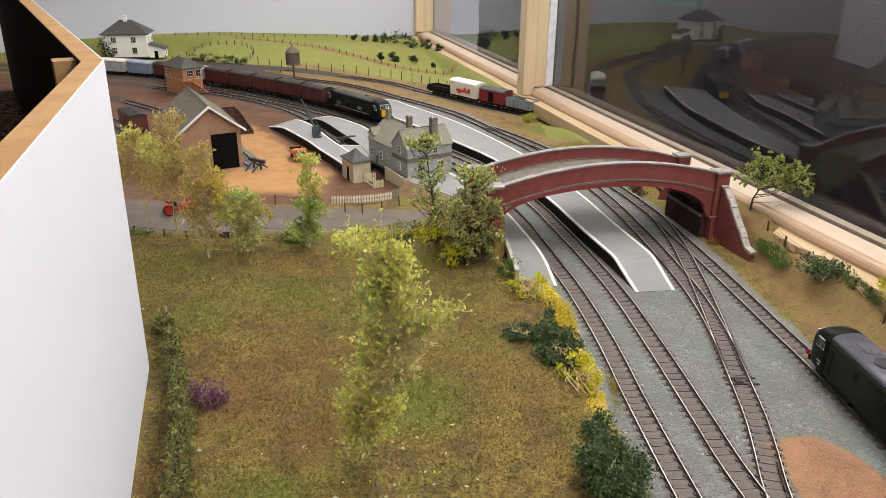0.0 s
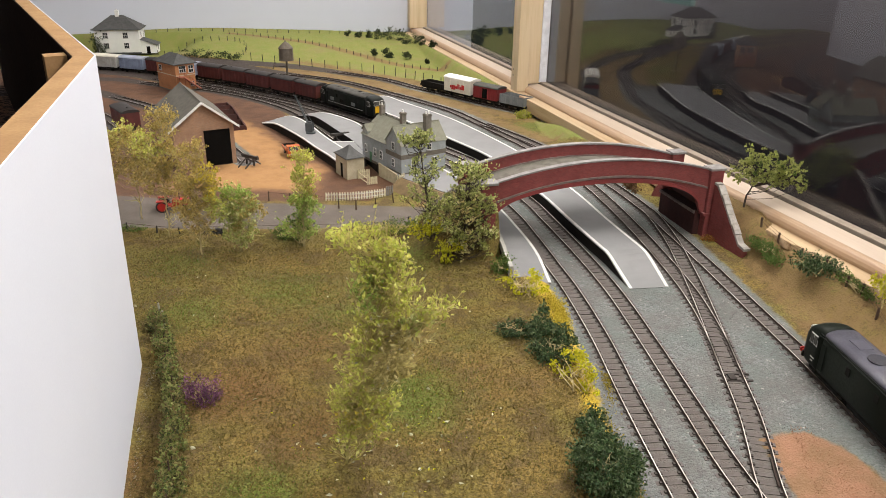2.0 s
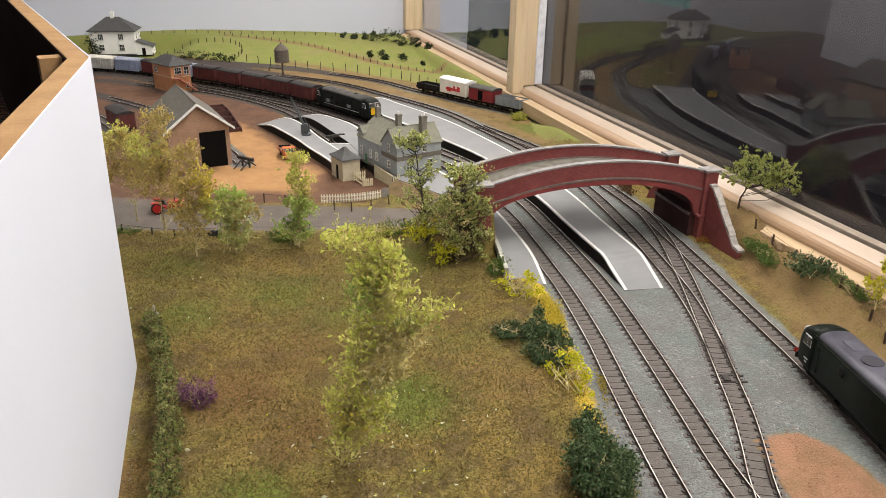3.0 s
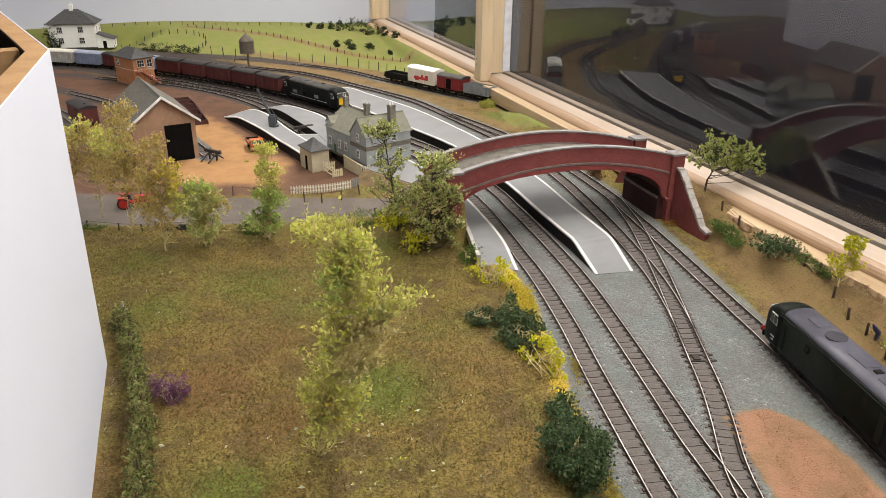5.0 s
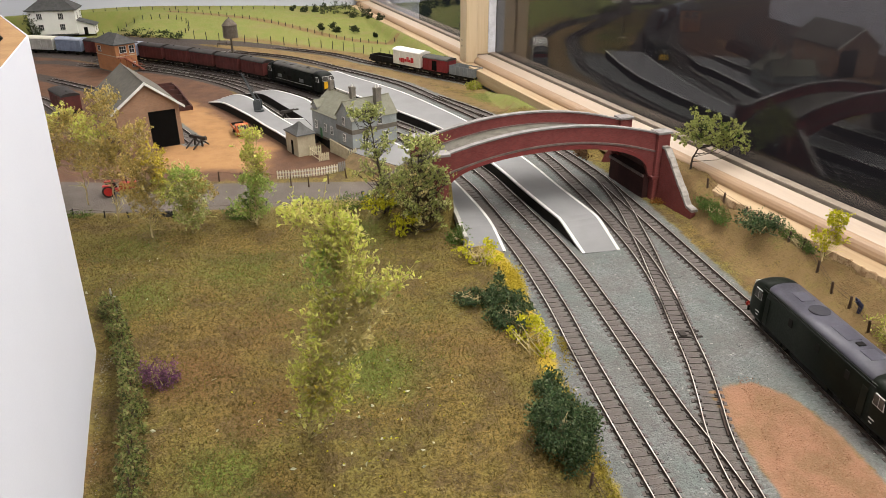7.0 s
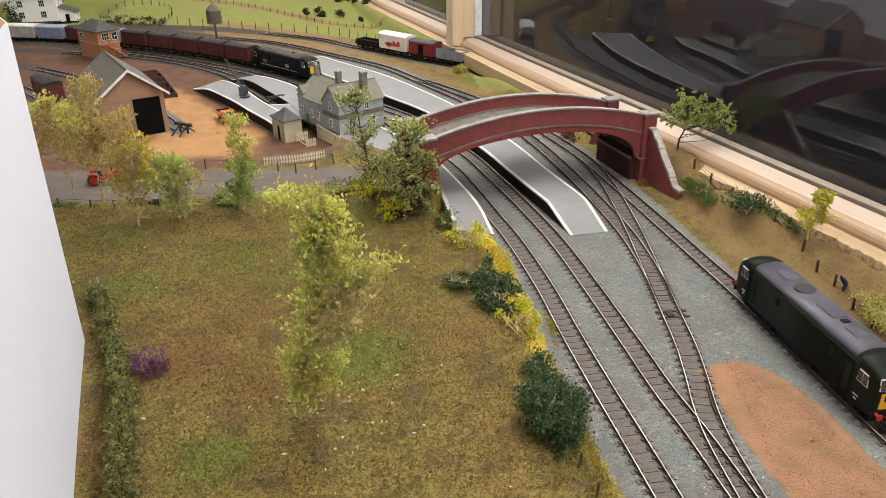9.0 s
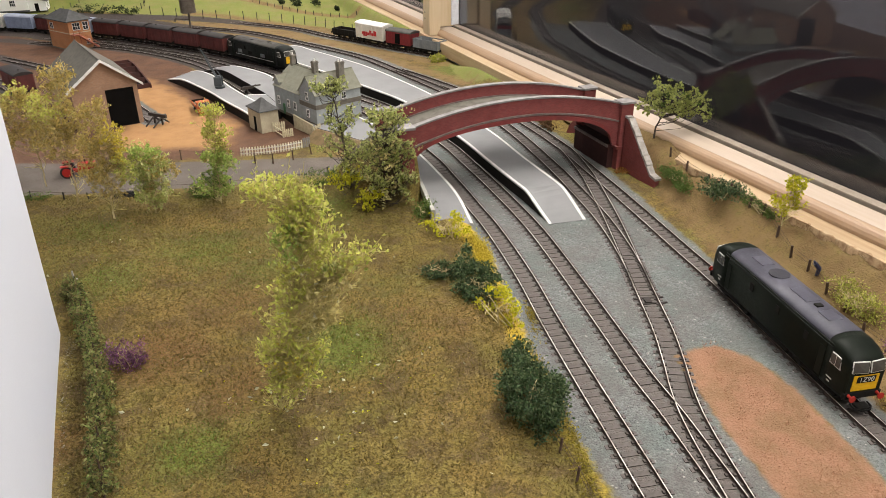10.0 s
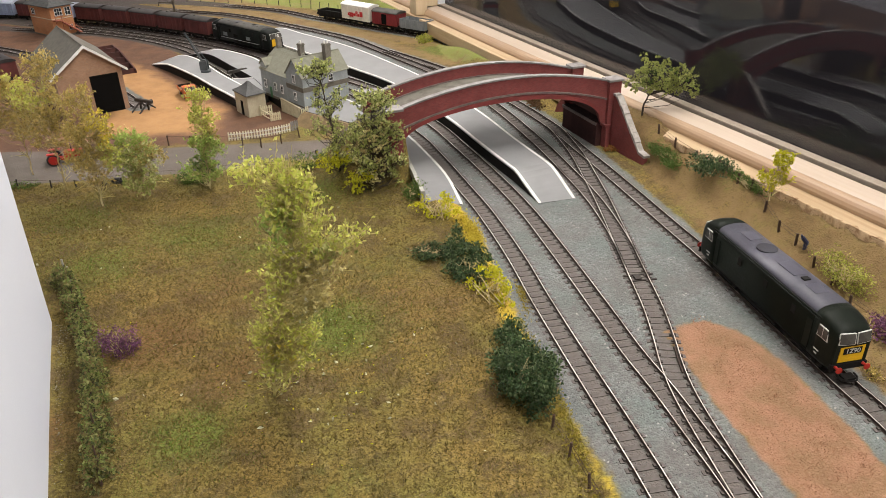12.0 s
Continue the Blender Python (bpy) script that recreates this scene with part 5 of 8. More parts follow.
# ---- rolling stock ----
UNDER = mat("black_underframe", (0.009, 0.0085, 0.008), (0.015, 0.013, 0.011), rough=0.8, spec=0.15)
WHEEL = mat("wheel_steel", (0.09, 0.075, 0.06), rough=0.5, metal=0.6)
# grey in the base colour stands in for reflections in the glass
GLASSY = mat("cab_glass", (0.085, 0.083, 0.076), (0.06, 0.058, 0.054), rough=0.12, bump=0)
LOCO_GREEN = mat("dark_loco_green", (0.011, 0.014, 0.010), (0.007, 0.0095, 0.007), scale=40, rough=0.45, bump=0.04, spec=0.10)
LOCO_ROOF = mat("slate_blue_roof", (0.090, 0.088, 0.112), (0.062, 0.060, 0.078), scale=50, rough=0.42, bump=0.05)
FAN_DARK = mat("dark_roof_mesh", (0.035, 0.034, 0.043), (0.025, 0.024, 0.031), scale=300, rough=0.6)
LOCO_BLACK = mat("sooty_loco_black", (0.010, 0.012, 0.010), (0.007, 0.008, 0.007), scale=40, rough=0.55, bump=0.05, spec=0.1)
VAN_ROOF = mat("sooty_van_roof", (0.030, 0.026, 0.025), (0.020, 0.017, 0.016), scale=60, rough=0.7)
GREY_ROOF = mat("dusty_grey_roof", (0.068, 0.065, 0.058), (0.042, 0.040, 0.036), scale=60, rough=0.7)
YELLOW = mat("warning_yellow", (0.72, 0.42, 0.012), (0.62, 0.35, 0.01), rough=0.5, bump=0.03)
RED = mat("buffer_red", (0.42, 0.03, 0.02), rough=0.55)
PALE = mat("pale_line", (0.62, 0.62, 0.58), rough=0.6)
MAROON = mat("bauxite_maroon", (0.10, 0.024, 0.021), (0.07, 0.018, 0.016), scale=60, rough=0.7, spread=0.35)
BLUE_GREY = mat("blue_grey_stock", (0.21, 0.245, 0.33), (0.17, 0.20, 0.275), scale=60, rough=0.65)
OFFWHITE = mat("off_white_stock", (0.68, 0.65, 0.56), (0.58, 0.55, 0.47), scale=60, rough=0.65)
STEEL_GREY = mat("grey_wagon", (0.185, 0.20, 0.205), (0.14, 0.15, 0.155), scale=80, rough=0.7)
REDVAN = mat("red_van", (0.19, 0.020, 0.022), (0.14, 0.017, 0.018), scale=60, rough=0.65)


def wheelset(t, x, r=0.006, half=0.0082):
    for s in (-1, 1):
        bm = rodded((x, s * half - 0.0011, r), (x, s * half + 0.0011, r), r, n=18)
        rod(bm, (x, s * (half - 0.0013), r), (x, s * (half - 0.0009), r), r + 0.0008, n=18)
        part("wheel", bm, WHEEL, t, "small steel wheel")


def buffers(t, x, s, z=0.0135, half=0.0115, material=None):
    for y in (-half, half):
        bm = rodded((x, y, z), (x + s * 0.0042, y, z), 0.0013, 0.0009, 10)
        rod(bm, (x + s * 0.0042, y, z), (x + s * 0.0050, y, z), 0.0027, n=14)
        part("buffer", bm, material or UNDER, t, "round buffer")


def shell(L, sections, xs):
    """A body lofted along x: each row of xs is x, width factor, top drop."""
    bm = bmesh.new()
    rings = []
    for x, k, drop in xs:
        zmax = max(z for _, z in sections)
        rings.append([bm.verts.new((x, y * k, z - drop * max(0.0, (z - 0.026) / (zmax - 0.026)))) for y, z in sections])
    n = len(sections)
    for r, q in zip(rings, rings[1:]):
        for i in range(n):
            f = bm.faces.new((r[i], r[(i + 1) % n], q[(i + 1) % n], q[i]))
            f.smooth = True
    bm.faces.new(rings[0][::-1])
    bm.faces.new(rings[-1])
    bmesh.ops.recalc_face_normals(bm, faces=bm.faces)
    return bm


def lettering(text, size, m, parent, material, name="lettering", label=""):
    cu = bpy.data.curves.new(name, "FONT")
    cu.body, cu.size, cu.extrude = text, size, 0.00008
    cu.align_x, cu.align_y = "CENTER", "CENTER"
    tmp = bpy.data.objects.new(name, cu)
    scene.collection.objects.link(tmp)
    dg = bpy.context.evaluated_depsgraph_get()
    me = bpy.data.meshes.new_from_object(tmp.evaluated_get(dg))
    scene.collection.objects.unlink(tmp)
    bpy.data.objects.remove(tmp)
    me.materials.append(material)
    ob = new(name, me)
    ob.parent, ob.matrix_basis = parent, m
    return tagged(ob, label)


def diesel(name, label, L, W, H, body, roof, headcode, band):
    """A diesel locomotive along x, its leading end at +x."""
    t = thing(name, label, "locomotive")
    w, h = W / 2, L / 2
    ZG = H * 0.875
    lower = [(-w * 0.95, 0.0095), (-w, 0.0125), (-w, H * 0.68), (-w * 0.985, H * 0.79), (-w * 0.94, ZG)]
    arc = [(w * 0.94 * math.cos(a), ZG + (H - ZG) * math.sin(a) ** 0.85) for a in (math.pi * i / 14 for i in range(1, 14))]
    body_ring = lower + [(-y, z) for y, z in reversed(lower)]
    part("body", shell(L, body_ring, [(-h + 0.0262, 1, 0), (h - 0.0262, 1, 0)]), body, t, "dark locomotive body side")
    roof_ring = [(w * 0.945, ZG - 0.0006), *[(y, z + 0.0002) for y, z in arc], (-w * 0.945, ZG - 0.0006)]
    part("roof", shell(L, roof_ring, [(-h + 0.0262, 1, 0), (h - 0.0262, 1, 0)]), roof, t, "shallow rounded grey roof")
    full = lower + list(reversed(arc)) + [(-y, z) for y, z in reversed(lower)]
    for s in (-1, 1):
        ends = [(s * (h - 0.0260), 1, 0), (s * (h - 0.018), 1, 0.0004), (s * (h - 0.011), 0.985, 0.0020), (s * (h - 0.006), 0.955, 0.0042), (s * (h - 0.0025), 0.91, 0.0068), (s * h, 0.87, 0.0100)]
        part("cab", shell(L, full, ends), body, t, "dark green rounded cab end")
        # windscreens with pale surrounds, wrapped round the curved front
        for y in (-0.0070, 0.0070):
            bm = boxed(-0.0006, -0.0065, -0.0049, 0.0006, 0.0065, 0.0049, 0.0008)
            ob = part("windscreen_surround", bm, PALE, t, "pale windscreen surround")
            ob.matrix_basis = pose(s * (h + 0.0002), y, H * 0.735, 0, -s * 10, s * math.copysign(7, y))
            bm = boxed(-0.0005, -0.0059, -0.0043, 0.0005, 0.0059, 0.0043, 0.0004)
            gl = part("windscreen", bm, GLASSY, ob, "windscreen glass, its grey reflection put into the colour")
            gl.matrix_basis = pose(s * 0.0003, 0, 0)
        for y in (-1, 1):
            bm = bmesh.new()
            prism(bm, [(-0.0060, -0.0050), (0.0060, -0.0050), (0.0045, 0.0050), (-0.0045, 0.0050)], "y", -0.0003, 0.0003)
            ob = part("cab_window_surround", bm, PALE, t, "pale cab side window surround")
            ob.matrix_basis = pose(s * (h - 0.0140), y * (w + 0.0001) * 0.992, H * 0.69, y * -2, 0, 0)
            for x0, x1 in ((-0.0050, -0.0004), (0.0004, 0.0050)):
                part("cab_window", boxed(x0, -0.0004, -0.0042, x1, 0.0004, 0.0042), GLASSY, ob, "dark cab side glass").matrix_basis = pose(0, y * 0.0002, 0)
            part("cab_door", boxed(s * (h - 0.0295) - 0.0032, y * (w + 0.0002) - 0.0002, 0.013, s * (h - 0.0295) + 0.0032, y * (w + 0.0002) + 0.0002, H * 0.74), body, t)
            for k in (-1, 1):
                part("handrail", rodded((s * (h - 0.0295) + k * 0.0042, y * (w + 0.0007), 0.014), (s * (h - 0.0295) + k * 0.0042, y * (w + 0.0007), 0.030), 0.00022, n=5), body, t)
        part("warning_panel", boxed(s * (h + 0.0002) - 0.0004, -0.0105, 0.0165, s * (h + 0.0002) + 0.0004, 0.0105, 0.0300, 0.0003), YELLOW, t, "yellow half warning panel")
        part("buffer_beam", boxed(s * (h - 0.0002) - 0.0012, -0.0155, 0.0098, s * (h - 0.0002) + 0.0012, 0.0155, 0.0150, 0.0003), UNDER, t, "black buffer beam")
        buffers(t, s * (h + 0.0010), s, 0.0135, 0.0118, RED if headcode else None)
        hoop = [(s * h, -0.0075, 0.0042), (s * (h + 0.005), -0.0070, 0.0040), (s * (h + 0.0085), -0.0035, 0.0040), (s * (h + 0.0085), 0.0035, 0.0040), (s * (h + 0.005), 0.0070, 0.0040), (s * h, 0.0075, 0.0042)]
        bm = bmesh.new()
        for p, q in zip(hoop, hoop[1:]):
            rod(bm, p, q, 0.0007, n=6)
        part("coupling_hoop", bm, UNDER, t, "black tension lock coupling hoop")
        part("coupling", boxed(min(s * h, s * (h + 0.007)), -0.005, 0.0035, max(s * h, s * (h + 0.007)), 0.005, 0.0050), UNDER, t, "black coupling hook bar")
        if headcode:
            ob = part("headcode_box", boxed(s * (h + 0.0007) - 0.0003, -0.0076, 0.0238, s * (h + 0.0007) + 0.0003, 0.0076, 0.0292, 0.0002), UNDER, t, "black headcode box")
            m = Matrix.Translation((s * (h + 0.0012), 0, 0.0265)) @ Matrix(((0, 0, s, 0), (s, 0, 0, 0), (0, 1, 0, 0), (0, 0, 0, 1)))
            lettering(headcode, 0.0058, m, ob, PALE, label="white headcode figures")
            for y in (-1, 1):
                part("number_bar", boxed(s * (h - 0.0165) - 0.003, y * (w + 0.0002) - 0.0001, 0.0178, s * (h - 0.0165) + 0.003, y * (w + 0.0002) + 0.0001, 0.0188), PALE, t, "pale number bar")
                part("badge_bar", boxed(s * (h - 0.0165) - 0.0016, y * (w + 0.0002) - 0.0001, 0.0146, s * (h - 0.0165) + 0.0016, y * (w + 0.0002) + 0.0001, 0.0158), PALE, t, "pale badge")
        # bogies
        bg = part("bogie", boxed(s * h * 0.62 - 0.026, -0.0128, 0.0042, s * h * 0.62 + 0.026, 0.0128, 0.0094, 0.0006), UNDER, t, "black bogie frame")
        for dx in (-0.017, 0.017):
            for y in (-1, 1):
                part("axle_box", boxed(s * h * 0.62 + dx - 0.0024, y * 0.0128 - 0.001, 0.0038, s * h * 0.62 + dx + 0.0024, y * 0.0128 + 0.0012, 0.0082, 0.0004), UNDER, bg)
                yy = y * 0.0082
                part("wheel", rodded((s * h * 0.62 + dx, yy - 0.0012, 0.0064), (s * h * 0.62 + dx, yy + 0.0012, 0.0064), 0.0064, n=20), WHEEL, bg)
    part("tank", boxed(-0.026, -0.0135, 0.0040, 0.026, 0.0135, 0.0094, 0.0008), UNDER, t, "black fuel tank between the bogies")
    for y in (-1, 1):
        yw = y * (w + 0.00025)
        if band:
            part("waist_line", boxed(-h + 0.03, yw - 0.0001, 0.0165, h - 0.03, yw + 0.0001, 0.0172), PALE, t, "thin pale waist line")
        for zz, ww in ((ZG, 0.955), (H * 0.835, 0.985)):
            part("gutter", rodded((-h + 0.02, y * w * ww, zz), (h - 0.02, y * w * ww, zz), 0.0005, n=5), body, t)
        for x in (-0.030, 0.008, 0.046):
            part("side_window", boxed(x - 0.0026, yw - 0.0003, H * 0.60, x + 0.0026, yw + 0.0002, H * 0.74), UNDER, t, "dark body side window")
        for i, x in enumerate((-0.048, -0.012, 0.030) if band else ()):
            bm = bmesh.new()
            box(bm, x - 0.007, yw - 0.0002, H * 0.42, x + 0.007, yw + 0.0001, H * 0.56)
            for k in range(6):
                z = H * 0.43 + k * H * 0.021
                box(bm, x - 0.0066, yw - 0.0002, z, x + 0.0066, yw + y * 0.0005 if y > 0 else yw + 0.0002, z + 0.0004)
            part("grille", bm, STEEL_GREY if band and i != 1 else UNDER, t, "ventilation grille")
    # roof furniture
    part("fan_grille", rodded((-0.020, 0, H - 0.0004), (-0.020, 0, H + 0.0005), 0.0086, n=28), FAN_DARK, t, "round dark roof fan")
    for x0, x1 in ((-0.052, -0.036), (0.004, 0.026), (0.040, 0.054)):
        part("roof_hatch", boxed(x0, -0.0060, H - 0.0006, x1, 0.0060, H + 0.0004, 0.0003), roof, t, "roof hatch")
    part("exhaust", boxed(0.030, -0.003, H - 0.0006, 0.035, 0.003, H + 0.0012, 0.0003), UNDER, t)
    return t


def van(name, label, L=0.076, W=0.032, H=0.046, body=None, roof=None, kind="van", ribs=7):
    t = thing(name, label, "wagon")
    h, w, z0 = L / 2, W / 2, 0.0135
    zt = H - 0.006 if kind in ("van", "brake") else z0 + (0.010 if kind == "low" else 0.019)
    if kind in ("van", "brake"):
        part("body", boxed(-h, -w, z0, h, w, zt, 0.0003), body, t, "planked van body")
        arc = [(-w - 0.0008, zt)] + [((w + 0.0008) * math.cos(math.pi - math.pi * i / 10), zt + 0.0006 + 0.0052 * math.sin(math.pi * i / 10)) for i in range(11)] + [(w + 0.0008, zt)]
        bm = bmesh.new()
        prism(bm, arc, "x", -h - 0.0012, h + 0.0012)
        rf = part("roof", bm, roof or GREY_ROOF, t, "curved roof")
        part("roof_vent", rodded((-h * 0.5, 0, zt + 0.0052), (-h * 0.5, 0, zt + 0.0072), 0.0014, 0.0018, 8), roof or GREY_ROOF, rf)
    else:
        bm = bmesh.new()
        box(bm, -h, -w, z0, h, w, z0 + 0.0012)
        for a, b, c, d in ((-h, -w, h, -w + 0.0012), (-h, w - 0.0012, h, w), (-h, -w + 0.0012, -h + 0.0012, w - 0.0012), (h - 0.0012, -w + 0.0012, h, w - 0.0012)):
            box(bm, a, b, z0 + 0.0012, c, d, zt)
        part("body", bm, body, t, "open wagon body")
        part("load", boxed(-h + 0.002, -w + 0.002, z0 + 0.001, h - 0.002, w - 0.002, z0 + 0.004), UNDER, t, "dark dusty wagon floor")
    for y in (-1, 1):
        for k in range(ribs):
            x = -h + (k + 0.5) * L / ribs
            if abs(x) < L * 0.11 and kind == "van":
                continue
            part("rib", boxed(x - 0.0005, y * w - 0.0006, z0, x + 0.0005, y * w + 0.0006, zt - 0.0006), body, t)
        if kind == "van":
            part("door", boxed(-L * 0.12, y * w - 0.0008, z0 + 0.0008, L * 0.12, y * w + 0.0008, zt - 0.002, 0.0002), body, t, "sliding door")
        if kind == "brake":
            part("duckets", boxed(-0.006, y * w - 0.002, z0 + 0.010, 0.006, y * w + 0.002, zt - 0.003, 0.0004), body, t, "side lookout")
        part("axle_guard", boxed(-L * 0.30, y * 0.0112 - 0.0006, 0.003, -L * 0.30 + 0.007, y * 0.0112 + 0.0006, z0), UNDER, t)
        part("axle_guard", boxed(L * 0.30 - 0.007, y * 0.0112 - 0.0006, 0.003, L * 0.30, y * 0.0112 + 0.0006, z0), UNDER, t)
        part("brake_lever", rodded((-0.004, y * 0.0125, 0.008), (0.018, y * 0.0130, 0.006), 0.0004, n=5), UNDER, t)
    part("underframe", boxed(-h, -w * 0.86, z0 - 0.0045, h, w * 0.86, z0 - 0.0002), UNDER, t, "black underframe")
    for x in (-L * 0.30 + 0.0035, L * 0.30 - 0.0035):
        wheelset(t, x)
    for s in (-1, 1):
        buffers(t, s * h, s)
        hoop = [(s * h, -0.0075, 0.0042), (s * (h + 0.005), -0.0070, 0.0040), (s * (h + 0.0085), -0.0035, 0.0040), (s * (h + 0.0085), 0.0035, 0.0040), (s * (h + 0.005), 0.0070, 0.0040), (s * h, 0.0075, 0.0042)]
        bm = bmesh.new()
        for p, q in zip(hoop, hoop[1:]):
            rod(bm, p, q, 0.0007, n=6)
        part("coupling_hoop", bm, UNDER, t, "black tension lock coupling hoop")
        part("coupling", boxed(min(s * h, s * (h + 0.007)), -0.003, 0.006, max(s * h, s * (h + 0.007)), 0.003, 0.0072), UNDER, t)
    return t


def spot(line, s):
    """Place and heading at a run s along a line laid in even steps of 8 mm."""
    i = min(len(line) - 2, max(1, int(s / 0.008)))
    f = s / 0.008 - i
    p = line[i].lerp(line[i + 1], f)
    t = (line[i + 1] - line[i - 1]).normalized()
    return p, math.degrees(math.atan2(t.y, t.x))


def run_to(line, x, y):
    return 0.008 * min(range(len(line)), key=lambda k: (line[k] - Vector((x, y, 0))).length_squared)


parked = diesel("diesel_locomotive", "dark green diesel locomotive with yellow panel on the siding", 0.191, 0.0325, 0.0510, LOCO_GREEN, LOCO_ROOF, "1Z90", False)
parked.matrix_basis = pose(0.3557, 0.4842, 0.0004, 0, 0, math.degrees(math.atan2(-0.196, 0.0140)))
lead = diesel("diesel_locomotive", "black-green diesel locomotive with pale waist line leading a goods train", 0.196, 0.0350, 0.0490, LOCO_BLACK, GREY_ROOF, "", True)
s0 = run_to(LINE_B, -0.122, 1.492)
p, a = spot(LINE_B, s0 + 0.098)
lead.matrix_basis = pose(p.x, p.y, 0, 0, 0, a + 180)

maroon_van = van("covered_van", "dark maroon covered van with a sooty roof in the goods train", body=MAROON, roof=VAN_ROOF)
blue_van = van("covered_van", "blue-grey covered van in the goods train", body=BLUE_GREY, roof=mat("blue_roof", (0.33, 0.36, 0.44), rough=0.6))
brake = van("brake_van", "pale grey brake van at the tail of the goods train", body=mat("brake_grey", (0.42, 0.41, 0.38), (0.33, 0.32, 0.30), rough=0.7), roof=OFFWHITE, kind="brake")
run = s0 + 0.196 + 0.0495
for i, w in enumerate((maroon_van, 1, 1, 1, 1, blue_van, 1, 2, brake)):
    p, a = spot(LINE_B, run)
    m = pose(p.x, p.y, 0, 0, 0, a + 180)
    if w in (1, 2):
        tagged(copy_thing(maroon_van if w == 1 else blue_van, m), group="goods train vans")
    else:
        w.matrix_basis = m
        tagged(w, group="goods train vans")
    run += 0.0875

# the four wagons on the back siding
low = van("plank_wagon", "low black plank wagon on the back siding", 0.074, 0.031, 0.03, UNDER, None, "low", 6)
lettered = van("covered_van", "cream covered van with red lettering on the back siding", 0.090, 0.033, 0.050, OFFWHITE, mat("white_roof", (0.78, 0.77, 0.73), rough=0.6), "van", 2)
redvan = van("covered_van", "red covered van with a grey roof on the back siding", 0.072, 0.032, 0.045, REDVAN, GREY_ROOF, "van", 6)
mineral = van("mineral_wagon", "grey steel mineral wagon with an empty body on the back siding", 0.070, 0.032, 0.036, STEEL_GREY, None, "open", 6)
e0 = run_to(LINE_E, 0.196, 1.585)
for w, off in ((mineral, 0.034), (redvan, 0.113), (lettered, 0.203), (low, 0.294)):
    p, a = spot(LINE_E, e0 + off)
    w.matrix_basis = pose(p.x, p.y, 0, 0, 0, a)
red_paint = mat("red_lettering", (0.50, 0.03, 0.03), rough=0.6)
bm = bmesh.new()
x = -0.026
for i, (wd, hg) in enumerate(((0.009, 0.011), (0.005, 0.006), (0.003, 0.011), (0.003, 0.011), (0.006, 0.006), (0.006, 0.007), (0.006, 0.007), (0.004, 0.006))):
    box(bm, x, 0.0174, 0.0225 - (0.003 if i in (5, 6) else 0), x + wd, 0.0179, 0.0225 + hg)
    x += wd + 0.0009
part("lettering", bm, red_paint, lettered, "red lettering block on the van side")
part("open_doorway", boxed(-0.007, 0.0164, 0.0150, 0.007, 0.0174, 0.0365), DARK, redvan, "open doorway, a dark slab for the unlit inside")
stray = van("covered_van", "dark maroon van standing on the yard track", body=MAROON, roof=VAN_ROOF)
stray.matrix_basis = pose(-0.60, 1.40, 0, 0, 0, 128)

lettering("EXIT", 0.095, Matrix.Translation((-0.002, 0.10, -0.005)) @ Matrix(((0, 0, -1, 0), (-1, 0, 0, 0), (0, 1, 0, 0), (0, 0, 0, 1))), sign, WHITELIT, label="pale exit lettering")

# ---- road vehicles and yard things ----
def lorry():
    t = thing("flatbed_lorry", "small orange flatbed lorry standing in the yard", "lorry", (-0.256, 1.252, BED), 112)
    o = mat("orange_paint", (0.52, 0.115, 0.025), (0.42, 0.09, 0.02), rough=0.45)
    bm = bmesh.new()
    prism(bm, [(-0.024, 0.004), (-0.0245, 0.013), (-0.0215, 0.021), (-0.011, 0.0215), (-0.0105, 0.004)], "y", -0.0105, 0.0105)
    cab = part("cab", bm, o, t, "orange lorry cab")
    part("windscreen", boxed(-0.0004, -0.0088, -0.0030, 0.0004, 0.0088, 0.0030), GLASSY, cab).matrix_basis = pose(-0.0232, 0, 0.0172, 0, 20, 0)
    part("grille", boxed(-0.0249, -0.006, 0.006, -0.0243, 0.006, 0.009), PALE, cab)
    for y in (-1, 1):
        part("side_window", boxed(-0.0205, y * 0.0106 - 0.0002, 0.0145, -0.0135, y * 0.0106 + 0.0002, 0.0195), GLASSY, cab)
        part("headlight", rodded((-0.0246, y * 0.0082, 0.0075), (-0.0252, y * 0.0082, 0.0075), 0.0013, n=10), PALE, cab)
    part("bumper", boxed(-0.0258, -0.0108, 0.0035, -0.0244, 0.0108, 0.0052), o, t)
    bed = part("flatbed", boxed(-0.0095, -0.0115, 0.0090, 0.0250, 0.0115, 0.0105), mat("bed_planks", (0.16, 0.12, 0.085), rough=0.8), t, "wooden flatbed")
    for a, b, c, d in ((-0.0095, -0.0117, 0.0250, -0.0109), (-0.0095, 0.0109, 0.0250, 0.0117), (0.0242, -0.0109, 0.0250, 0.0109), (-0.0095, -0.0109, -0.0087, 0.0109)):
        part("dropside", boxed(a, b, 0.0105, c, d, 0.0145), UNDER if c > 0.024 and a > 0 else o, bed)
    part("chassis", boxed(-0.022, -0.006, 0.005, 0.024, 0.006, 0.0088), UNDER, t)
    for x in (-0.0165, 0.015):
        for y in (-1, 1):
            w = part("wheel", rodded((x, y * 0.0088 - 0.0016, 0.0048), (x, y * 0.0088 + 0.0016, 0.0048), 0.0048, n=18), RUBBER, t)
            part("hub", rodded((x, y * 0.0104, 0.0048), (x, y * 0.0108, 0.0048), 0.0022, n=12), PALE, w)


lorry()


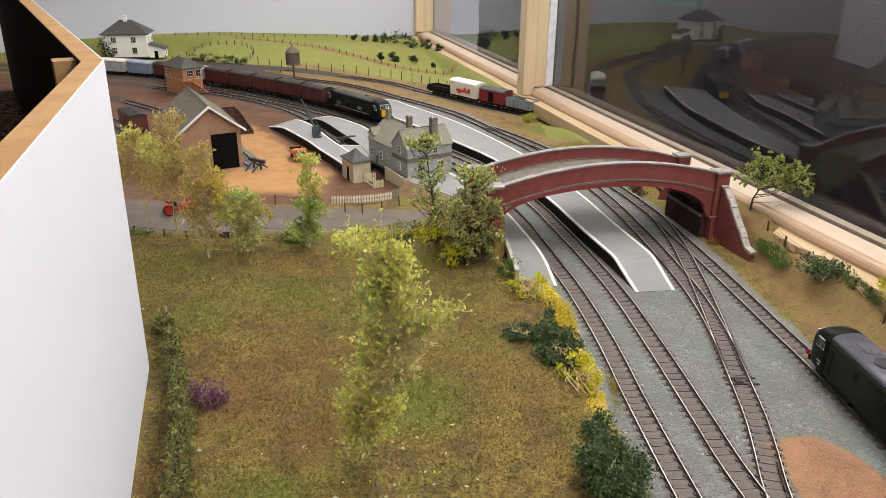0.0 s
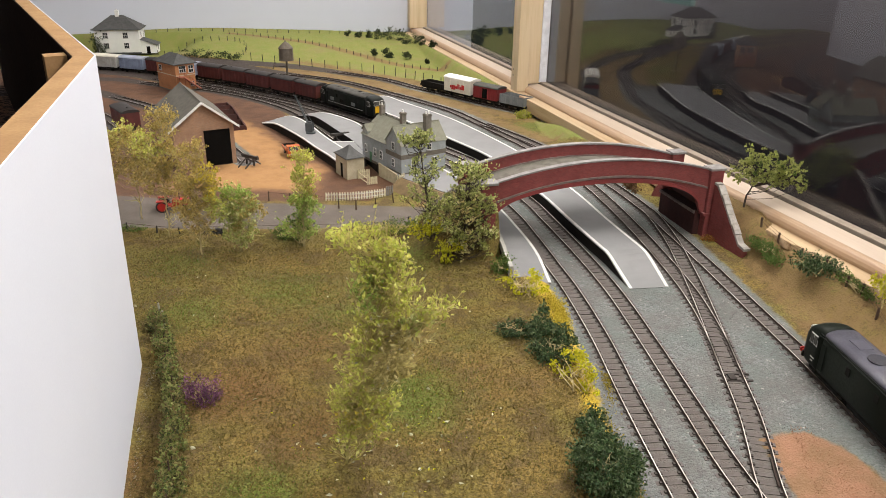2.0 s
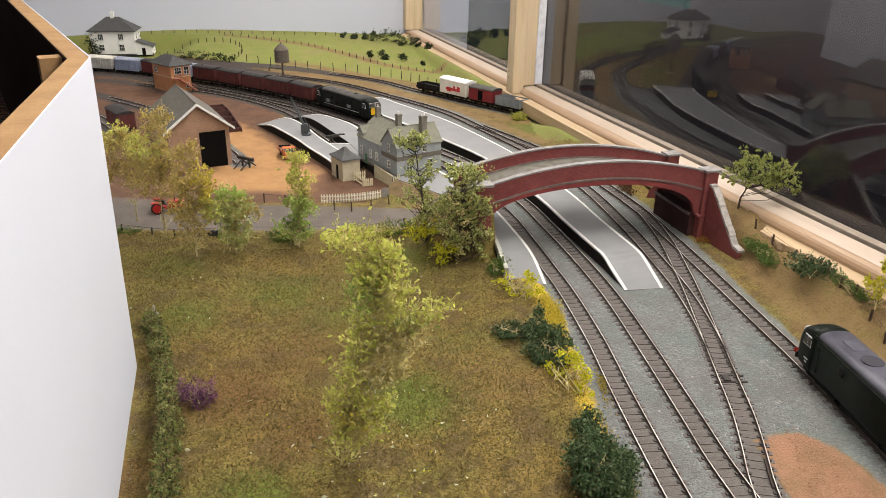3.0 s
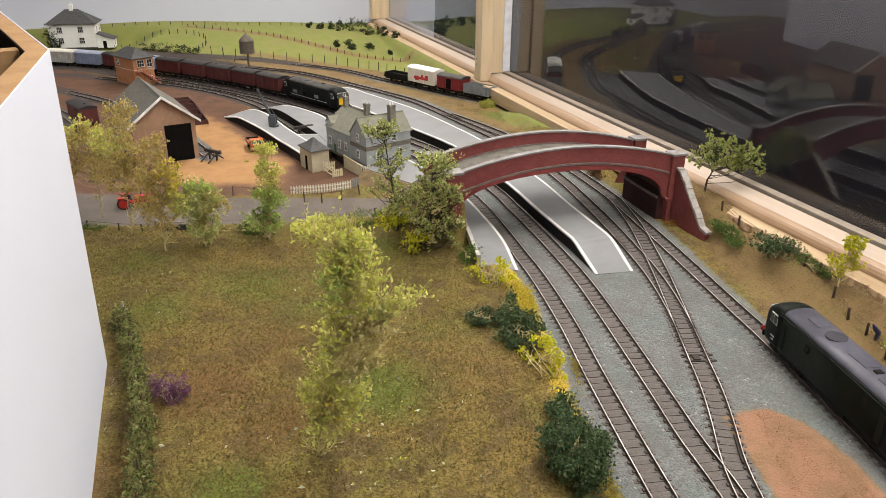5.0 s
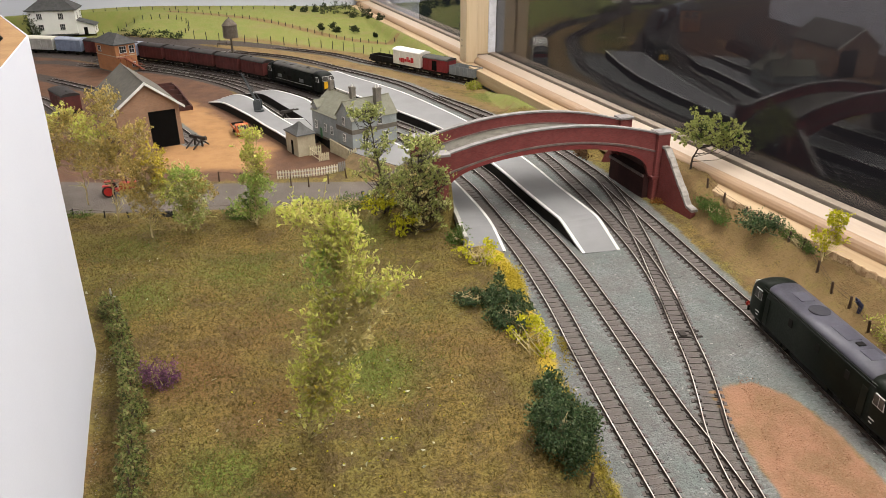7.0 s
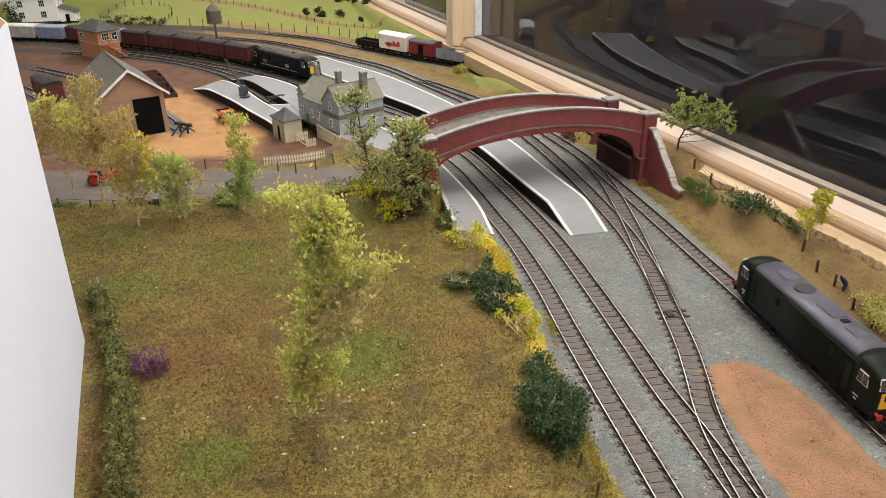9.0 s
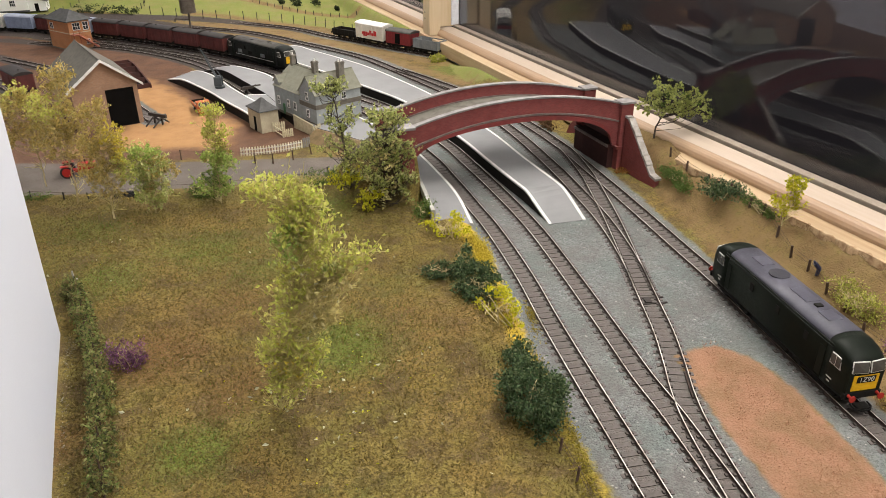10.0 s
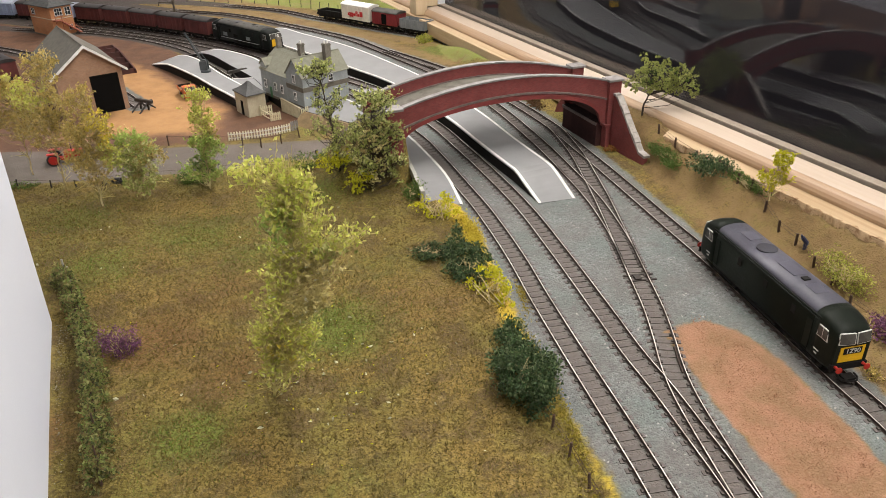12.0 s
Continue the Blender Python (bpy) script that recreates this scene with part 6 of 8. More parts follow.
def tractor():
    t = thing("red_tractor", "small red tractor on the lane behind the trees", "tractor", (-0.372, 0.972, BED), 190)
    r = mat("tractor_red", (0.46, 0.025, 0.018), (0.36, 0.02, 0.015), rough=0.4)
    part("bonnet", boxed(-0.024, -0.0052, 0.008, -0.002, 0.0052, 0.0165, 0.001), r, t, "red bonnet")
    part("chassis", boxed(-0.020, -0.004, 0.0055, 0.016, 0.004, 0.0085), r, t)
    part("seat", boxed(0.008, -0.004, 0.013, 0.015, 0.004, 0.0145, 0.0005), UNDER, t)
    part("steering_wheel", rodded((0.0055, 0, 0.0185), (0.0050, 0, 0.0190), 0.0032, n=14), UNDER, t)
    part("exhaust_pipe", rodded((-0.012, 0.002, 0.0165), (-0.012, 0.002, 0.025), 0.0006, n=6), UNDER, t)
    for y in (-1, 1):
        part("mudguard", boxed(0.004, y * 0.0092 - 0.003, 0.0155, 0.018, y * 0.0092 + 0.003, 0.0170, 0.0006), r, t)
        w = part("rear_wheel", rodded((0.011, y * 0.0092 - 0.0022, 0.0082), (0.011, y * 0.0092 + 0.0022, 0.0082), 0.0082, n=22), RUBBER, t)
        part("rim", rodded((0.011, y * 0.0112, 0.0082), (0.011, y * 0.0117, 0.0082), 0.0060, n=14), r, w)
        part("front_wheel", rodded((-0.018, y * 0.0078 - 0.0014, 0.0048), (-0.018, y * 0.0078 + 0.0014, 0.0048), 0.0048, n=18), RUBBER, t)


tractor()


def bunker():
    t = thing("coal_bunker", "dark red-brown slatted coal bunker beside the track", "coal bunker", (-0.375, 1.420, BED), 118)
    k = mat("red_brown_timber", (0.085, 0.032, 0.026), (0.055, 0.024, 0.02), rough=0.85)
    bm = bmesh.new()
    prism(bm, [(0, 0), (0.150, 0), (0.150, 0.026), (0.10, 0.026), (0.0, 0.008)], "y", 0.0, 0.0025)
    part("back_wall", bm, k, t, "sloping timber back wall")
    for i in range(6):
        x = 0.004 + i * 0.028
        part("partition", boxed(x, 0.0026, 0, x + 0.002, 0.030, 0.008 + 0.018 * min(1, x / 0.10)), k, t)
    part("coal", boxed(0.006, 0.004, 0, 0.144, 0.026, 0.004, 0.001), UNDER, t, "black coal")


bunker()
# dark heap by the lane fence
bm = bmesh.new()
for i in range(26):
    x, y = random.gauss(0, 0.010), random.gauss(0, 0.004)
    s = random.uniform(0.002, 0.0045)
    m = pose(x, y, s * 0.4, random.uniform(0, 90), random.uniform(0, 90), random.uniform(0, 90))
    vs = bmesh.ops.create_icosphere(bm, subdivisions=1, radius=s, matrix=m)
solo("coal_heap", bm, UNDER, "black heap of coal beside the lane fence", "coal heap", m=pose(-0.285, 0.888, BED))

# ---- fences ----
POST = mat("grey_brown_post", (0.105, 0.066, 0.045), (0.065, 0.042, 0.03), rough=0.9, spread=0.4)
BLACKPOST = mat("black_post", (0.03, 0.027, 0.024), rough=0.8)


def post_fence(label, spots, h, r, wires=0, material=None, tilt=5.0, wire_mat=None):
    t = thing("post_fence", label, "fence")
    me = mesh_of("post", rodded((0, 0, -0.004), (0, 0, h), r, r * 0.85, 6), material or POST)
    tops = []
    for x, y in spots:
        z = ground_z(x, y)
        ob = new("post", me)
        m = pose(x, y, z, random.uniform(-tilt, tilt), random.uniform(-tilt, tilt), random.uniform(0, 90))
        ob.parent, ob.matrix_basis = t, m
        tops.append(m)
    for k in range(wires):
        zz = h * (0.9 - 0.32 * k)
        for a, b in zip(tops, tops[1:]):
            part("wire", rodded(a @ Vector((0, 0, zz)), b @ Vector((0, 0, zz)), 0.00022, n=4), wire_mat or POST, t)
    return t


def spaced(points, gap):
    return [(p.x, p.y) for p in glide(points, gap)]


post_fence("wooden post and wire fence below the window bank", [(0.400, 0.845), (0.408, 0.812), (0.414, 0.765), (0.421, 0.725), (0.426, 0.687), (0.432, 0.668), (0.428, 0.630), (0.427, 0.599), (0.431, 0.574), (0.431, 0.541), (0.433, 0.514), (0.430, 0.482), (0.436, 0.44), (0.438, 0.40), (0.440, 0.35)], 0.0120, 0.0015, 2)
post_fence("short wooden post and wire fence beside the ballast", [(0.112, 0.425), (0.122, 0.398), (0.131, 0.373), (0.135, 0.345), (0.140, 0.317), (0.145, 0.285), (0.149, 0.25)], 0.013, 0.0011, 2)
post_fence("dark posts along the lane", [(-0.405, 0.895), (-0.362, 0.884), (-0.331, 0.879), (-0.300, 0.884), (-0.246, 0.893), (-0.205, 0.893), (-0.115, 0.902), (-0.071, 0.910), (-0.038, 0.918)], 0.010, 0.0010, 1, BLACKPOST)
post_fence("grey posts along the far side of the lane", [(-0.245, 1.012), (-0.213, 1.005), (-0.175, 1.000), (-0.140, 0.985), (-0.115, 0.980), (-0.088, 0.990), (-0.064, 1.012)], 0.015, 0.0011, 1)
post_fence("pale old posts beside the hedge", [(-0.276, 0.650), (-0.268, 0.636), (-0.262, 0.622), (-0.255, 0.606)], 0.016, 0.0012, 0, mat("pale_post", (0.34, 0.33, 0.29), (0.25, 0.24, 0.21), rough=0.9))
post_fence("dark posts along the foot of the pasture", spaced([(-0.53, 2.125), (-0.422, 2.10), (-0.231, 2.075), (-0.10, 2.005), (-0.03, 1.93), (0.046, 1.835)], 0.036), 0.022, 0.0010, 0, BLACKPOST, 4)
post_fence("dark posts across the middle of the pasture", spaced([(-0.66, 2.40), (-0.55, 2.38), (-0.407, 2.33), (-0.248, 2.237), (-0.108, 2.15), (0.02, 2.09)], 0.026), 0.0105, 0.0010, 0, BLACKPOST, 5)
post_fence("dark posts on the skyline of the pasture", spaced([(-0.92, 2.385), (-0.80, 2.42), (-0.62, 2.46), (-0.40, 2.53), (-0.2, 2.60)], 0.034), 0.0105, 0.0010, 0, BLACKPOST, 6)
post_fence("dark posts of a paddock beside the house", spaced([(-0.87, 2.28), (-0.75, 2.26), (-0.64, 2.30), (-0.58, 2.26), (-0.56, 2.19), (-0.575, 2.13)], 0.024), 0.0140, 0.0011, 0, BLACKPOST, 6)


def picket(label, pts, h=0.014, gap=0.0040, material=None):
    t = thing("picket_fence", label, "picket fence")
    line = glide(pts, gap)
    bm = bmesh.new()
    prism(bm, [(-0.0010, 0), (0.0010, 0), (0.0010, h - 0.0012), (0, h), (-0.0010, h - 0.0012)], "y", -0.0004, 0.0004)
    me = mesh_of("picket", bm, material or mat("cream_picket", (0.72, 0.66, 0.50), (0.60, 0.54, 0.40), rough=0.7))
    for i, p in enumerate(line):
        ob = new("picket", me)
        ob.parent, ob.matrix_basis = t, pose(p.x, p.y, p.z, random.uniform(-2, 2), random.uniform(-2, 2), heading(line, i) + 90)
    for z in (h * 0.3, h * 0.72):
        part("rail", sweep(bmesh.new(), [p + Vector((0, 0, z)) for p in line], [(0.0004, -0.0005), (0.0010, -0.0005), (0.0010, 0.0005), (0.0004, 0.0005)]), material or WHITE, t)
    return t


gz = BED
PICKETS = [(-0.1625, 1.0155, gz), (-0.145, 1.0170, gz), (-0.127, 1.0200, gz), (-0.105, 1.0265, gz), (-0.0765, 1.0395, gz)]
CREAM_PICKET = mat("cream_picket_paint", (0.62, 0.56, 0.38), (0.50, 0.44, 0.30), scale=120, rough=0.75)
picket("white picket fence between yard and lane", PICKETS, 0.013)
picket("grey picket gate at the end of the lane fence", [(-0.0755, 1.0405, gz), (-0.0705, 1.0440, gz), (-0.0655, 1.0480, gz)], 0.015, 0.0032, STONE)
picket("cream picket fence beside the hut", [(-0.1255, 1.1215, gz), (-0.118, 1.1245, gz), (-0.108, 1.1285, gz)], 0.015, 0.0034, CREAM_PICKET)
picket("short cream picket fence across the ramp", [(-0.1087, 1.0912, gz), (-0.1005, 1.0948, gz), (-0.0925, 1.0985, gz)], 0.013, 0.0030, CREAM_PICKET)
picket("cream picket fence beside the station corner", [(-0.0610, 1.0800, gz + 0.006), (-0.0560, 1.0810, gz + 0.008), (-0.0505, 1.0822, gz + 0.010)], 0.014, 0.0034, CREAM_PICKET)
rail_fence = thing("rail_fence", "low cream rail fence linking the pickets beside the hut", "fence")
for z in (0.003, 0.010):
    part("rail", rodded((-0.1255, 1.1215, gz + z), (-0.1087, 1.0912, gz + z), 0.0007, n=6), CREAM_PICKET, rail_fence)
for x, y in ((-0.1258, 1.1210), (-0.1085, 1.0908)):
    part("post", boxed(x - 0.001, y - 0.001, gz, x + 0.001, y + 0.001, gz + 0.016), CREAM_PICKET, rail_fence)
bm = bmesh.new()
prism(bm, [(0, 0), (0.056, 0), (0.056, 0.0165), (0, 0.0205)], "y", -0.0008, 0.0008)
t = solo("boarded_fence", bm, CREAM_PICKET, "cream boarded fence beside the station ramp", "fence", m=pose(-0.0944, 1.1380, gz, 0, 0, math.degrees(math.atan2(-0.0490, 0.0325))))
bm = bmesh.new()
prism(bm, [(0, 0.0206), (0.056, 0.0166), (0.056, 0.0177), (0, 0.0217)], "y", -0.0013, 0.0013)
part("cap_rail", bm, CREAM_PICKET, t)
# retaining wall behind the near platform, and sandy bank under the station
bm = bmesh.new()
sweep(bm, glide([(0.0862, 0.752, 0), (0.0842, 0.775, 0), (0.0818, 0.815, 0), (0.0790, 0.85, 0), (0.0729, 0.9236, 0)], 0.01), [(-0.0035, -0.004), (0.0, -0.004), (0.0, 0.0165), (-0.0045, 0.0165)])
solo("retaining_wall", bm, mat("pale_stone_wall", (0.42, 0.41, 0.37), (0.30, 0.29, 0.26), scale=200, rough=0.9), "low pale stone wall behind the platform", "wall")
bm = bmesh.new()
sweep(bm, glide([(0.049, 0.965, 0), (0.022, 1.000, 0), (-0.006, 1.030, 0), (-0.036, 1.062, 0), (-0.062, 1.090, 0)], 0.008), [(0.001, -0.004), (0.001, 0.0124), (-0.003, 0.0120), (-0.012, 0.0060), (-0.024, -0.0034), (-0.024, -0.004)])
solo("sandy_bank", bm, mat("sandy_earth", (0.205, 0.140, 0.072), (0.125, 0.092, 0.045), scale=110, rough=0.95, fine=500, bump=0.5, dist=0.001), "sandy earth bank sloping down from the station platform", "bank", kind="structure")
# black and white striped marker post on the lane
t = thing("marker_post", "black and white striped marker post on the lane", "marker post", (-0.161, 0.898, BED))
for k in range(5):
    part("stripe", rodded((0, 0, k * 0.0026), (0, 0, (k + 1) * 0.0026), 0.0009, n=8), WHITE if k % 2 else BLACKPOST, t)
# tiny model figure, one plain mesh
bm = rodded((0, 0, 0), (0.001, 0, 0.0075), 0.0016, 0.0022, 10)
rod(bm, (0.001, 0, 0.0075), (-0.004, 0.0006, 0.0135), 0.0024, 0.0020, 10)
rod(bm, (-0.004, 0.0006, 0.0135), (-0.0055, 0.0008, 0.0160), 0.0012, 0.0010, 8)
solo("figurine", bm, mat("dark_blue_paint", (0.03, 0.035, 0.075), rough=0.6), "tiny dark blue painted figurine beside the fence", "figurine", m=pose(0.434, 0.564, ground_z(0.434, 0.564) - 0.0005))
# block at the platform's end
solo("stone_block", boxed(-0.004, -0.003, 0, 0.004, 0.003, 0.012, 0.0006), STONE_BAND, "small dark stone block at the platform end", "block", m=pose(0.083, 0.738, BED + 0.003, 0, 0, 10))

# ---- plants ----
BARK = mat("pale_twig", (0.56, 0.46, 0.25), (0.44, 0.35, 0.18), rough=0.9)
DARKBARK = mat("dark_bark", (0.055, 0.042, 0.032), (0.04, 0.03, 0.024), rough=0.9)
L_GOLD = leafy("autumn_leaves", [(0.56, 0.41, 0.13), (0.50, 0.42, 0.12), (0.70, 0.52, 0.19), (0.24, 0.19, 0.06), (0.44, 0.37, 0.10)])
L_YGREEN = leafy("yellow_green_leaves", [(0.348, 0.398, 0.068), (0.470, 0.487, 0.091), (0.540, 0.487, 0.138), (0.244, 0.308, 0.054)])
L_GREY = leafy("grey_green_leaves", [(0.36, 0.42, 0.13), (0.47, 0.51, 0.18), (0.60, 0.61, 0.25), (0.23, 0.27, 0.08), (0.46, 0.46, 0.14)])
L_GREEN = leafy("green_leaves", [(0.095, 0.160, 0.032), (0.150, 0.225, 0.050), (0.065, 0.115, 0.024), (0.20, 0.24, 0.07)])
L_DARK = leafy("dark_ivy_leaves", [(0.046, 0.090, 0.034), (0.080, 0.140, 0.054), (0.130, 0.190, 0.082), (0.028, 0.055, 0.022), (0.22, 0.27, 0.13), (0.016, 0.030, 0.012), (0.075, 0.10, 0.035)], 0.42)
L_YELLOW = leafy("bright_yellow_flowers", [(0.60, 0.56, 0.02), (0.46, 0.48, 0.02), (0.72, 0.66, 0.05)])
L_PURPLE = leafy("purple_flowers", [(0.22, 0.08, 0.19), (0.33, 0.15, 0.28), (0.09, 0.04, 0.08), (0.13, 0.09, 0.07)])
L_LIME = leafy("lime_clumps", [(0.34, 0.38, 0.10), (0.46, 0.48, 0.17), (0.25, 0.30, 0.065)])
L_WHITE = leafy("dry_seed_heads", [(0.55, 0.54, 0.38), (0.72, 0.69, 0.52), (0.42, 0.43, 0.28)])
L_HEDGE = leafy("hedge_green", [(0.17, 0.23, 0.06), (0.25, 0.29, 0.085), (0.33, 0.31, 0.12), (0.23, 0.145, 0.07), (0.09, 0.11, 0.04), (0.05, 0.042, 0.02)])
L_FAR = leafy("far_bush_green", [(0.03, 0.045, 0.018), (0.045, 0.062, 0.025), (0.06, 0.07, 0.03)])


def leaves_mesh(name, pts, size, material, seed=0, flat=0.0, per=1, scatter=0.0, slim=0.55):
    """Many small folded leaves, two triangles each, turned at random about the given points."""
    r = np.random.default_rng(seed)
    P = np.repeat(np.asarray(pts, float), per, 0)
    P = P + r.normal(0, scatter, P.shape) if scatter else P
    n = len(P)
    d = r.normal(size=(n, 3))
    d[:, 2] *= 1 - flat
    d /= np.linalg.norm(d, axis=1)[:, None]
    e = np.cross(d, r.normal(size=(n, 3)))
    e /= np.linalg.norm(e, axis=1)[:, None] + 1e-9
    k = np.cross(d, e)
    s = (size * r.uniform(0.55, 1.35, n))[:, None]
    V = np.stack([P - d * s, P + e * s * slim + k * s * 0.45 * slim, P + d * s, P - e * s * slim + k * s * 0.45 * slim], 1).reshape(-1, 3)
    me = bpy.data.meshes.new(name)
    q = np.arange(n)[:, None] * 4
    F = np.concatenate([q + np.array([[0, 1, 2]]), q + np.array([[0, 2, 3]])], 0)
    me.from_pydata(V.tolist(), [], F.tolist())
    me.materials.append(material)
    return me


def blob_points(c, rad, n, seed, clumps=14, spread=0.28):
    """Points gathered in clumps inside an egg-shaped crown, so that gaps stay between them."""
    r = np.random.default_rng(seed)
    u = r.normal(size=(clumps, 3))
    u /= np.linalg.norm(u, axis=1)[:, None]
    cc = u * r.uniform(0.35, 1.0, clumps)[:, None] ** 0.6
    pick = r.integers(0, clumps, n)
    p = cc[pick] + r.normal(0, spread, (n, 3))
    return np.asarray(c) + p * np.asarray(rad)


def twig_mesh(name, segs, material):
    """Fine three-sided twigs; each row is from, to, first and last radius."""
    A, B = np.array([q[0] for q in segs]), np.array([q[1] for q in segs])
    R = np.array([(q[2], q[3]) for q in segs])
    d = B - A
    d /= np.linalg.norm(d, axis=1)[:, None] + 1e-9
    ref = np.where(np.abs(d[:, 2:3]) < 0.9, np.array([[0.0, 0.0, 1.0]]), np.array([[1.0, 0.0, 0.0]]))
    e = np.cross(d, ref)
    e /= np.linalg.norm(e, axis=1)[:, None] + 1e-9
    k = np.cross(d, e)
    rings = []
    for P, c in ((A, 0), (B, 1)):
        for a in (0.0, 2.0944, 4.1888):
            rings.append(P + (e * math.cos(a) + k * math.sin(a)) * R[:, c:c + 1])
    V = np.stack(rings, 1).reshape(-1, 3)
    o = np.arange(len(segs))[:, None] * 6
    F = np.concatenate([o + np.array([[a, (a + 1) % 3, (a + 1) % 3 + 3, a + 3]]) for a in range(3)], 0)
    me = bpy.data.meshes.new(name)
    me.from_pydata(V.tolist(), [], F.tolist())
    me.materials.append(material)
    return me


TREE_COUNT = [0]


def tree(label, base, trunk, blobs, bark=None, twig=None, r0=0.0012, leaf=0.0019, fuzz=0.0040, name="tree", category="tree", forks=4, bare=0, limbs=1):
    """A crooked trunk through the given offsets, branches to every clump, twigs that carry the leaves.
    blobs: centre offset, radii, clumps, leaves to a clump, leaf material."""
    TREE_COUNT[0] += 1
    seed = 100 + TREE_COUNT[0] * 7
    bx, by = base
    t = thing(name, label, category, (bx, by, ground_z(bx, by)))
    r = np.random.default_rng(seed)
    line = np.array([tuple(p) for p in glide([(0, 0, -0.002), *trunk], 0.006)])
    line[1:, :2] += r.normal(0, 0.0006, (len(line) - 1, 2))
    n = len(line)
    wood = [(line[i], line[i + 1], r0 * (1 - 0.8 * i / n), r0 * (1 - 0.8 * (i + 1) / n)) for i in range(n - 1)]
    fine = []

    def reach(tip, thick):
        """A bent branch from a lower place on the trunk to the tip."""
        away = np.linalg.norm(line - tip, axis=1) + np.where(line[:, 2] > tip[2] - 0.25 * abs(tip[0]) - 0.006, 0.05, 0)
        a = line[min(int(np.argmin(away)), n - 2)]
        mid = a + (tip - a) * 0.5 + r.normal(0, 0.08, 3) * np.linalg.norm(tip - a) + np.array([0, 0, -0.1]) * np.linalg.norm(tip - a)
        wood.append((a, mid, thick, thick * 0.7))
        wood.append((mid, tip, thick * 0.7, thick * 0.4))
        return mid
    for i, (c, rad, clumps, per, m) in enumerate(blobs):
        u = r.normal(size=(clumps, 3))
        u /= np.linalg.norm(u, axis=1)[:, None]
        centres = np.asarray(c) + u * np.asarray(rad) * (r.uniform(0.1, 1.0, clumps)[:, None] ** 0.45)
        pts = []
        for j, q in enumerate(centres):
            q[2] = max(q[2], 0.004)
            mid = reach(q, r0 * 0.30) if j % limbs == 0 else q - r.uniform(0.2, 0.5) * (q - np.asarray(c)) - np.array([0, 0, fuzz])
            size = fuzz * r.uniform(0.6, 1.35)
            for _ in range(forks):
                end = q + r.normal(0, size, 3) + np.array([0, 0, size * 0.5])
                fine.append((mid + (q - mid) * r.uniform(0.6, 1.0), end, 0.00030, 0.00016))
                k = max(1, int(per / forks))
                f = r.uniform(0.35, 1.1, k)[:, None]
                pts.append(q + (end - q) * f + r.normal(0, size * 0.28, (k, 3)))
        P = np.concatenate(pts)
        P[:, 2] = np.maximum(P[:, 2], 0.001)
        ob = new("crown", leaves_mesh("crown", P, leaf, m, seed + i))
        ob.parent = t
    for _ in range(bare):
        a = line[r.integers(1, n - 1)]
        d = r.normal(0, 1, 3)
        d[2] = abs(d[2]) + 0.6
        q = a + d / np.linalg.norm(d) * r.uniform(0.010, 0.024)
        mid = (a + q) / 2 + r.normal(0, 0.002, 3)
        fine += [(a, mid, 0.0004, 0.0003), (mid, q, 0.0003, 0.00015)]
        fine += [(mid, mid + (q - a) * 0.35 + r.normal(0, 0.003, 3), 0.00025, 0.00012) for _ in range(2)]
    trunk_ob = new("trunk", twig_mesh("trunk", wood, bark or BARK))
    trunk_ob.parent = t
    tagged(trunk_ob, "thin tapered trunk with bent branches")
    ob = new("twig", twig_mesh("twig", fine, twig or L_WHEAT))
    ob.parent = t
    tagged(ob, "fine dry twigs")
    return t


def bush(label, x, y, rad, n, material, leaf=0.0013, z=0.0, seed=1, name="bush", twig=True, clumps=18, spread=0.25, extra=(), stems=9):
    t = thing(name, label, "bush", (x, y, ground_z(x, y) + z))
    c = (0, 0, rad[2] * 0.75)
    if twig:
        bm = bmesh.new()
        rr = random.Random(seed)
        for k in range(stems):
            a, lean = rr.uniform(0, 6.28), rr.uniform(0.3, 0.9)
            root = Vector((rad[0] * rr.uniform(-0.45, 0.45), rad[1] * rr.uniform(-0.45, 0.45), -0.001))
            tip = Vector((rad[0] * math.cos(a) * lean, rad[1] * math.sin(a) * lean, rad[2] * rr.uniform(0.8, 1.5)))
            mid = root.lerp(tip, 0.5) + Vector((rr.uniform(-1, 1), rr.uniform(-1, 1), 0.4)) * rad[0] * 0.22
            rod(bm, root, mid, 0.0006, 0.00042, 5, cap=False)
            rod(bm, mid, tip, 0.00042, 0.0002, 5, cap=False)
            for _ in range(2):
                side = Vector((rr.uniform(-1, 1) * rad[0], rr.uniform(-1, 1) * rad[1], rr.uniform(0.1, 0.7) * rad[2])) * 0.45
                rod(bm, mid.lerp(tip, rr.uniform(0, 0.6)), mid.lerp(tip, 0.5) + side, 0.0003, 0.00015, 4, cap=False)
        part("stem", bm, BARK, t, "thin pale stems")
    pts = blob_points(c, rad, n, seed, clumps, spread)
    pts[:, 2] = np.abs(pts[:, 2] - 0.0005) + 0.0005
    ob = new("foliage", leaves_mesh("foliage", pts, leaf, material, seed))
    ob.parent = t
    for k, (m2, n2, l2) in enumerate(extra):
        pts = blob_points(c, tuple(v * 1.08 for v in rad), n2, seed + 5 + k, clumps, spread)
        pts[:, 2] = np.abs(pts[:, 2])
        ob = new("blossom", leaves_mesh("blossom", pts, l2, m2, seed + 3 + k))
        ob.parent = t
    return t


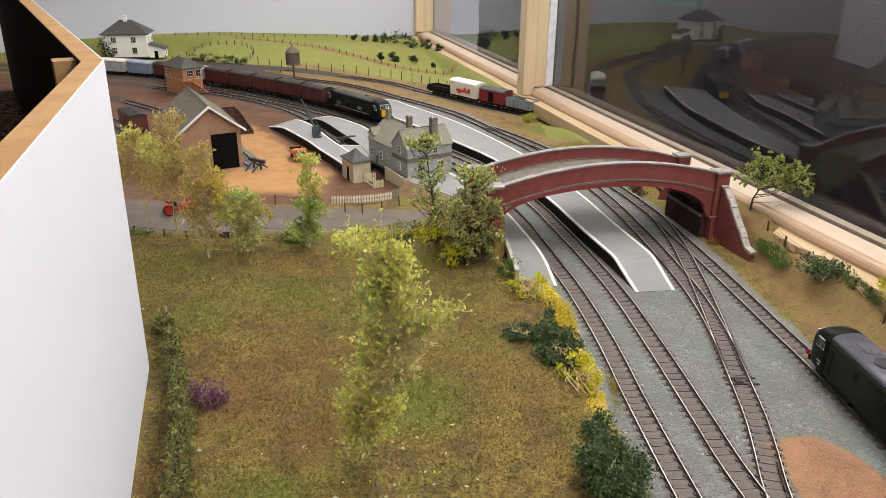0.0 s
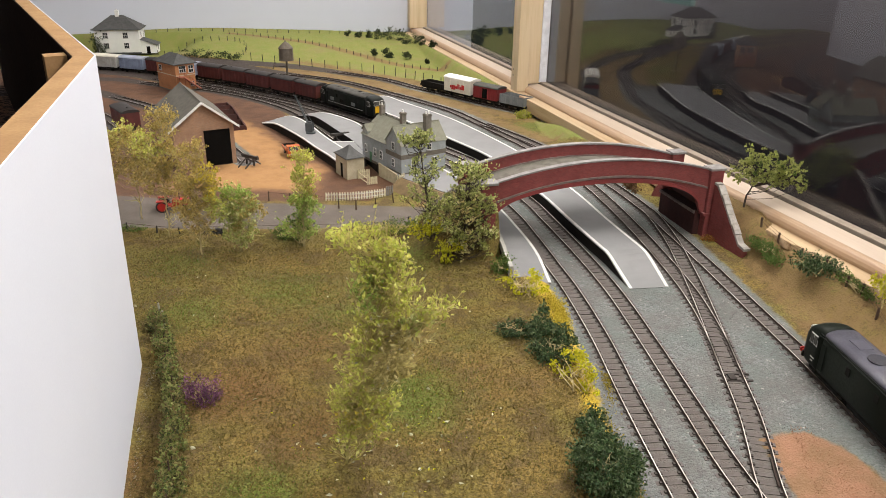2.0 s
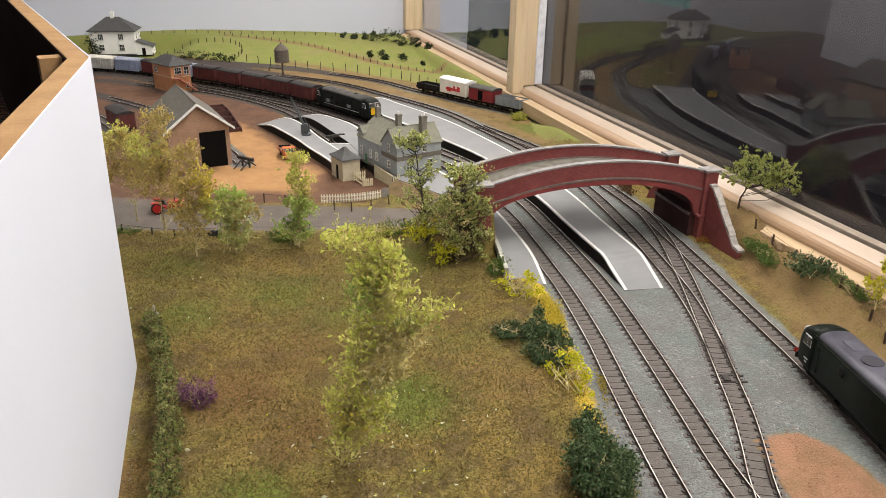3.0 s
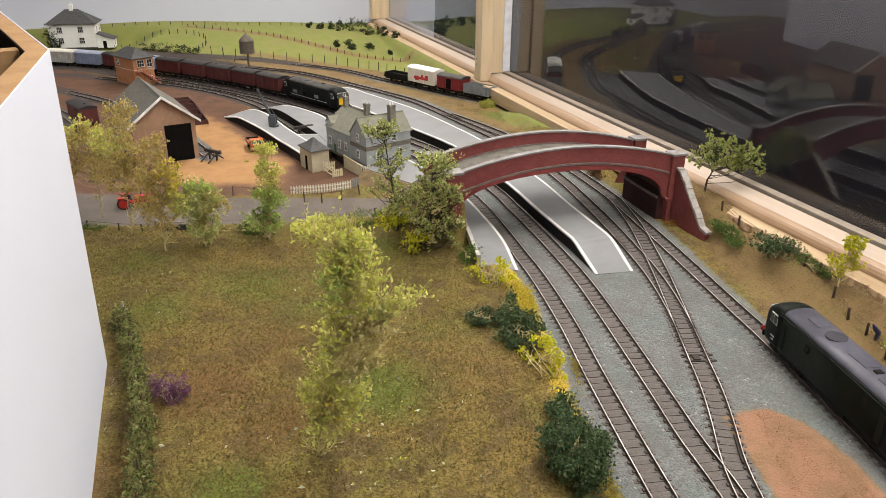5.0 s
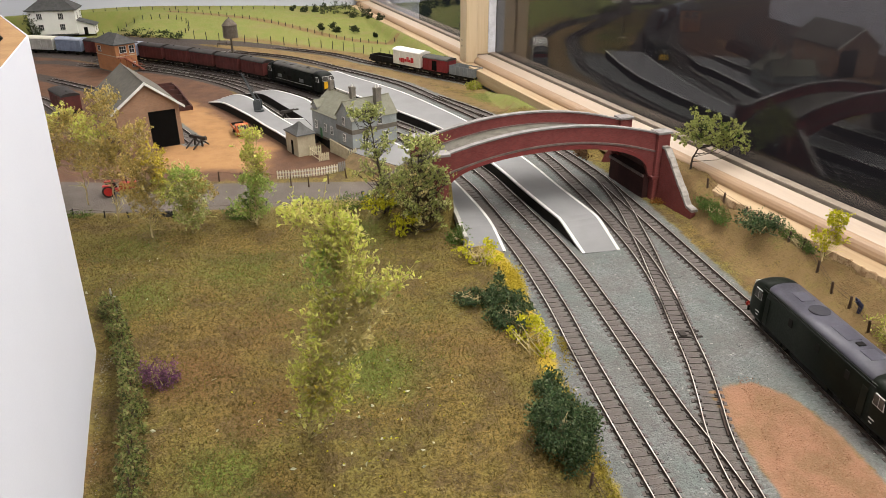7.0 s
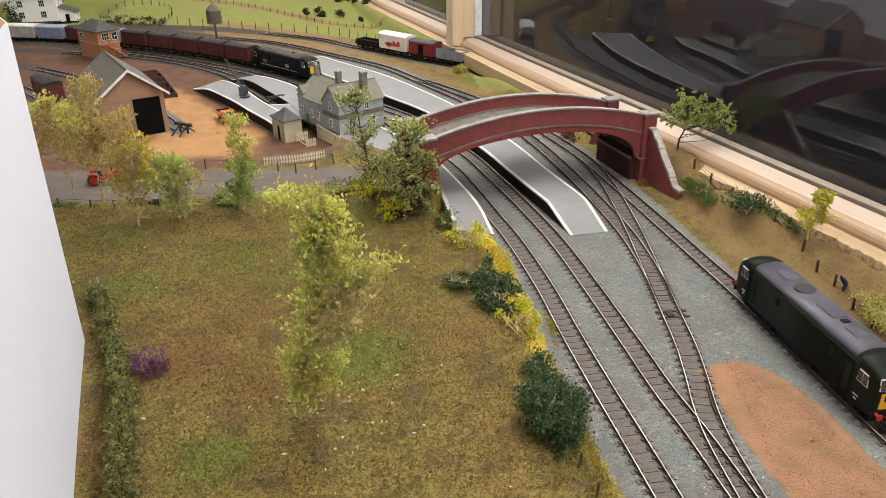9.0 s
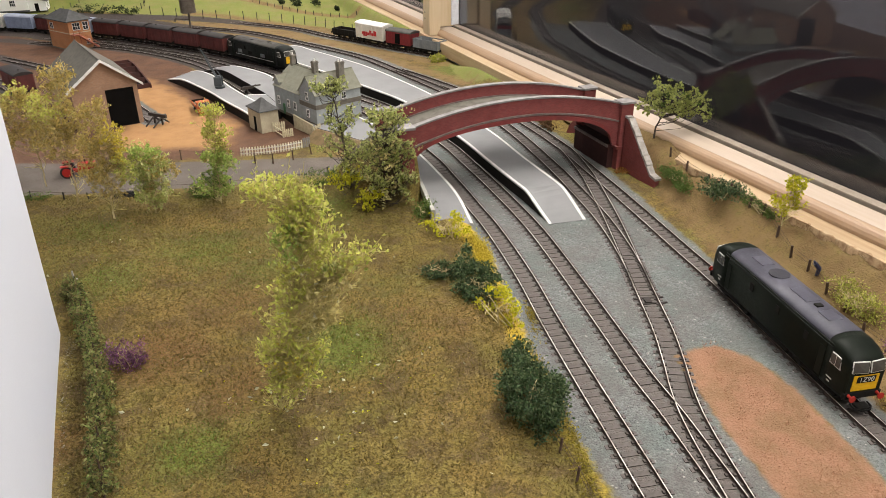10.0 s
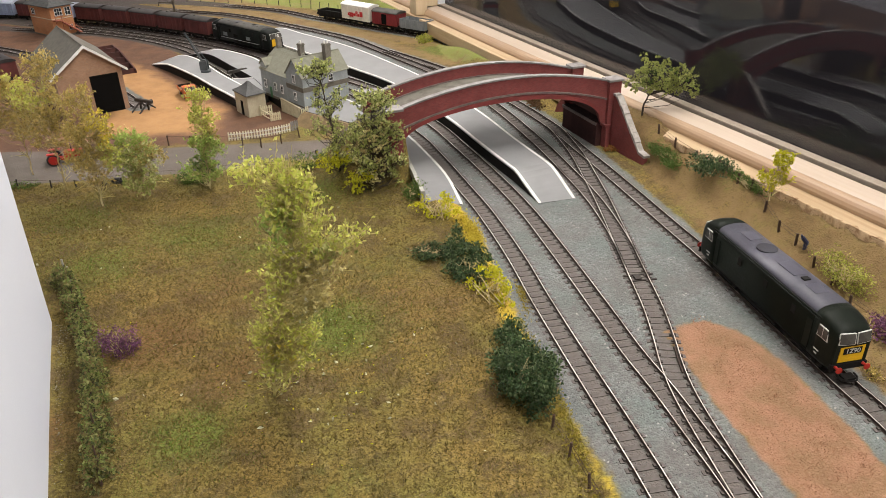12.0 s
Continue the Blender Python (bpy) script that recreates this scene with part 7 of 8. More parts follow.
L_WHEAT = leafy("wheat_twigs", [(0.62, 0.52, 0.22), (0.72, 0.62, 0.29), (0.55, 0.49, 0.18), (0.76, 0.67, 0.35), (0.46, 0.41, 0.14)])
L_OLIVE = leafy("olive_leaves", [(0.41, 0.47, 0.14), (0.53, 0.57, 0.18), (0.29, 0.36, 0.09), (0.62, 0.62, 0.26), (0.72, 0.69, 0.38)])
L_FIELD = leafy("pale_yellow_green_leaves", [(0.68, 0.70, 0.15), (0.75, 0.74, 0.20), (0.58, 0.64, 0.12), (0.38, 0.44, 0.08), (0.76, 0.68, 0.22), (0.52, 0.59, 0.11), (0.83, 0.78, 0.32)])
L_FRESH = leafy("fresh_green_leaves", [(0.36, 0.50, 0.11), (0.46, 0.58, 0.15), (0.27, 0.40, 0.08), (0.58, 0.62, 0.21)])
L_SPOT = leafy("golden_yellow_leaves", [(0.66, 0.52, 0.06), (0.72, 0.60, 0.09), (0.52, 0.44, 0.05)])
# the thin tall tree in the middle of the field
tree("tall thin yellow-green tree with dry seed heads standing in the field", (-0.0657, 0.4376), [(0.003, 0, 0.020), (0.008, 0, 0.050), (0.017, 0, 0.085), (0.026, 0, 0.120), (0.032, 0, 0.150), (0.030, 0, 0.175)], [
    ((0.014, 0.0, 0.179), (0.020, 0.014, 0.006), 22, 15, L_FIELD), ((0.036, 0.0, 0.173), (0.014, 0.012, 0.007), 16, 15, L_FIELD), ((0.030, 0.0, 0.158), (0.022, 0.014, 0.012), 40, 15, L_FIELD), ((0.040, 0.0, 0.140), (0.017, 0.013, 0.012), 30, 14, L_FIELD),
    ((0.020, 0.0, 0.140), (0.010, 0.010, 0.015), 24, 14, L_FRESH), ((0.032, 0.0, 0.122), (0.020, 0.012, 0.011), 30, 14, L_FIELD), ((0.064, 0.0, 0.128), (0.015, 0.010, 0.007), 16, 11, L_FIELD), ((0.054, 0.0, 0.120), (0.013, 0.010, 0.007), 16, 11, L_OLIVE),
    ((0.042, 0.0, 0.104), (0.017, 0.012, 0.012), 26, 11, L_WHEAT), ((0.020, 0.0, 0.104), (0.014, 0.010, 0.013), 24, 12, L_FIELD), ((0.034, 0.0, 0.082), (0.020, 0.010, 0.011), 28, 11, L_WHEAT), ((0.012, 0.0, 0.080), (0.014, 0.010, 0.013), 24, 12, L_FIELD),
    ((0.030, 0.0, 0.095), (0.024, 0.012, 0.030), 22, 5, L_WHITE), ((0.003, 0.0, 0.056), (0.017, 0.009, 0.011), 30, 12, L_FIELD), ((0.024, 0.0, 0.052), (0.017, 0.009, 0.012), 30, 12, L_FIELD), ((0.012, 0.0, 0.030), (0.021, 0.008, 0.010), 28, 11, L_FIELD), ((0.005, 0.0, 0.013), (0.013, 0.008, 0.008), 12, 9, L_FIELD), ((0.016, 0.0, 0.045), (0.018, 0.010, 0.022), 14, 5, L_SPOT), ((0.008, 0.0, 0.040), (0.016, 0.009, 0.020), 24, 8, L_WHEAT)],
     bark=L_WHEAT, r0=0.0012, leaf=0.0019, fuzz=0.0042, forks=5, bare=110)
# trees along the lane
tree("golden autumn tree with bright yellow leaves beside the lane", (-0.282, 0.812), [(0.0, 0, 0.035), (0.004, 0.002, 0.080), (0.006, 0.004, 0.135)], [
    ((-0.002, 0, 0.058), (0.027, 0.020, 0.018), 40, 24, L_GOLD), ((0.004, 0, 0.092), (0.025, 0.018, 0.022), 48, 26, L_GOLD), ((0.016, -0.004, 0.100), (0.016, 0.012, 0.030), 26, 16, L_SPOT), ((0.004, 0, 0.126), (0.016, 0.012, 0.014), 24, 20, L_GOLD), ((0.022, 0, 0.062), (0.019, 0.014, 0.018), 28, 20, L_FIELD), ((0.0, 0, 0.036), (0.018, 0.012, 0.012), 18, 14, L_GOLD)], r0=0.0013, bare=24)
tree("tall pale golden tree beside the lane", (-0.340, 0.868), [(0.002, 0, 0.05), (0.004, 0, 0.11), (0.008, 0.0, 0.165)], [
    ((0.0, 0, 0.072), (0.036, 0.022, 0.018), 40, 22, L_GOLD), ((0.004, 0, 0.105), (0.034, 0.022, 0.022), 56, 26, L_GOLD), ((0.010, 0, 0.148), (0.020, 0.014, 0.018), 36, 22, L_GOLD), ((-0.008, 0, 0.118), (0.024, 0.016, 0.018), 30, 22, L_FIELD)], r0=0.0013, fuzz=0.0046, bare=24)
tree("spreading yellow-green tree beside the lane", (-0.400, 0.935), [(0.0, 0, 0.05), (0.0, 0.0, 0.125)], [
    ((-0.004, 0, 0.070), (0.038, 0.026, 0.020), 48, 24, L_GOLD), ((-0.002, 0, 0.104), (0.036, 0.024, 0.022), 60, 26, L_GOLD), ((0.012, 0, 0.086), (0.026, 0.018, 0.024), 24, 22, L_GOLD), ((-0.010, 0, 0.118), (0.024, 0.018, 0.016), 22, 20, L_FIELD)], r0=0.0012, fuzz=0.0048, bare=16)
tree("low grey-green tree beside the lane", (-0.238, 0.822), [(0.002, 0, 0.03), (0.004, 0.004, 0.078)], [
    ((0.002, 0, 0.024), (0.027, 0.018, 0.015), 36, 24, L_OLIVE), ((0.000, 0, 0.052), (0.029, 0.020, 0.018), 54, 26, L_OLIVE), ((0.012, 0, 0.048), (0.020, 0.016, 0.022), 28, 20, L_GOLD), ((0.000, 0, 0.074), (0.018, 0.012, 0.010), 20, 22, L_FRESH), ((-0.012, 0.004, 0.066), (0.012, 0.010, 0.010), 12, 20, L_GREY)], r0=0.0011, fuzz=0.0042, bare=16)
tree("slender pointed green tree beside the lane", (-0.165, 0.842), [(0.001, 0, 0.04), (0.004, 0.002, 0.09), (0.006, 0.004, 0.122)], [
    ((0.0, 0, 0.024), (0.024, 0.017, 0.015), 36, 24, L_FRESH), ((0.001, 0, 0.054), (0.020, 0.015, 0.018), 42, 24, L_FRESH), ((0.004, 0, 0.087), (0.015, 0.012, 0.018), 34, 22, L_FIELD), ((0.006, 0, 0.114), (0.014, 0.010, 0.010), 20, 18, L_FIELD), ((-0.004, 0, 0.030), (0.014, 0.012, 0.016), 12, 20, L_GREEN), ((0.004, 0, 0.075), (0.014, 0.012, 0.022), 14, 14, L_GOLD)], r0=0.0011, fuzz=0.0040, bare=12)
tree("large grey-green tree leaning over the station", (-0.008, 0.828), [(-0.003, 0.0, 0.045), (-0.010, 0.002, 0.090), (-0.016, 0.004, 0.134)], [
    ((-0.002, 0, 0.050), (0.028, 0.018, 0.024), 36, 20, L_OLIVE), ((-0.008, 0, 0.086), (0.021, 0.016, 0.020), 26, 22, L_GREY), ((-0.016, 0, 0.124), (0.019, 0.013, 0.012), 28, 24, L_GREY), ((0.004, 0, 0.022), (0.026, 0.014, 0.014), 22, 18, L_OLIVE), ((-0.006, -0.012, 0.016), (0.022, 0.010, 0.012), 22, 22, L_YELLOW)], bark=DARKBARK, twig=DARKBARK, r0=0.0016, fuzz=0.0040)
tree("broad dark grey-green tree beside the bridge", (0.030, 0.802), [(0.002, 0.0, 0.05), (0.004, 0.002, 0.115)], [
    ((0.002, 0, 0.036), (0.030, 0.020, 0.022), 42, 20, L_OLIVE), ((0.004, 0, 0.076), (0.033, 0.020, 0.022), 54, 22, L_GREY), ((0.004, 0, 0.108), (0.026, 0.016, 0.014), 40, 24, L_OLIVE), ((0.0, 0.0, 0.06), (0.030, 0.020, 0.030), 26, 18, L_OLIVE), ((0.026, 0.004, 0.026), (0.016, 0.012, 0.018), 26, 22, L_OLIVE), ((0.024, 0.004, 0.058), (0.016, 0.012, 0.018), 24, 22, L_GREY), ((0.0, 0, 0.020), (0.026, 0.014, 0.012), 22, 16, L_WHEAT), ((0.004, -0.012, 0.060), (0.028, 0.008, 0.034), 22, 14, L_WHEAT), ((-0.016, -0.012, 0.016), (0.019, 0.009, 0.012), 20, 22, L_YELLOW)], bark=DARKBARK, twig=DARKBARK, r0=0.0017, fuzz=0.0040)
# open-crowned tree by the window
tree("open-crowned tree with lime green clumps beside the window", (0.400, 0.905), [(0.002, 0, 0.018), (0.008, -0.002, 0.034), (0.012, -0.004, 0.058)], [
    ((0.014, -0.004, 0.054), (0.048, 0.028, 0.024), 84, 34, L_LIME), ((0.048, -0.010, 0.040), (0.026, 0.018, 0.017), 38, 30, L_LIME), ((0.012, -0.004, 0.052), (0.038, 0.022, 0.016), 30, 26, L_LIME), ((0.022, -0.004, 0.052), (0.036, 0.022, 0.012), 18, 20, L_GREEN)], bark=DARKBARK, twig=DARKBARK, r0=0.0018, leaf=0.0017, fuzz=0.0027, limbs=5)
tree("slim sapling with bright yellow leaves on the bank", (0.437, 0.640), [(0.002, 0, 0.02), (0.004, 0, 0.048)], [
    ((0.006, 0, 0.046), (0.011, 0.009, 0.008), 20, 20, L_YELLOW), ((-0.006, 0, 0.024), (0.015, 0.012, 0.013), 18, 18, L_YELLOW), ((0.013, 0, 0.030), (0.008, 0.008, 0.014), 15, 18, L_YELLOW)], leaf=0.0018, r0=0.0009, fuzz=0.0028, bare=10)

# scrub between field and track
bush("dark ivy-green bush arching over the field edge", 0.082, 0.626, (0.022, 0.012, 0.009), 1300, L_DARK, 0.0016, seed=11, clumps=26, spread=0.16)
bush("dark ivy-green bush beside the ballast", 0.104, 0.640, (0.010, 0.020, 0.013), 1300, L_DARK, 0.0016, seed=10, clumps=20, spread=0.18)
bush("dark ivy-green bush beside the ballast", 0.110, 0.594, (0.022, 0.026, 0.013), 2800, L_DARK, 0.0016, seed=12, clumps=30, spread=0.17)
bush("large dark green bush beside the ballast", 0.121, 0.418, (0.024, 0.036, 0.020), 8200, L_DARK, 0.0015, seed=13, clumps=64, spread=0.16)
bush("dark green bush beside the ballast", 0.122, 0.474, (0.010, 0.014, 0.011), 806, L_DARK, 0.0019, seed=14)
bush("bright yellow flowering bush with pale stems beside the platform end", 0.094, 0.716, (0.024, 0.030, 0.012), 520, L_YELLOW, 0.0018, seed=15, clumps=13, spread=0.15, stems=18)
bush("bright yellow flowering bush with bare pale stems beside the track", 0.122, 0.548, (0.023, 0.038, 0.015), 560, L_YELLOW, 0.0018, seed=16, clumps=20, spread=0.10, stems=15)
bush("low yellow-orange ground cover beside the track", 0.126, 0.680, (0.011, 0.046, 0.003), 2600, leafy("yellow_ground_cover", [(0.62, 0.50, 0.06), (0.70, 0.58, 0.07), (0.46, 0.35, 0.05)]), 0.0010, seed=17, twig=False)
bush("low yellow-green ground cover beside the track", 0.140, 0.40, (0.007, 0.09, 0.004), 1500, leafy("yellow_green_cover", [(0.30, 0.25, 0.04), (0.36, 0.30, 0.04), (0.22, 0.19, 0.04)]), 0.0010, seed=18, twig=False)
bush("low yellow-green ground cover beside the track", 0.150, 0.54, (0.004, 0.03, 0.003), 300, leafy("yellow_cover", [(0.36, 0.29, 0.04), (0.28, 0.22, 0.04)]), 0.0010, seed=118, twig=False)
bush("leafy green bush beside the platform wall", 0.076, 0.772, (0.013, 0.018, 0.010), 900, L_GREEN, seed=19)
bush("green scrub under the lane trees", -0.190, 0.868, (0.020, 0.012, 0.008), 700, L_GREEN, seed=20)
bush("yellow-green scrub at the lane side", -0.085, 0.885, (0.040, 0.014, 0.010), 1300, L_YGREEN, seed=21)
bush("green scrub at the lane side", -0.045, 0.892, (0.030, 0.012, 0.009), 900, L_GREEN, seed=22)
bush("green weeds at the screen's foot", -0.400, 0.893, (0.020, 0.008, 0.004), 300, L_GREEN, seed=23, twig=False)
# bank below the window
bush("low green scrub on the window bank", 0.393, 0.800, (0.013, 0.034, 0.006), 2000, L_GREEN, seed=31)
bush("dark blue-green bush on the window bank", 0.413, 0.726, (0.021, 0.028, 0.011), 1500, L_DARK, 0.0018, seed=32)
bush("low green scrub along the bank fence", 0.430, 0.682, (0.008, 0.030, 0.006), 800, L_GREEN, seed=33)
bush("pale yellow-green bush beside the bank fence", 0.440, 0.510, (0.015, 0.030, 0.013), 1300, L_YGREEN, seed=34, stems=20)
bush("purple flowering bush beside the bank fence", 0.432, 0.435, (0.014, 0.020, 0.010), 900, L_PURPLE, seed=35)
bush("tuft of yellow-green weeds behind the wagons", 0.182, 1.548, (0.016, 0.014, 0.010), 600, L_YGREEN, 0.0020, seed=36, extra=((L_YELLOW, 60, 0.0018),))
bush("orange weeds at the bridge pier foot", 0.352, 0.882, (0.010, 0.010, 0.004), 260, leafy("orange_weeds", [(0.36, 0.17, 0.04), (0.28, 0.13, 0.04)]), seed=37, twig=False)
for i, (y, hx) in enumerate(((0.300, 0), (0.335, 0.002), (0.37, -0.001))):
    bush("tuft of straw-coloured weeds at the bank foot", 0.388 + hx, y + 0.09, (0.005, 0.012, 0.004), 160, L_GOLD, seed=60 + i, twig=False)
bush("heap of brown scrub under the bridge arch", 0.300, 1.105, (0.012, 0.040, 0.010), 700, leafy("brown_scrub", [(0.16, 0.09, 0.045), (0.11, 0.06, 0.03), (0.20, 0.12, 0.05)]), 0.002, seed=38, twig=False)
# purple shrub and conifer hedge along the screen
bush("small purple flowering shrub beside the hedge", -0.194, 0.514, (0.014, 0.011, 0.014), 1700, L_PURPLE, 0.0010, seed=41)
HEDGE = [(-0.276, 0.642, 0.014), (-0.262, 0.616, 0.022), (-0.250, 0.588, 0.028), (-0.238, 0.562, 0.026), (-0.226, 0.538, 0.024), (-0.217, 0.512, 0.034), (-0.207, 0.486, 0.032), (-0.199, 0.458, 0.036), (-0.190, 0.430, 0.034), (-0.182, 0.402, 0.036), (-0.175, 0.376, 0.030)]


def conifer(x, y, h, seed):
    t = thing("hedge_conifer", "small pointed green and brown conifer of the field hedge", "conifer", (x, y, ground_z(x, y)), 0, "hedge conifers")
    part("trunk", rodded((0, 0, -0.001), (0.001, 0, h * 0.8), 0.0011, 0.0005, 6), POST, t, "thin brown stem")
    q = np.random.default_rng(seed)
    pts = []
    for k in range(20):
        f = q.uniform(0.12, 1.0)
        wide = 0.0085 * (1 - f) ** 0.6 + 0.0008
        a = q.uniform(0, 2 * np.pi)
        c = np.array([math.cos(a) * wide, math.sin(a) * wide * 1.15, h * f])
        pts.append(c + q.normal(0, 1, (18, 3)) * np.array([0.0016, 0.0016, 0.0024]))
    P = np.concatenate(pts)
    P[:, 2] = np.maximum(P[:, 2], 0.0008)
    ob = new("foliage", leaves_mesh("foliage", P, 0.0016, L_HEDGE, seed))
    ob.parent = t


for i, (x, y, h) in enumerate(HEDGE):
    conifer(x, y, h, 200 + i)
    conifer(x + 0.004, y - 0.012, h * 0.72, 250 + i)
# far bushes on the pasture and ivy on the house
FAR = [(-0.30, 2.50, 0.016), (-0.262, 2.49, 0.018), (-0.232, 2.50, 0.018), (-0.20, 2.48, 0.026), (-0.165, 2.50, 0.030), (-0.128, 2.49, 0.028), (-0.105, 2.44, 0.024), (-0.075, 2.46, 0.026), (-0.055, 2.40, 0.020), (-0.19, 2.25, 0.014), (-0.155, 2.245, 0.020), (-0.145, 2.24, 0.014), (-0.095, 2.24, 0.018), (-0.035, 2.20, 0.010), (-0.02, 2.33, 0.016)]
for i, (x, y, h) in enumerate(FAR):
    tagged(bush("dark green hedgerow bush on the pasture", x, y, (h * 0.62, h * 0.5, h * 0.7), 260, L_FAR, 0.0027, seed=300 + i, name="hedgerow_bush", clumps=7, twig=False), group="hedgerow bushes")
for i, (x, y) in enumerate(((-0.62, 2.12), (-0.66, 2.125), (-0.70, 2.13), (-0.58, 2.118))):
    tagged(bush("low dark bush behind the train", x, y, (0.022, 0.010, 0.012), 220, L_FAR, 0.0024, seed=330 + i, name="hedgerow_bush", clumps=8, twig=False), group="hedgerow bushes")
bush("dark ivy climbing the white house corner", -1.000, 2.232, (0.022, 0.008, 0.036), 420, L_FAR, 0.003, seed=340, name="ivy", twig=False)


# ---- turf fibres, fallen leaves ----
def fibres(name, label, n, region, length, material, seed, keepout=None, lean=0.55, width=0.00034):
    r = np.random.default_rng(seed)
    x0, y0, x1, y1 = region
    x, y = r.uniform(x0, x1, n), r.uniform(y0, y1, n)
    if keepout is not None:
        k = keepout(x, y)
        x, y = x[k], y[k]
    z = height(x, y)
    m = len(x)
    h = length * r.uniform(0.5, 1.4, m)
    a = r.uniform(0, 2 * np.pi, m)
    tilt = r.normal(0, lean, (m, 2))
    wdt = width
    A = np.stack([x - np.cos(a) * wdt, y - np.sin(a) * wdt, z - 0.0003], -1)
    B = np.stack([x + np.cos(a) * wdt, y + np.sin(a) * wdt, z - 0.0003], -1)
    C = np.stack([x + tilt[:, 0] * h, y + tilt[:, 1] * h, z + h], -1)
    V = np.stack([A, B, C], 1).reshape(-1, 3)
    me = bpy.data.meshes.new(name)
    me.from_pydata(V.tolist(), [], np.arange(m * 3).reshape(-1, 3).tolist())
    me.materials.append(material)
    return tagged(new(name, me), label, "grass", kind="stuff")


def in_field(x, y):
    edge = np.interp(y, [0.2, 0.303, 0.405, 0.549, 0.70, 0.76, 0.90], [0.155, 0.152, 0.138, 0.132, 0.128, 0.07, 0.05])
    screen_edge = -0.258 + (0.56 - np.minimum(y, 0.56)) * 0.29 - np.maximum(0, y - 0.56) * 0.6
    return (x < edge) & (x > screen_edge) & (y < 0.893)


TURF = leafy("turf_fibres", [(0.205, 0.142, 0.038), (0.094, 0.066, 0.020), (0.145, 0.120, 0.028), (0.270, 0.198, 0.062), (0.082, 0.074, 0.017), (0.345, 0.262, 0.088)], 0.85, [(26.0, 0.47, 0.60, 0.5, (0.075, 0.050, 0.016)), (60.0, 0.5, 0.64, 0.4, (0.21, 0.175, 0.045)), (150.0, 0.49, 0.60, 0.35, (0.062, 0.046, 0.017)), (210.0, 0.56, 0.66, 0.5, (0.31, 0.245, 0.105)), (13.0, 0.5, 0.62, 0.22, (0.135, 0.150, 0.03))])
TURF_GREEN = leafy("green_turf_fibres", [(0.105, 0.165, 0.024), (0.145, 0.205, 0.034), (0.075, 0.122, 0.018)], 0.85)
STRAW = leafy("straw_fibres", [(0.205, 0.136, 0.064), (0.170, 0.108, 0.050), (0.240, 0.164, 0.080)], 0.85, [(34.0, 0.46, 0.60, 0.6, (0.110, 0.082, 0.030)), (55.0, 0.5, 0.62, 0.6, (0.165, 0.088, 0.042)), (14.0, 0.48, 0.6, 0.5, (0.125, 0.100, 0.034))])
fibres("field_grass", "short worn brown and olive static grass of the field", 110000, (-0.46, 0.24, 0.17, 0.90), 0.0021, TURF, 5, in_field, 1.3, 0.00046)


def in_lush(x, y):
    k = np.zeros(x.shape)
    for cx, cy, rr, q in ((-0.02, 0.52, 0.05, 0.9), (-0.12, 0.40, 0.035, 0.8), (-0.16, 0.72, 0.06, 0.5), (-0.09, 0.66, 0.05, 0.5), (-0.25, 0.66, 0.05, 0.5), (-0.05, 0.80, 0.06, 0.6), (-0.3, 0.78, 0.05, 0.5)):
        k = np.maximum(k, q * np.exp(-((x - cx) ** 2 + (y - cy) ** 2) / rr ** 2))
    return in_field(x, y) & (np.random.default_rng(8).uniform(0, 1, x.shape) < k)


fibres("green_grass", "patches of fresh green static grass in the field", 90000, (-0.36, 0.30, 0.08, 0.88), 0.0018, TURF_GREEN, 6, in_lush)
fibres("bank_grass", "straw-coloured static grass on the bank below the window", 30000, (0.355, 0.25, 0.53, 1.0), 0.0015, STRAW, 7, lambda x, y: ((x - 0.284) * 0.9613 + (y - 1.255) * 0.2756 < np.interp((x - 0.284) * -0.2756 + (y - 1.255) * 0.9613, [-0.44, -0.41, -0.34, -0.26, -0.22], [0.0015, 0.028, 0.034, 0.034, 0.0015])) & (x > np.interp(y, [0.25, 0.37, 0.66, 0.80, 1.0], [0.388, 0.382, 0.362, 0.357, 0.36])), 1.2)
fibres("patch_grass", "rusty orange short grass between the tracks", 9000, (0.255, 0.20, 0.345, 0.49), 0.0011, leafy("rust_fibres", [(0.28, 0.145, 0.085), (0.34, 0.18, 0.105), (0.22, 0.125, 0.07)], 0.85), 9, lambda x, y: (x > np.interp(y, [0.2, 0.32, 0.37, 0.48], [0.278, 0.268, 0.263, 0.285])) & (x < np.interp(y, [0.2, 0.34, 0.42, 0.48], [0.335, 0.332, 0.325, 0.302])), 1.3)

chip = [(-0.064, 0.440), (-0.052, 0.449), (-0.046, 0.452), (-0.030, 0.438), (-0.004, 0.434), (-0.018, 0.482), (-0.010, 0.500), (0.008, 0.49), (-0.040, 0.405), (-0.012, 0.408), (-0.075, 0.398), (0.02, 0.400), (-0.03, 0.46), (-0.085, 0.452), (-0.10, 0.46), (-0.02, 0.53), (0.0, 0.455), (-0.055, 0.43)]
r = np.random.default_rng(17)
for label, m, n, size in (("pale fallen leaves scattered under the tree", L_WHITE, 90, 0.0020), ("yellow fallen leaves scattered in the field", L_YELLOW, 110, 0.0011)):
    pts = []
    for k in range(n):
        if k < len(chip):
            x, y = chip[k]
        elif k % 3:
            x, y = r.normal(-0.03, 0.05), r.normal(0.47, 0.06)
        else:
            x, y = r.uniform(-0.33, 0.06), r.uniform(0.3, 0.86)
        if in_field(np.array([x]), np.array([y]))[0]:
            pts.append((x + r.normal(0, 0.002), y + r.normal(0, 0.002), ground_z(x, y) + 0.0012))
    me = leaves_mesh("fallen_leaves", pts, size, m, 3, 0.8)
    tagged(new("fallen_leaves", me), label, "leaves", kind="stuff")

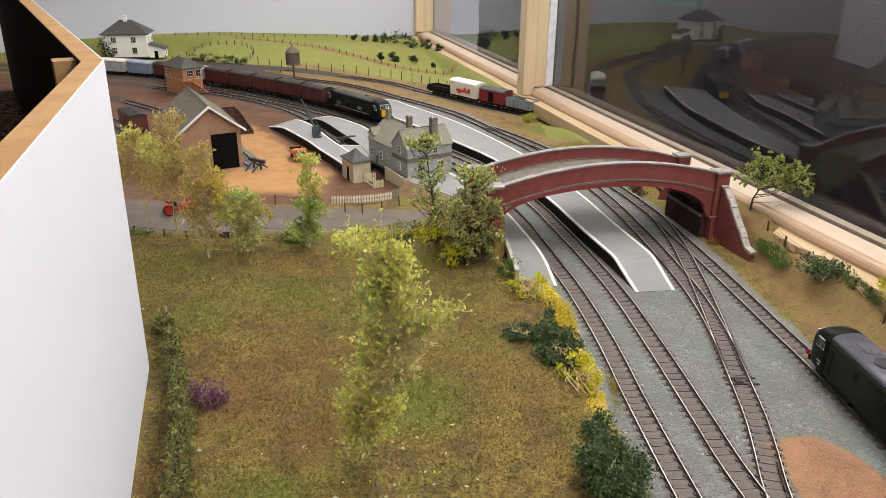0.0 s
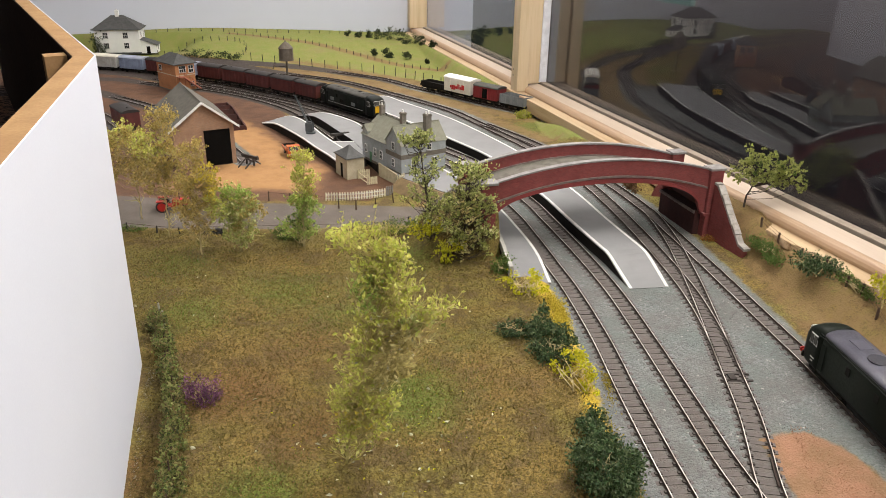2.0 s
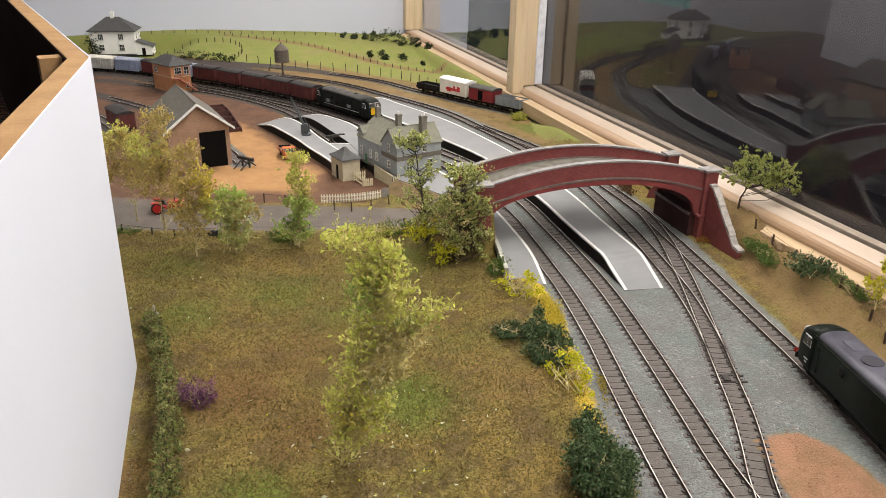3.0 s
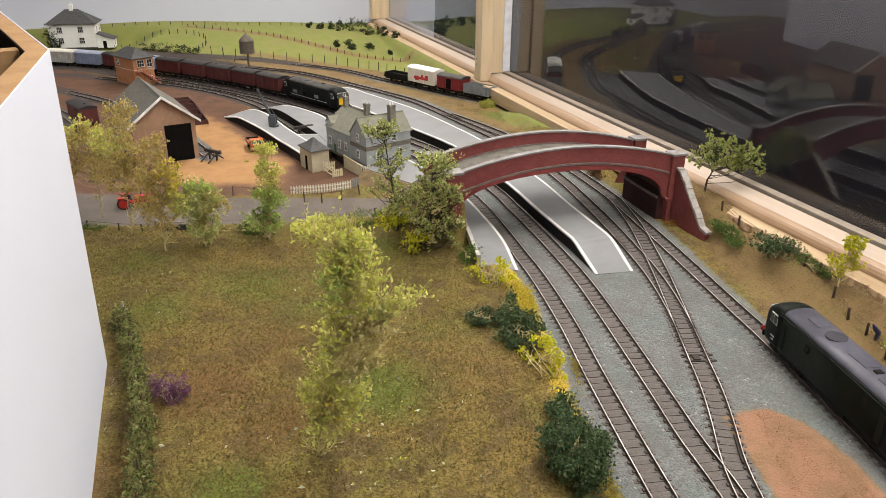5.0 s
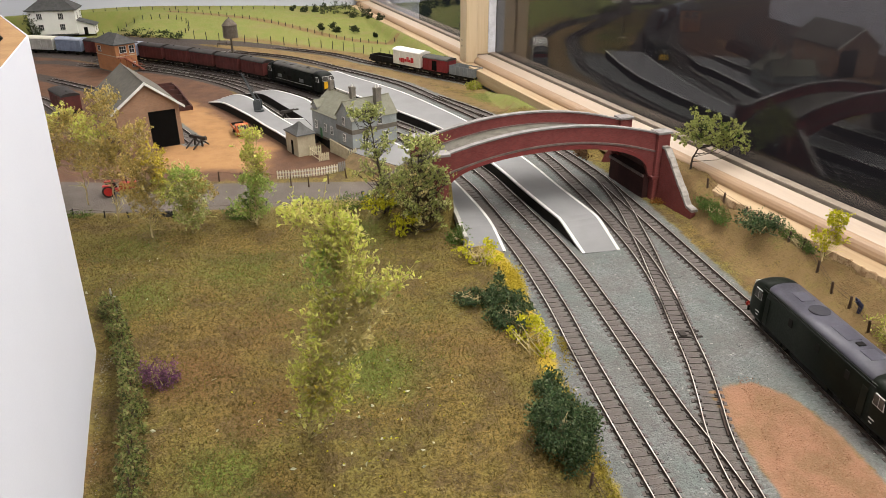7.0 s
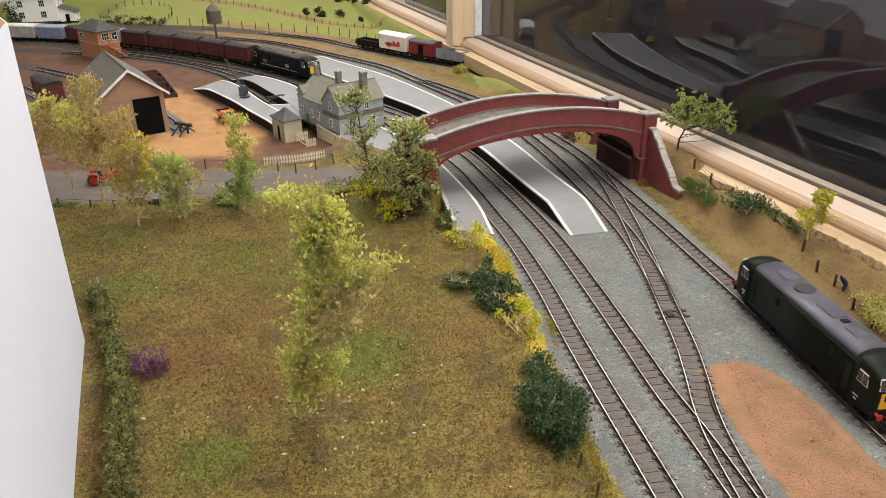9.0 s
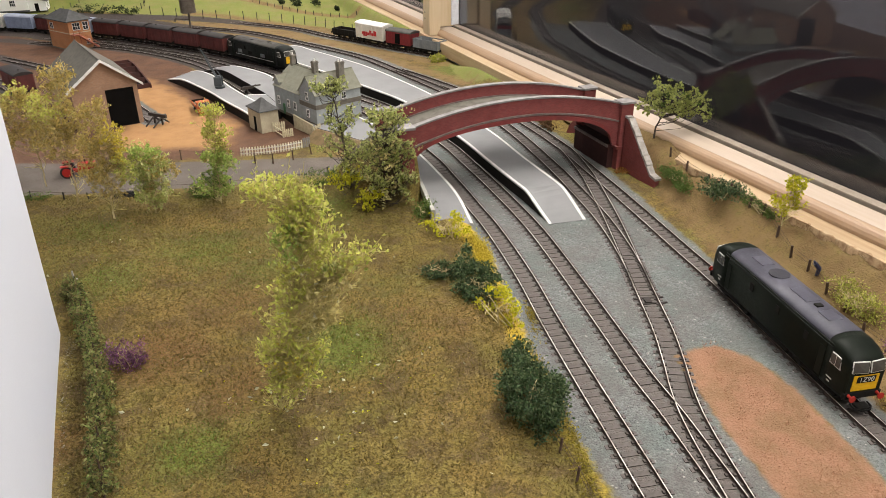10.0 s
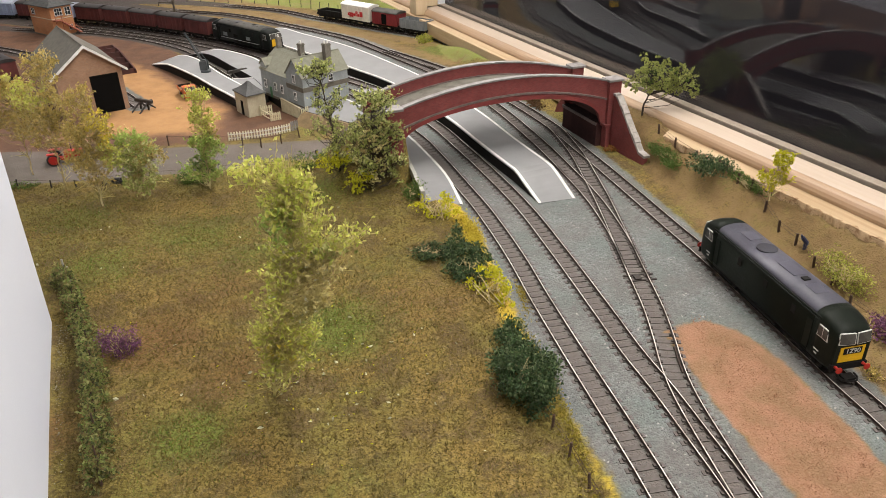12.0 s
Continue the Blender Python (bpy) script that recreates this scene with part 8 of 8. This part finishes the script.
# loose ballast stones over the nearer track bed
r = np.random.default_rng(41)
n = 36000
x, y = r.uniform(0.13, 0.40, n), 0.22 + 0.60 * r.uniform(0, 1, n) ** 1.15
near = np.full(n, 9.0)
for code, line in TRACKS[:5]:
    near = np.minimum(near, np.abs(dist_to(x, y, [p for p in line[::3] if p.y < 0.95])))
bed = (inside(x, y, NEARBED, 0.004) > 0.6) & (inside(x, y, ISLE, 0.006) < 0.35) & ((near > 0.0145) | ((near < 0.0068) & (r.uniform(0, 1, n) < 0.25)))
x, y = x[bed], y[bed]
z = height(x, y)
n = len(x)
size = r.uniform(0.00035, 0.00070, n)
d = r.normal(size=(n, 3))
d /= np.linalg.norm(d, axis=1)[:, None]
e = np.cross(d, r.normal(size=(n, 3)))
e /= np.linalg.norm(e, axis=1)[:, None]
k = np.cross(d, e)
C = np.stack([x, y, z - size * 0.25], -1)
sz = size[:, None]
V = np.stack([C + d * sz, C - d * sz, C + e * sz * 0.8, C - e * sz * 0.8, C + k * sz * 0.65, C - k * sz * 0.65], 1).reshape(-1, 3)
faces = np.array([(0, 2, 4), (2, 1, 4), (1, 3, 4), (3, 0, 4), (2, 0, 5), (1, 2, 5), (3, 1, 5), (0, 3, 5)])
me = bpy.data.meshes.new("ballast_stones")
me.from_pydata(V.tolist(), [], (np.arange(n)[:, None, None] * 6 + faces[None]).reshape(-1, 3).tolist())
me.materials.append(leafy("ballast_chips", [(0.140, 0.150, 0.148), (0.165, 0.174, 0.171), (0.190, 0.198, 0.195), (0.125, 0.134, 0.132), (0.155, 0.150, 0.143), (0.22, 0.226, 0.22)], 0.85))
tagged(new("ballast_stones", me), "loose grey ballast stones on the track bed", "ballast", kind="stuff")

# pale grit along the foot of the screen
r = np.random.default_rng(23)
pts = []
for k in range(260):
    f = r.uniform(0, 1) ** 1.6
    x, y = -0.2595 + 0.281 * 0.2 * f + abs(r.normal(0, 0.0035)) + 0.001, 0.562 - 0.960 * 0.2 * f
    if r.uniform() < 0.35:
        x, y = -0.250 + abs(r.normal(0, 0.006)), 0.556 + r.normal(0, 0.010)
    pts.append((x, y, ground_z(x, y) + 0.0008))
tagged(new("grit", leaves_mesh("grit", pts, 0.0008, leafy("dull_grit", [(0.36, 0.32, 0.25), (0.28, 0.24, 0.18), (0.45, 0.41, 0.33)], 0.9), 5, 0.85)), "pale grit scattered along the foot of the screen", "grit", kind="stuff")
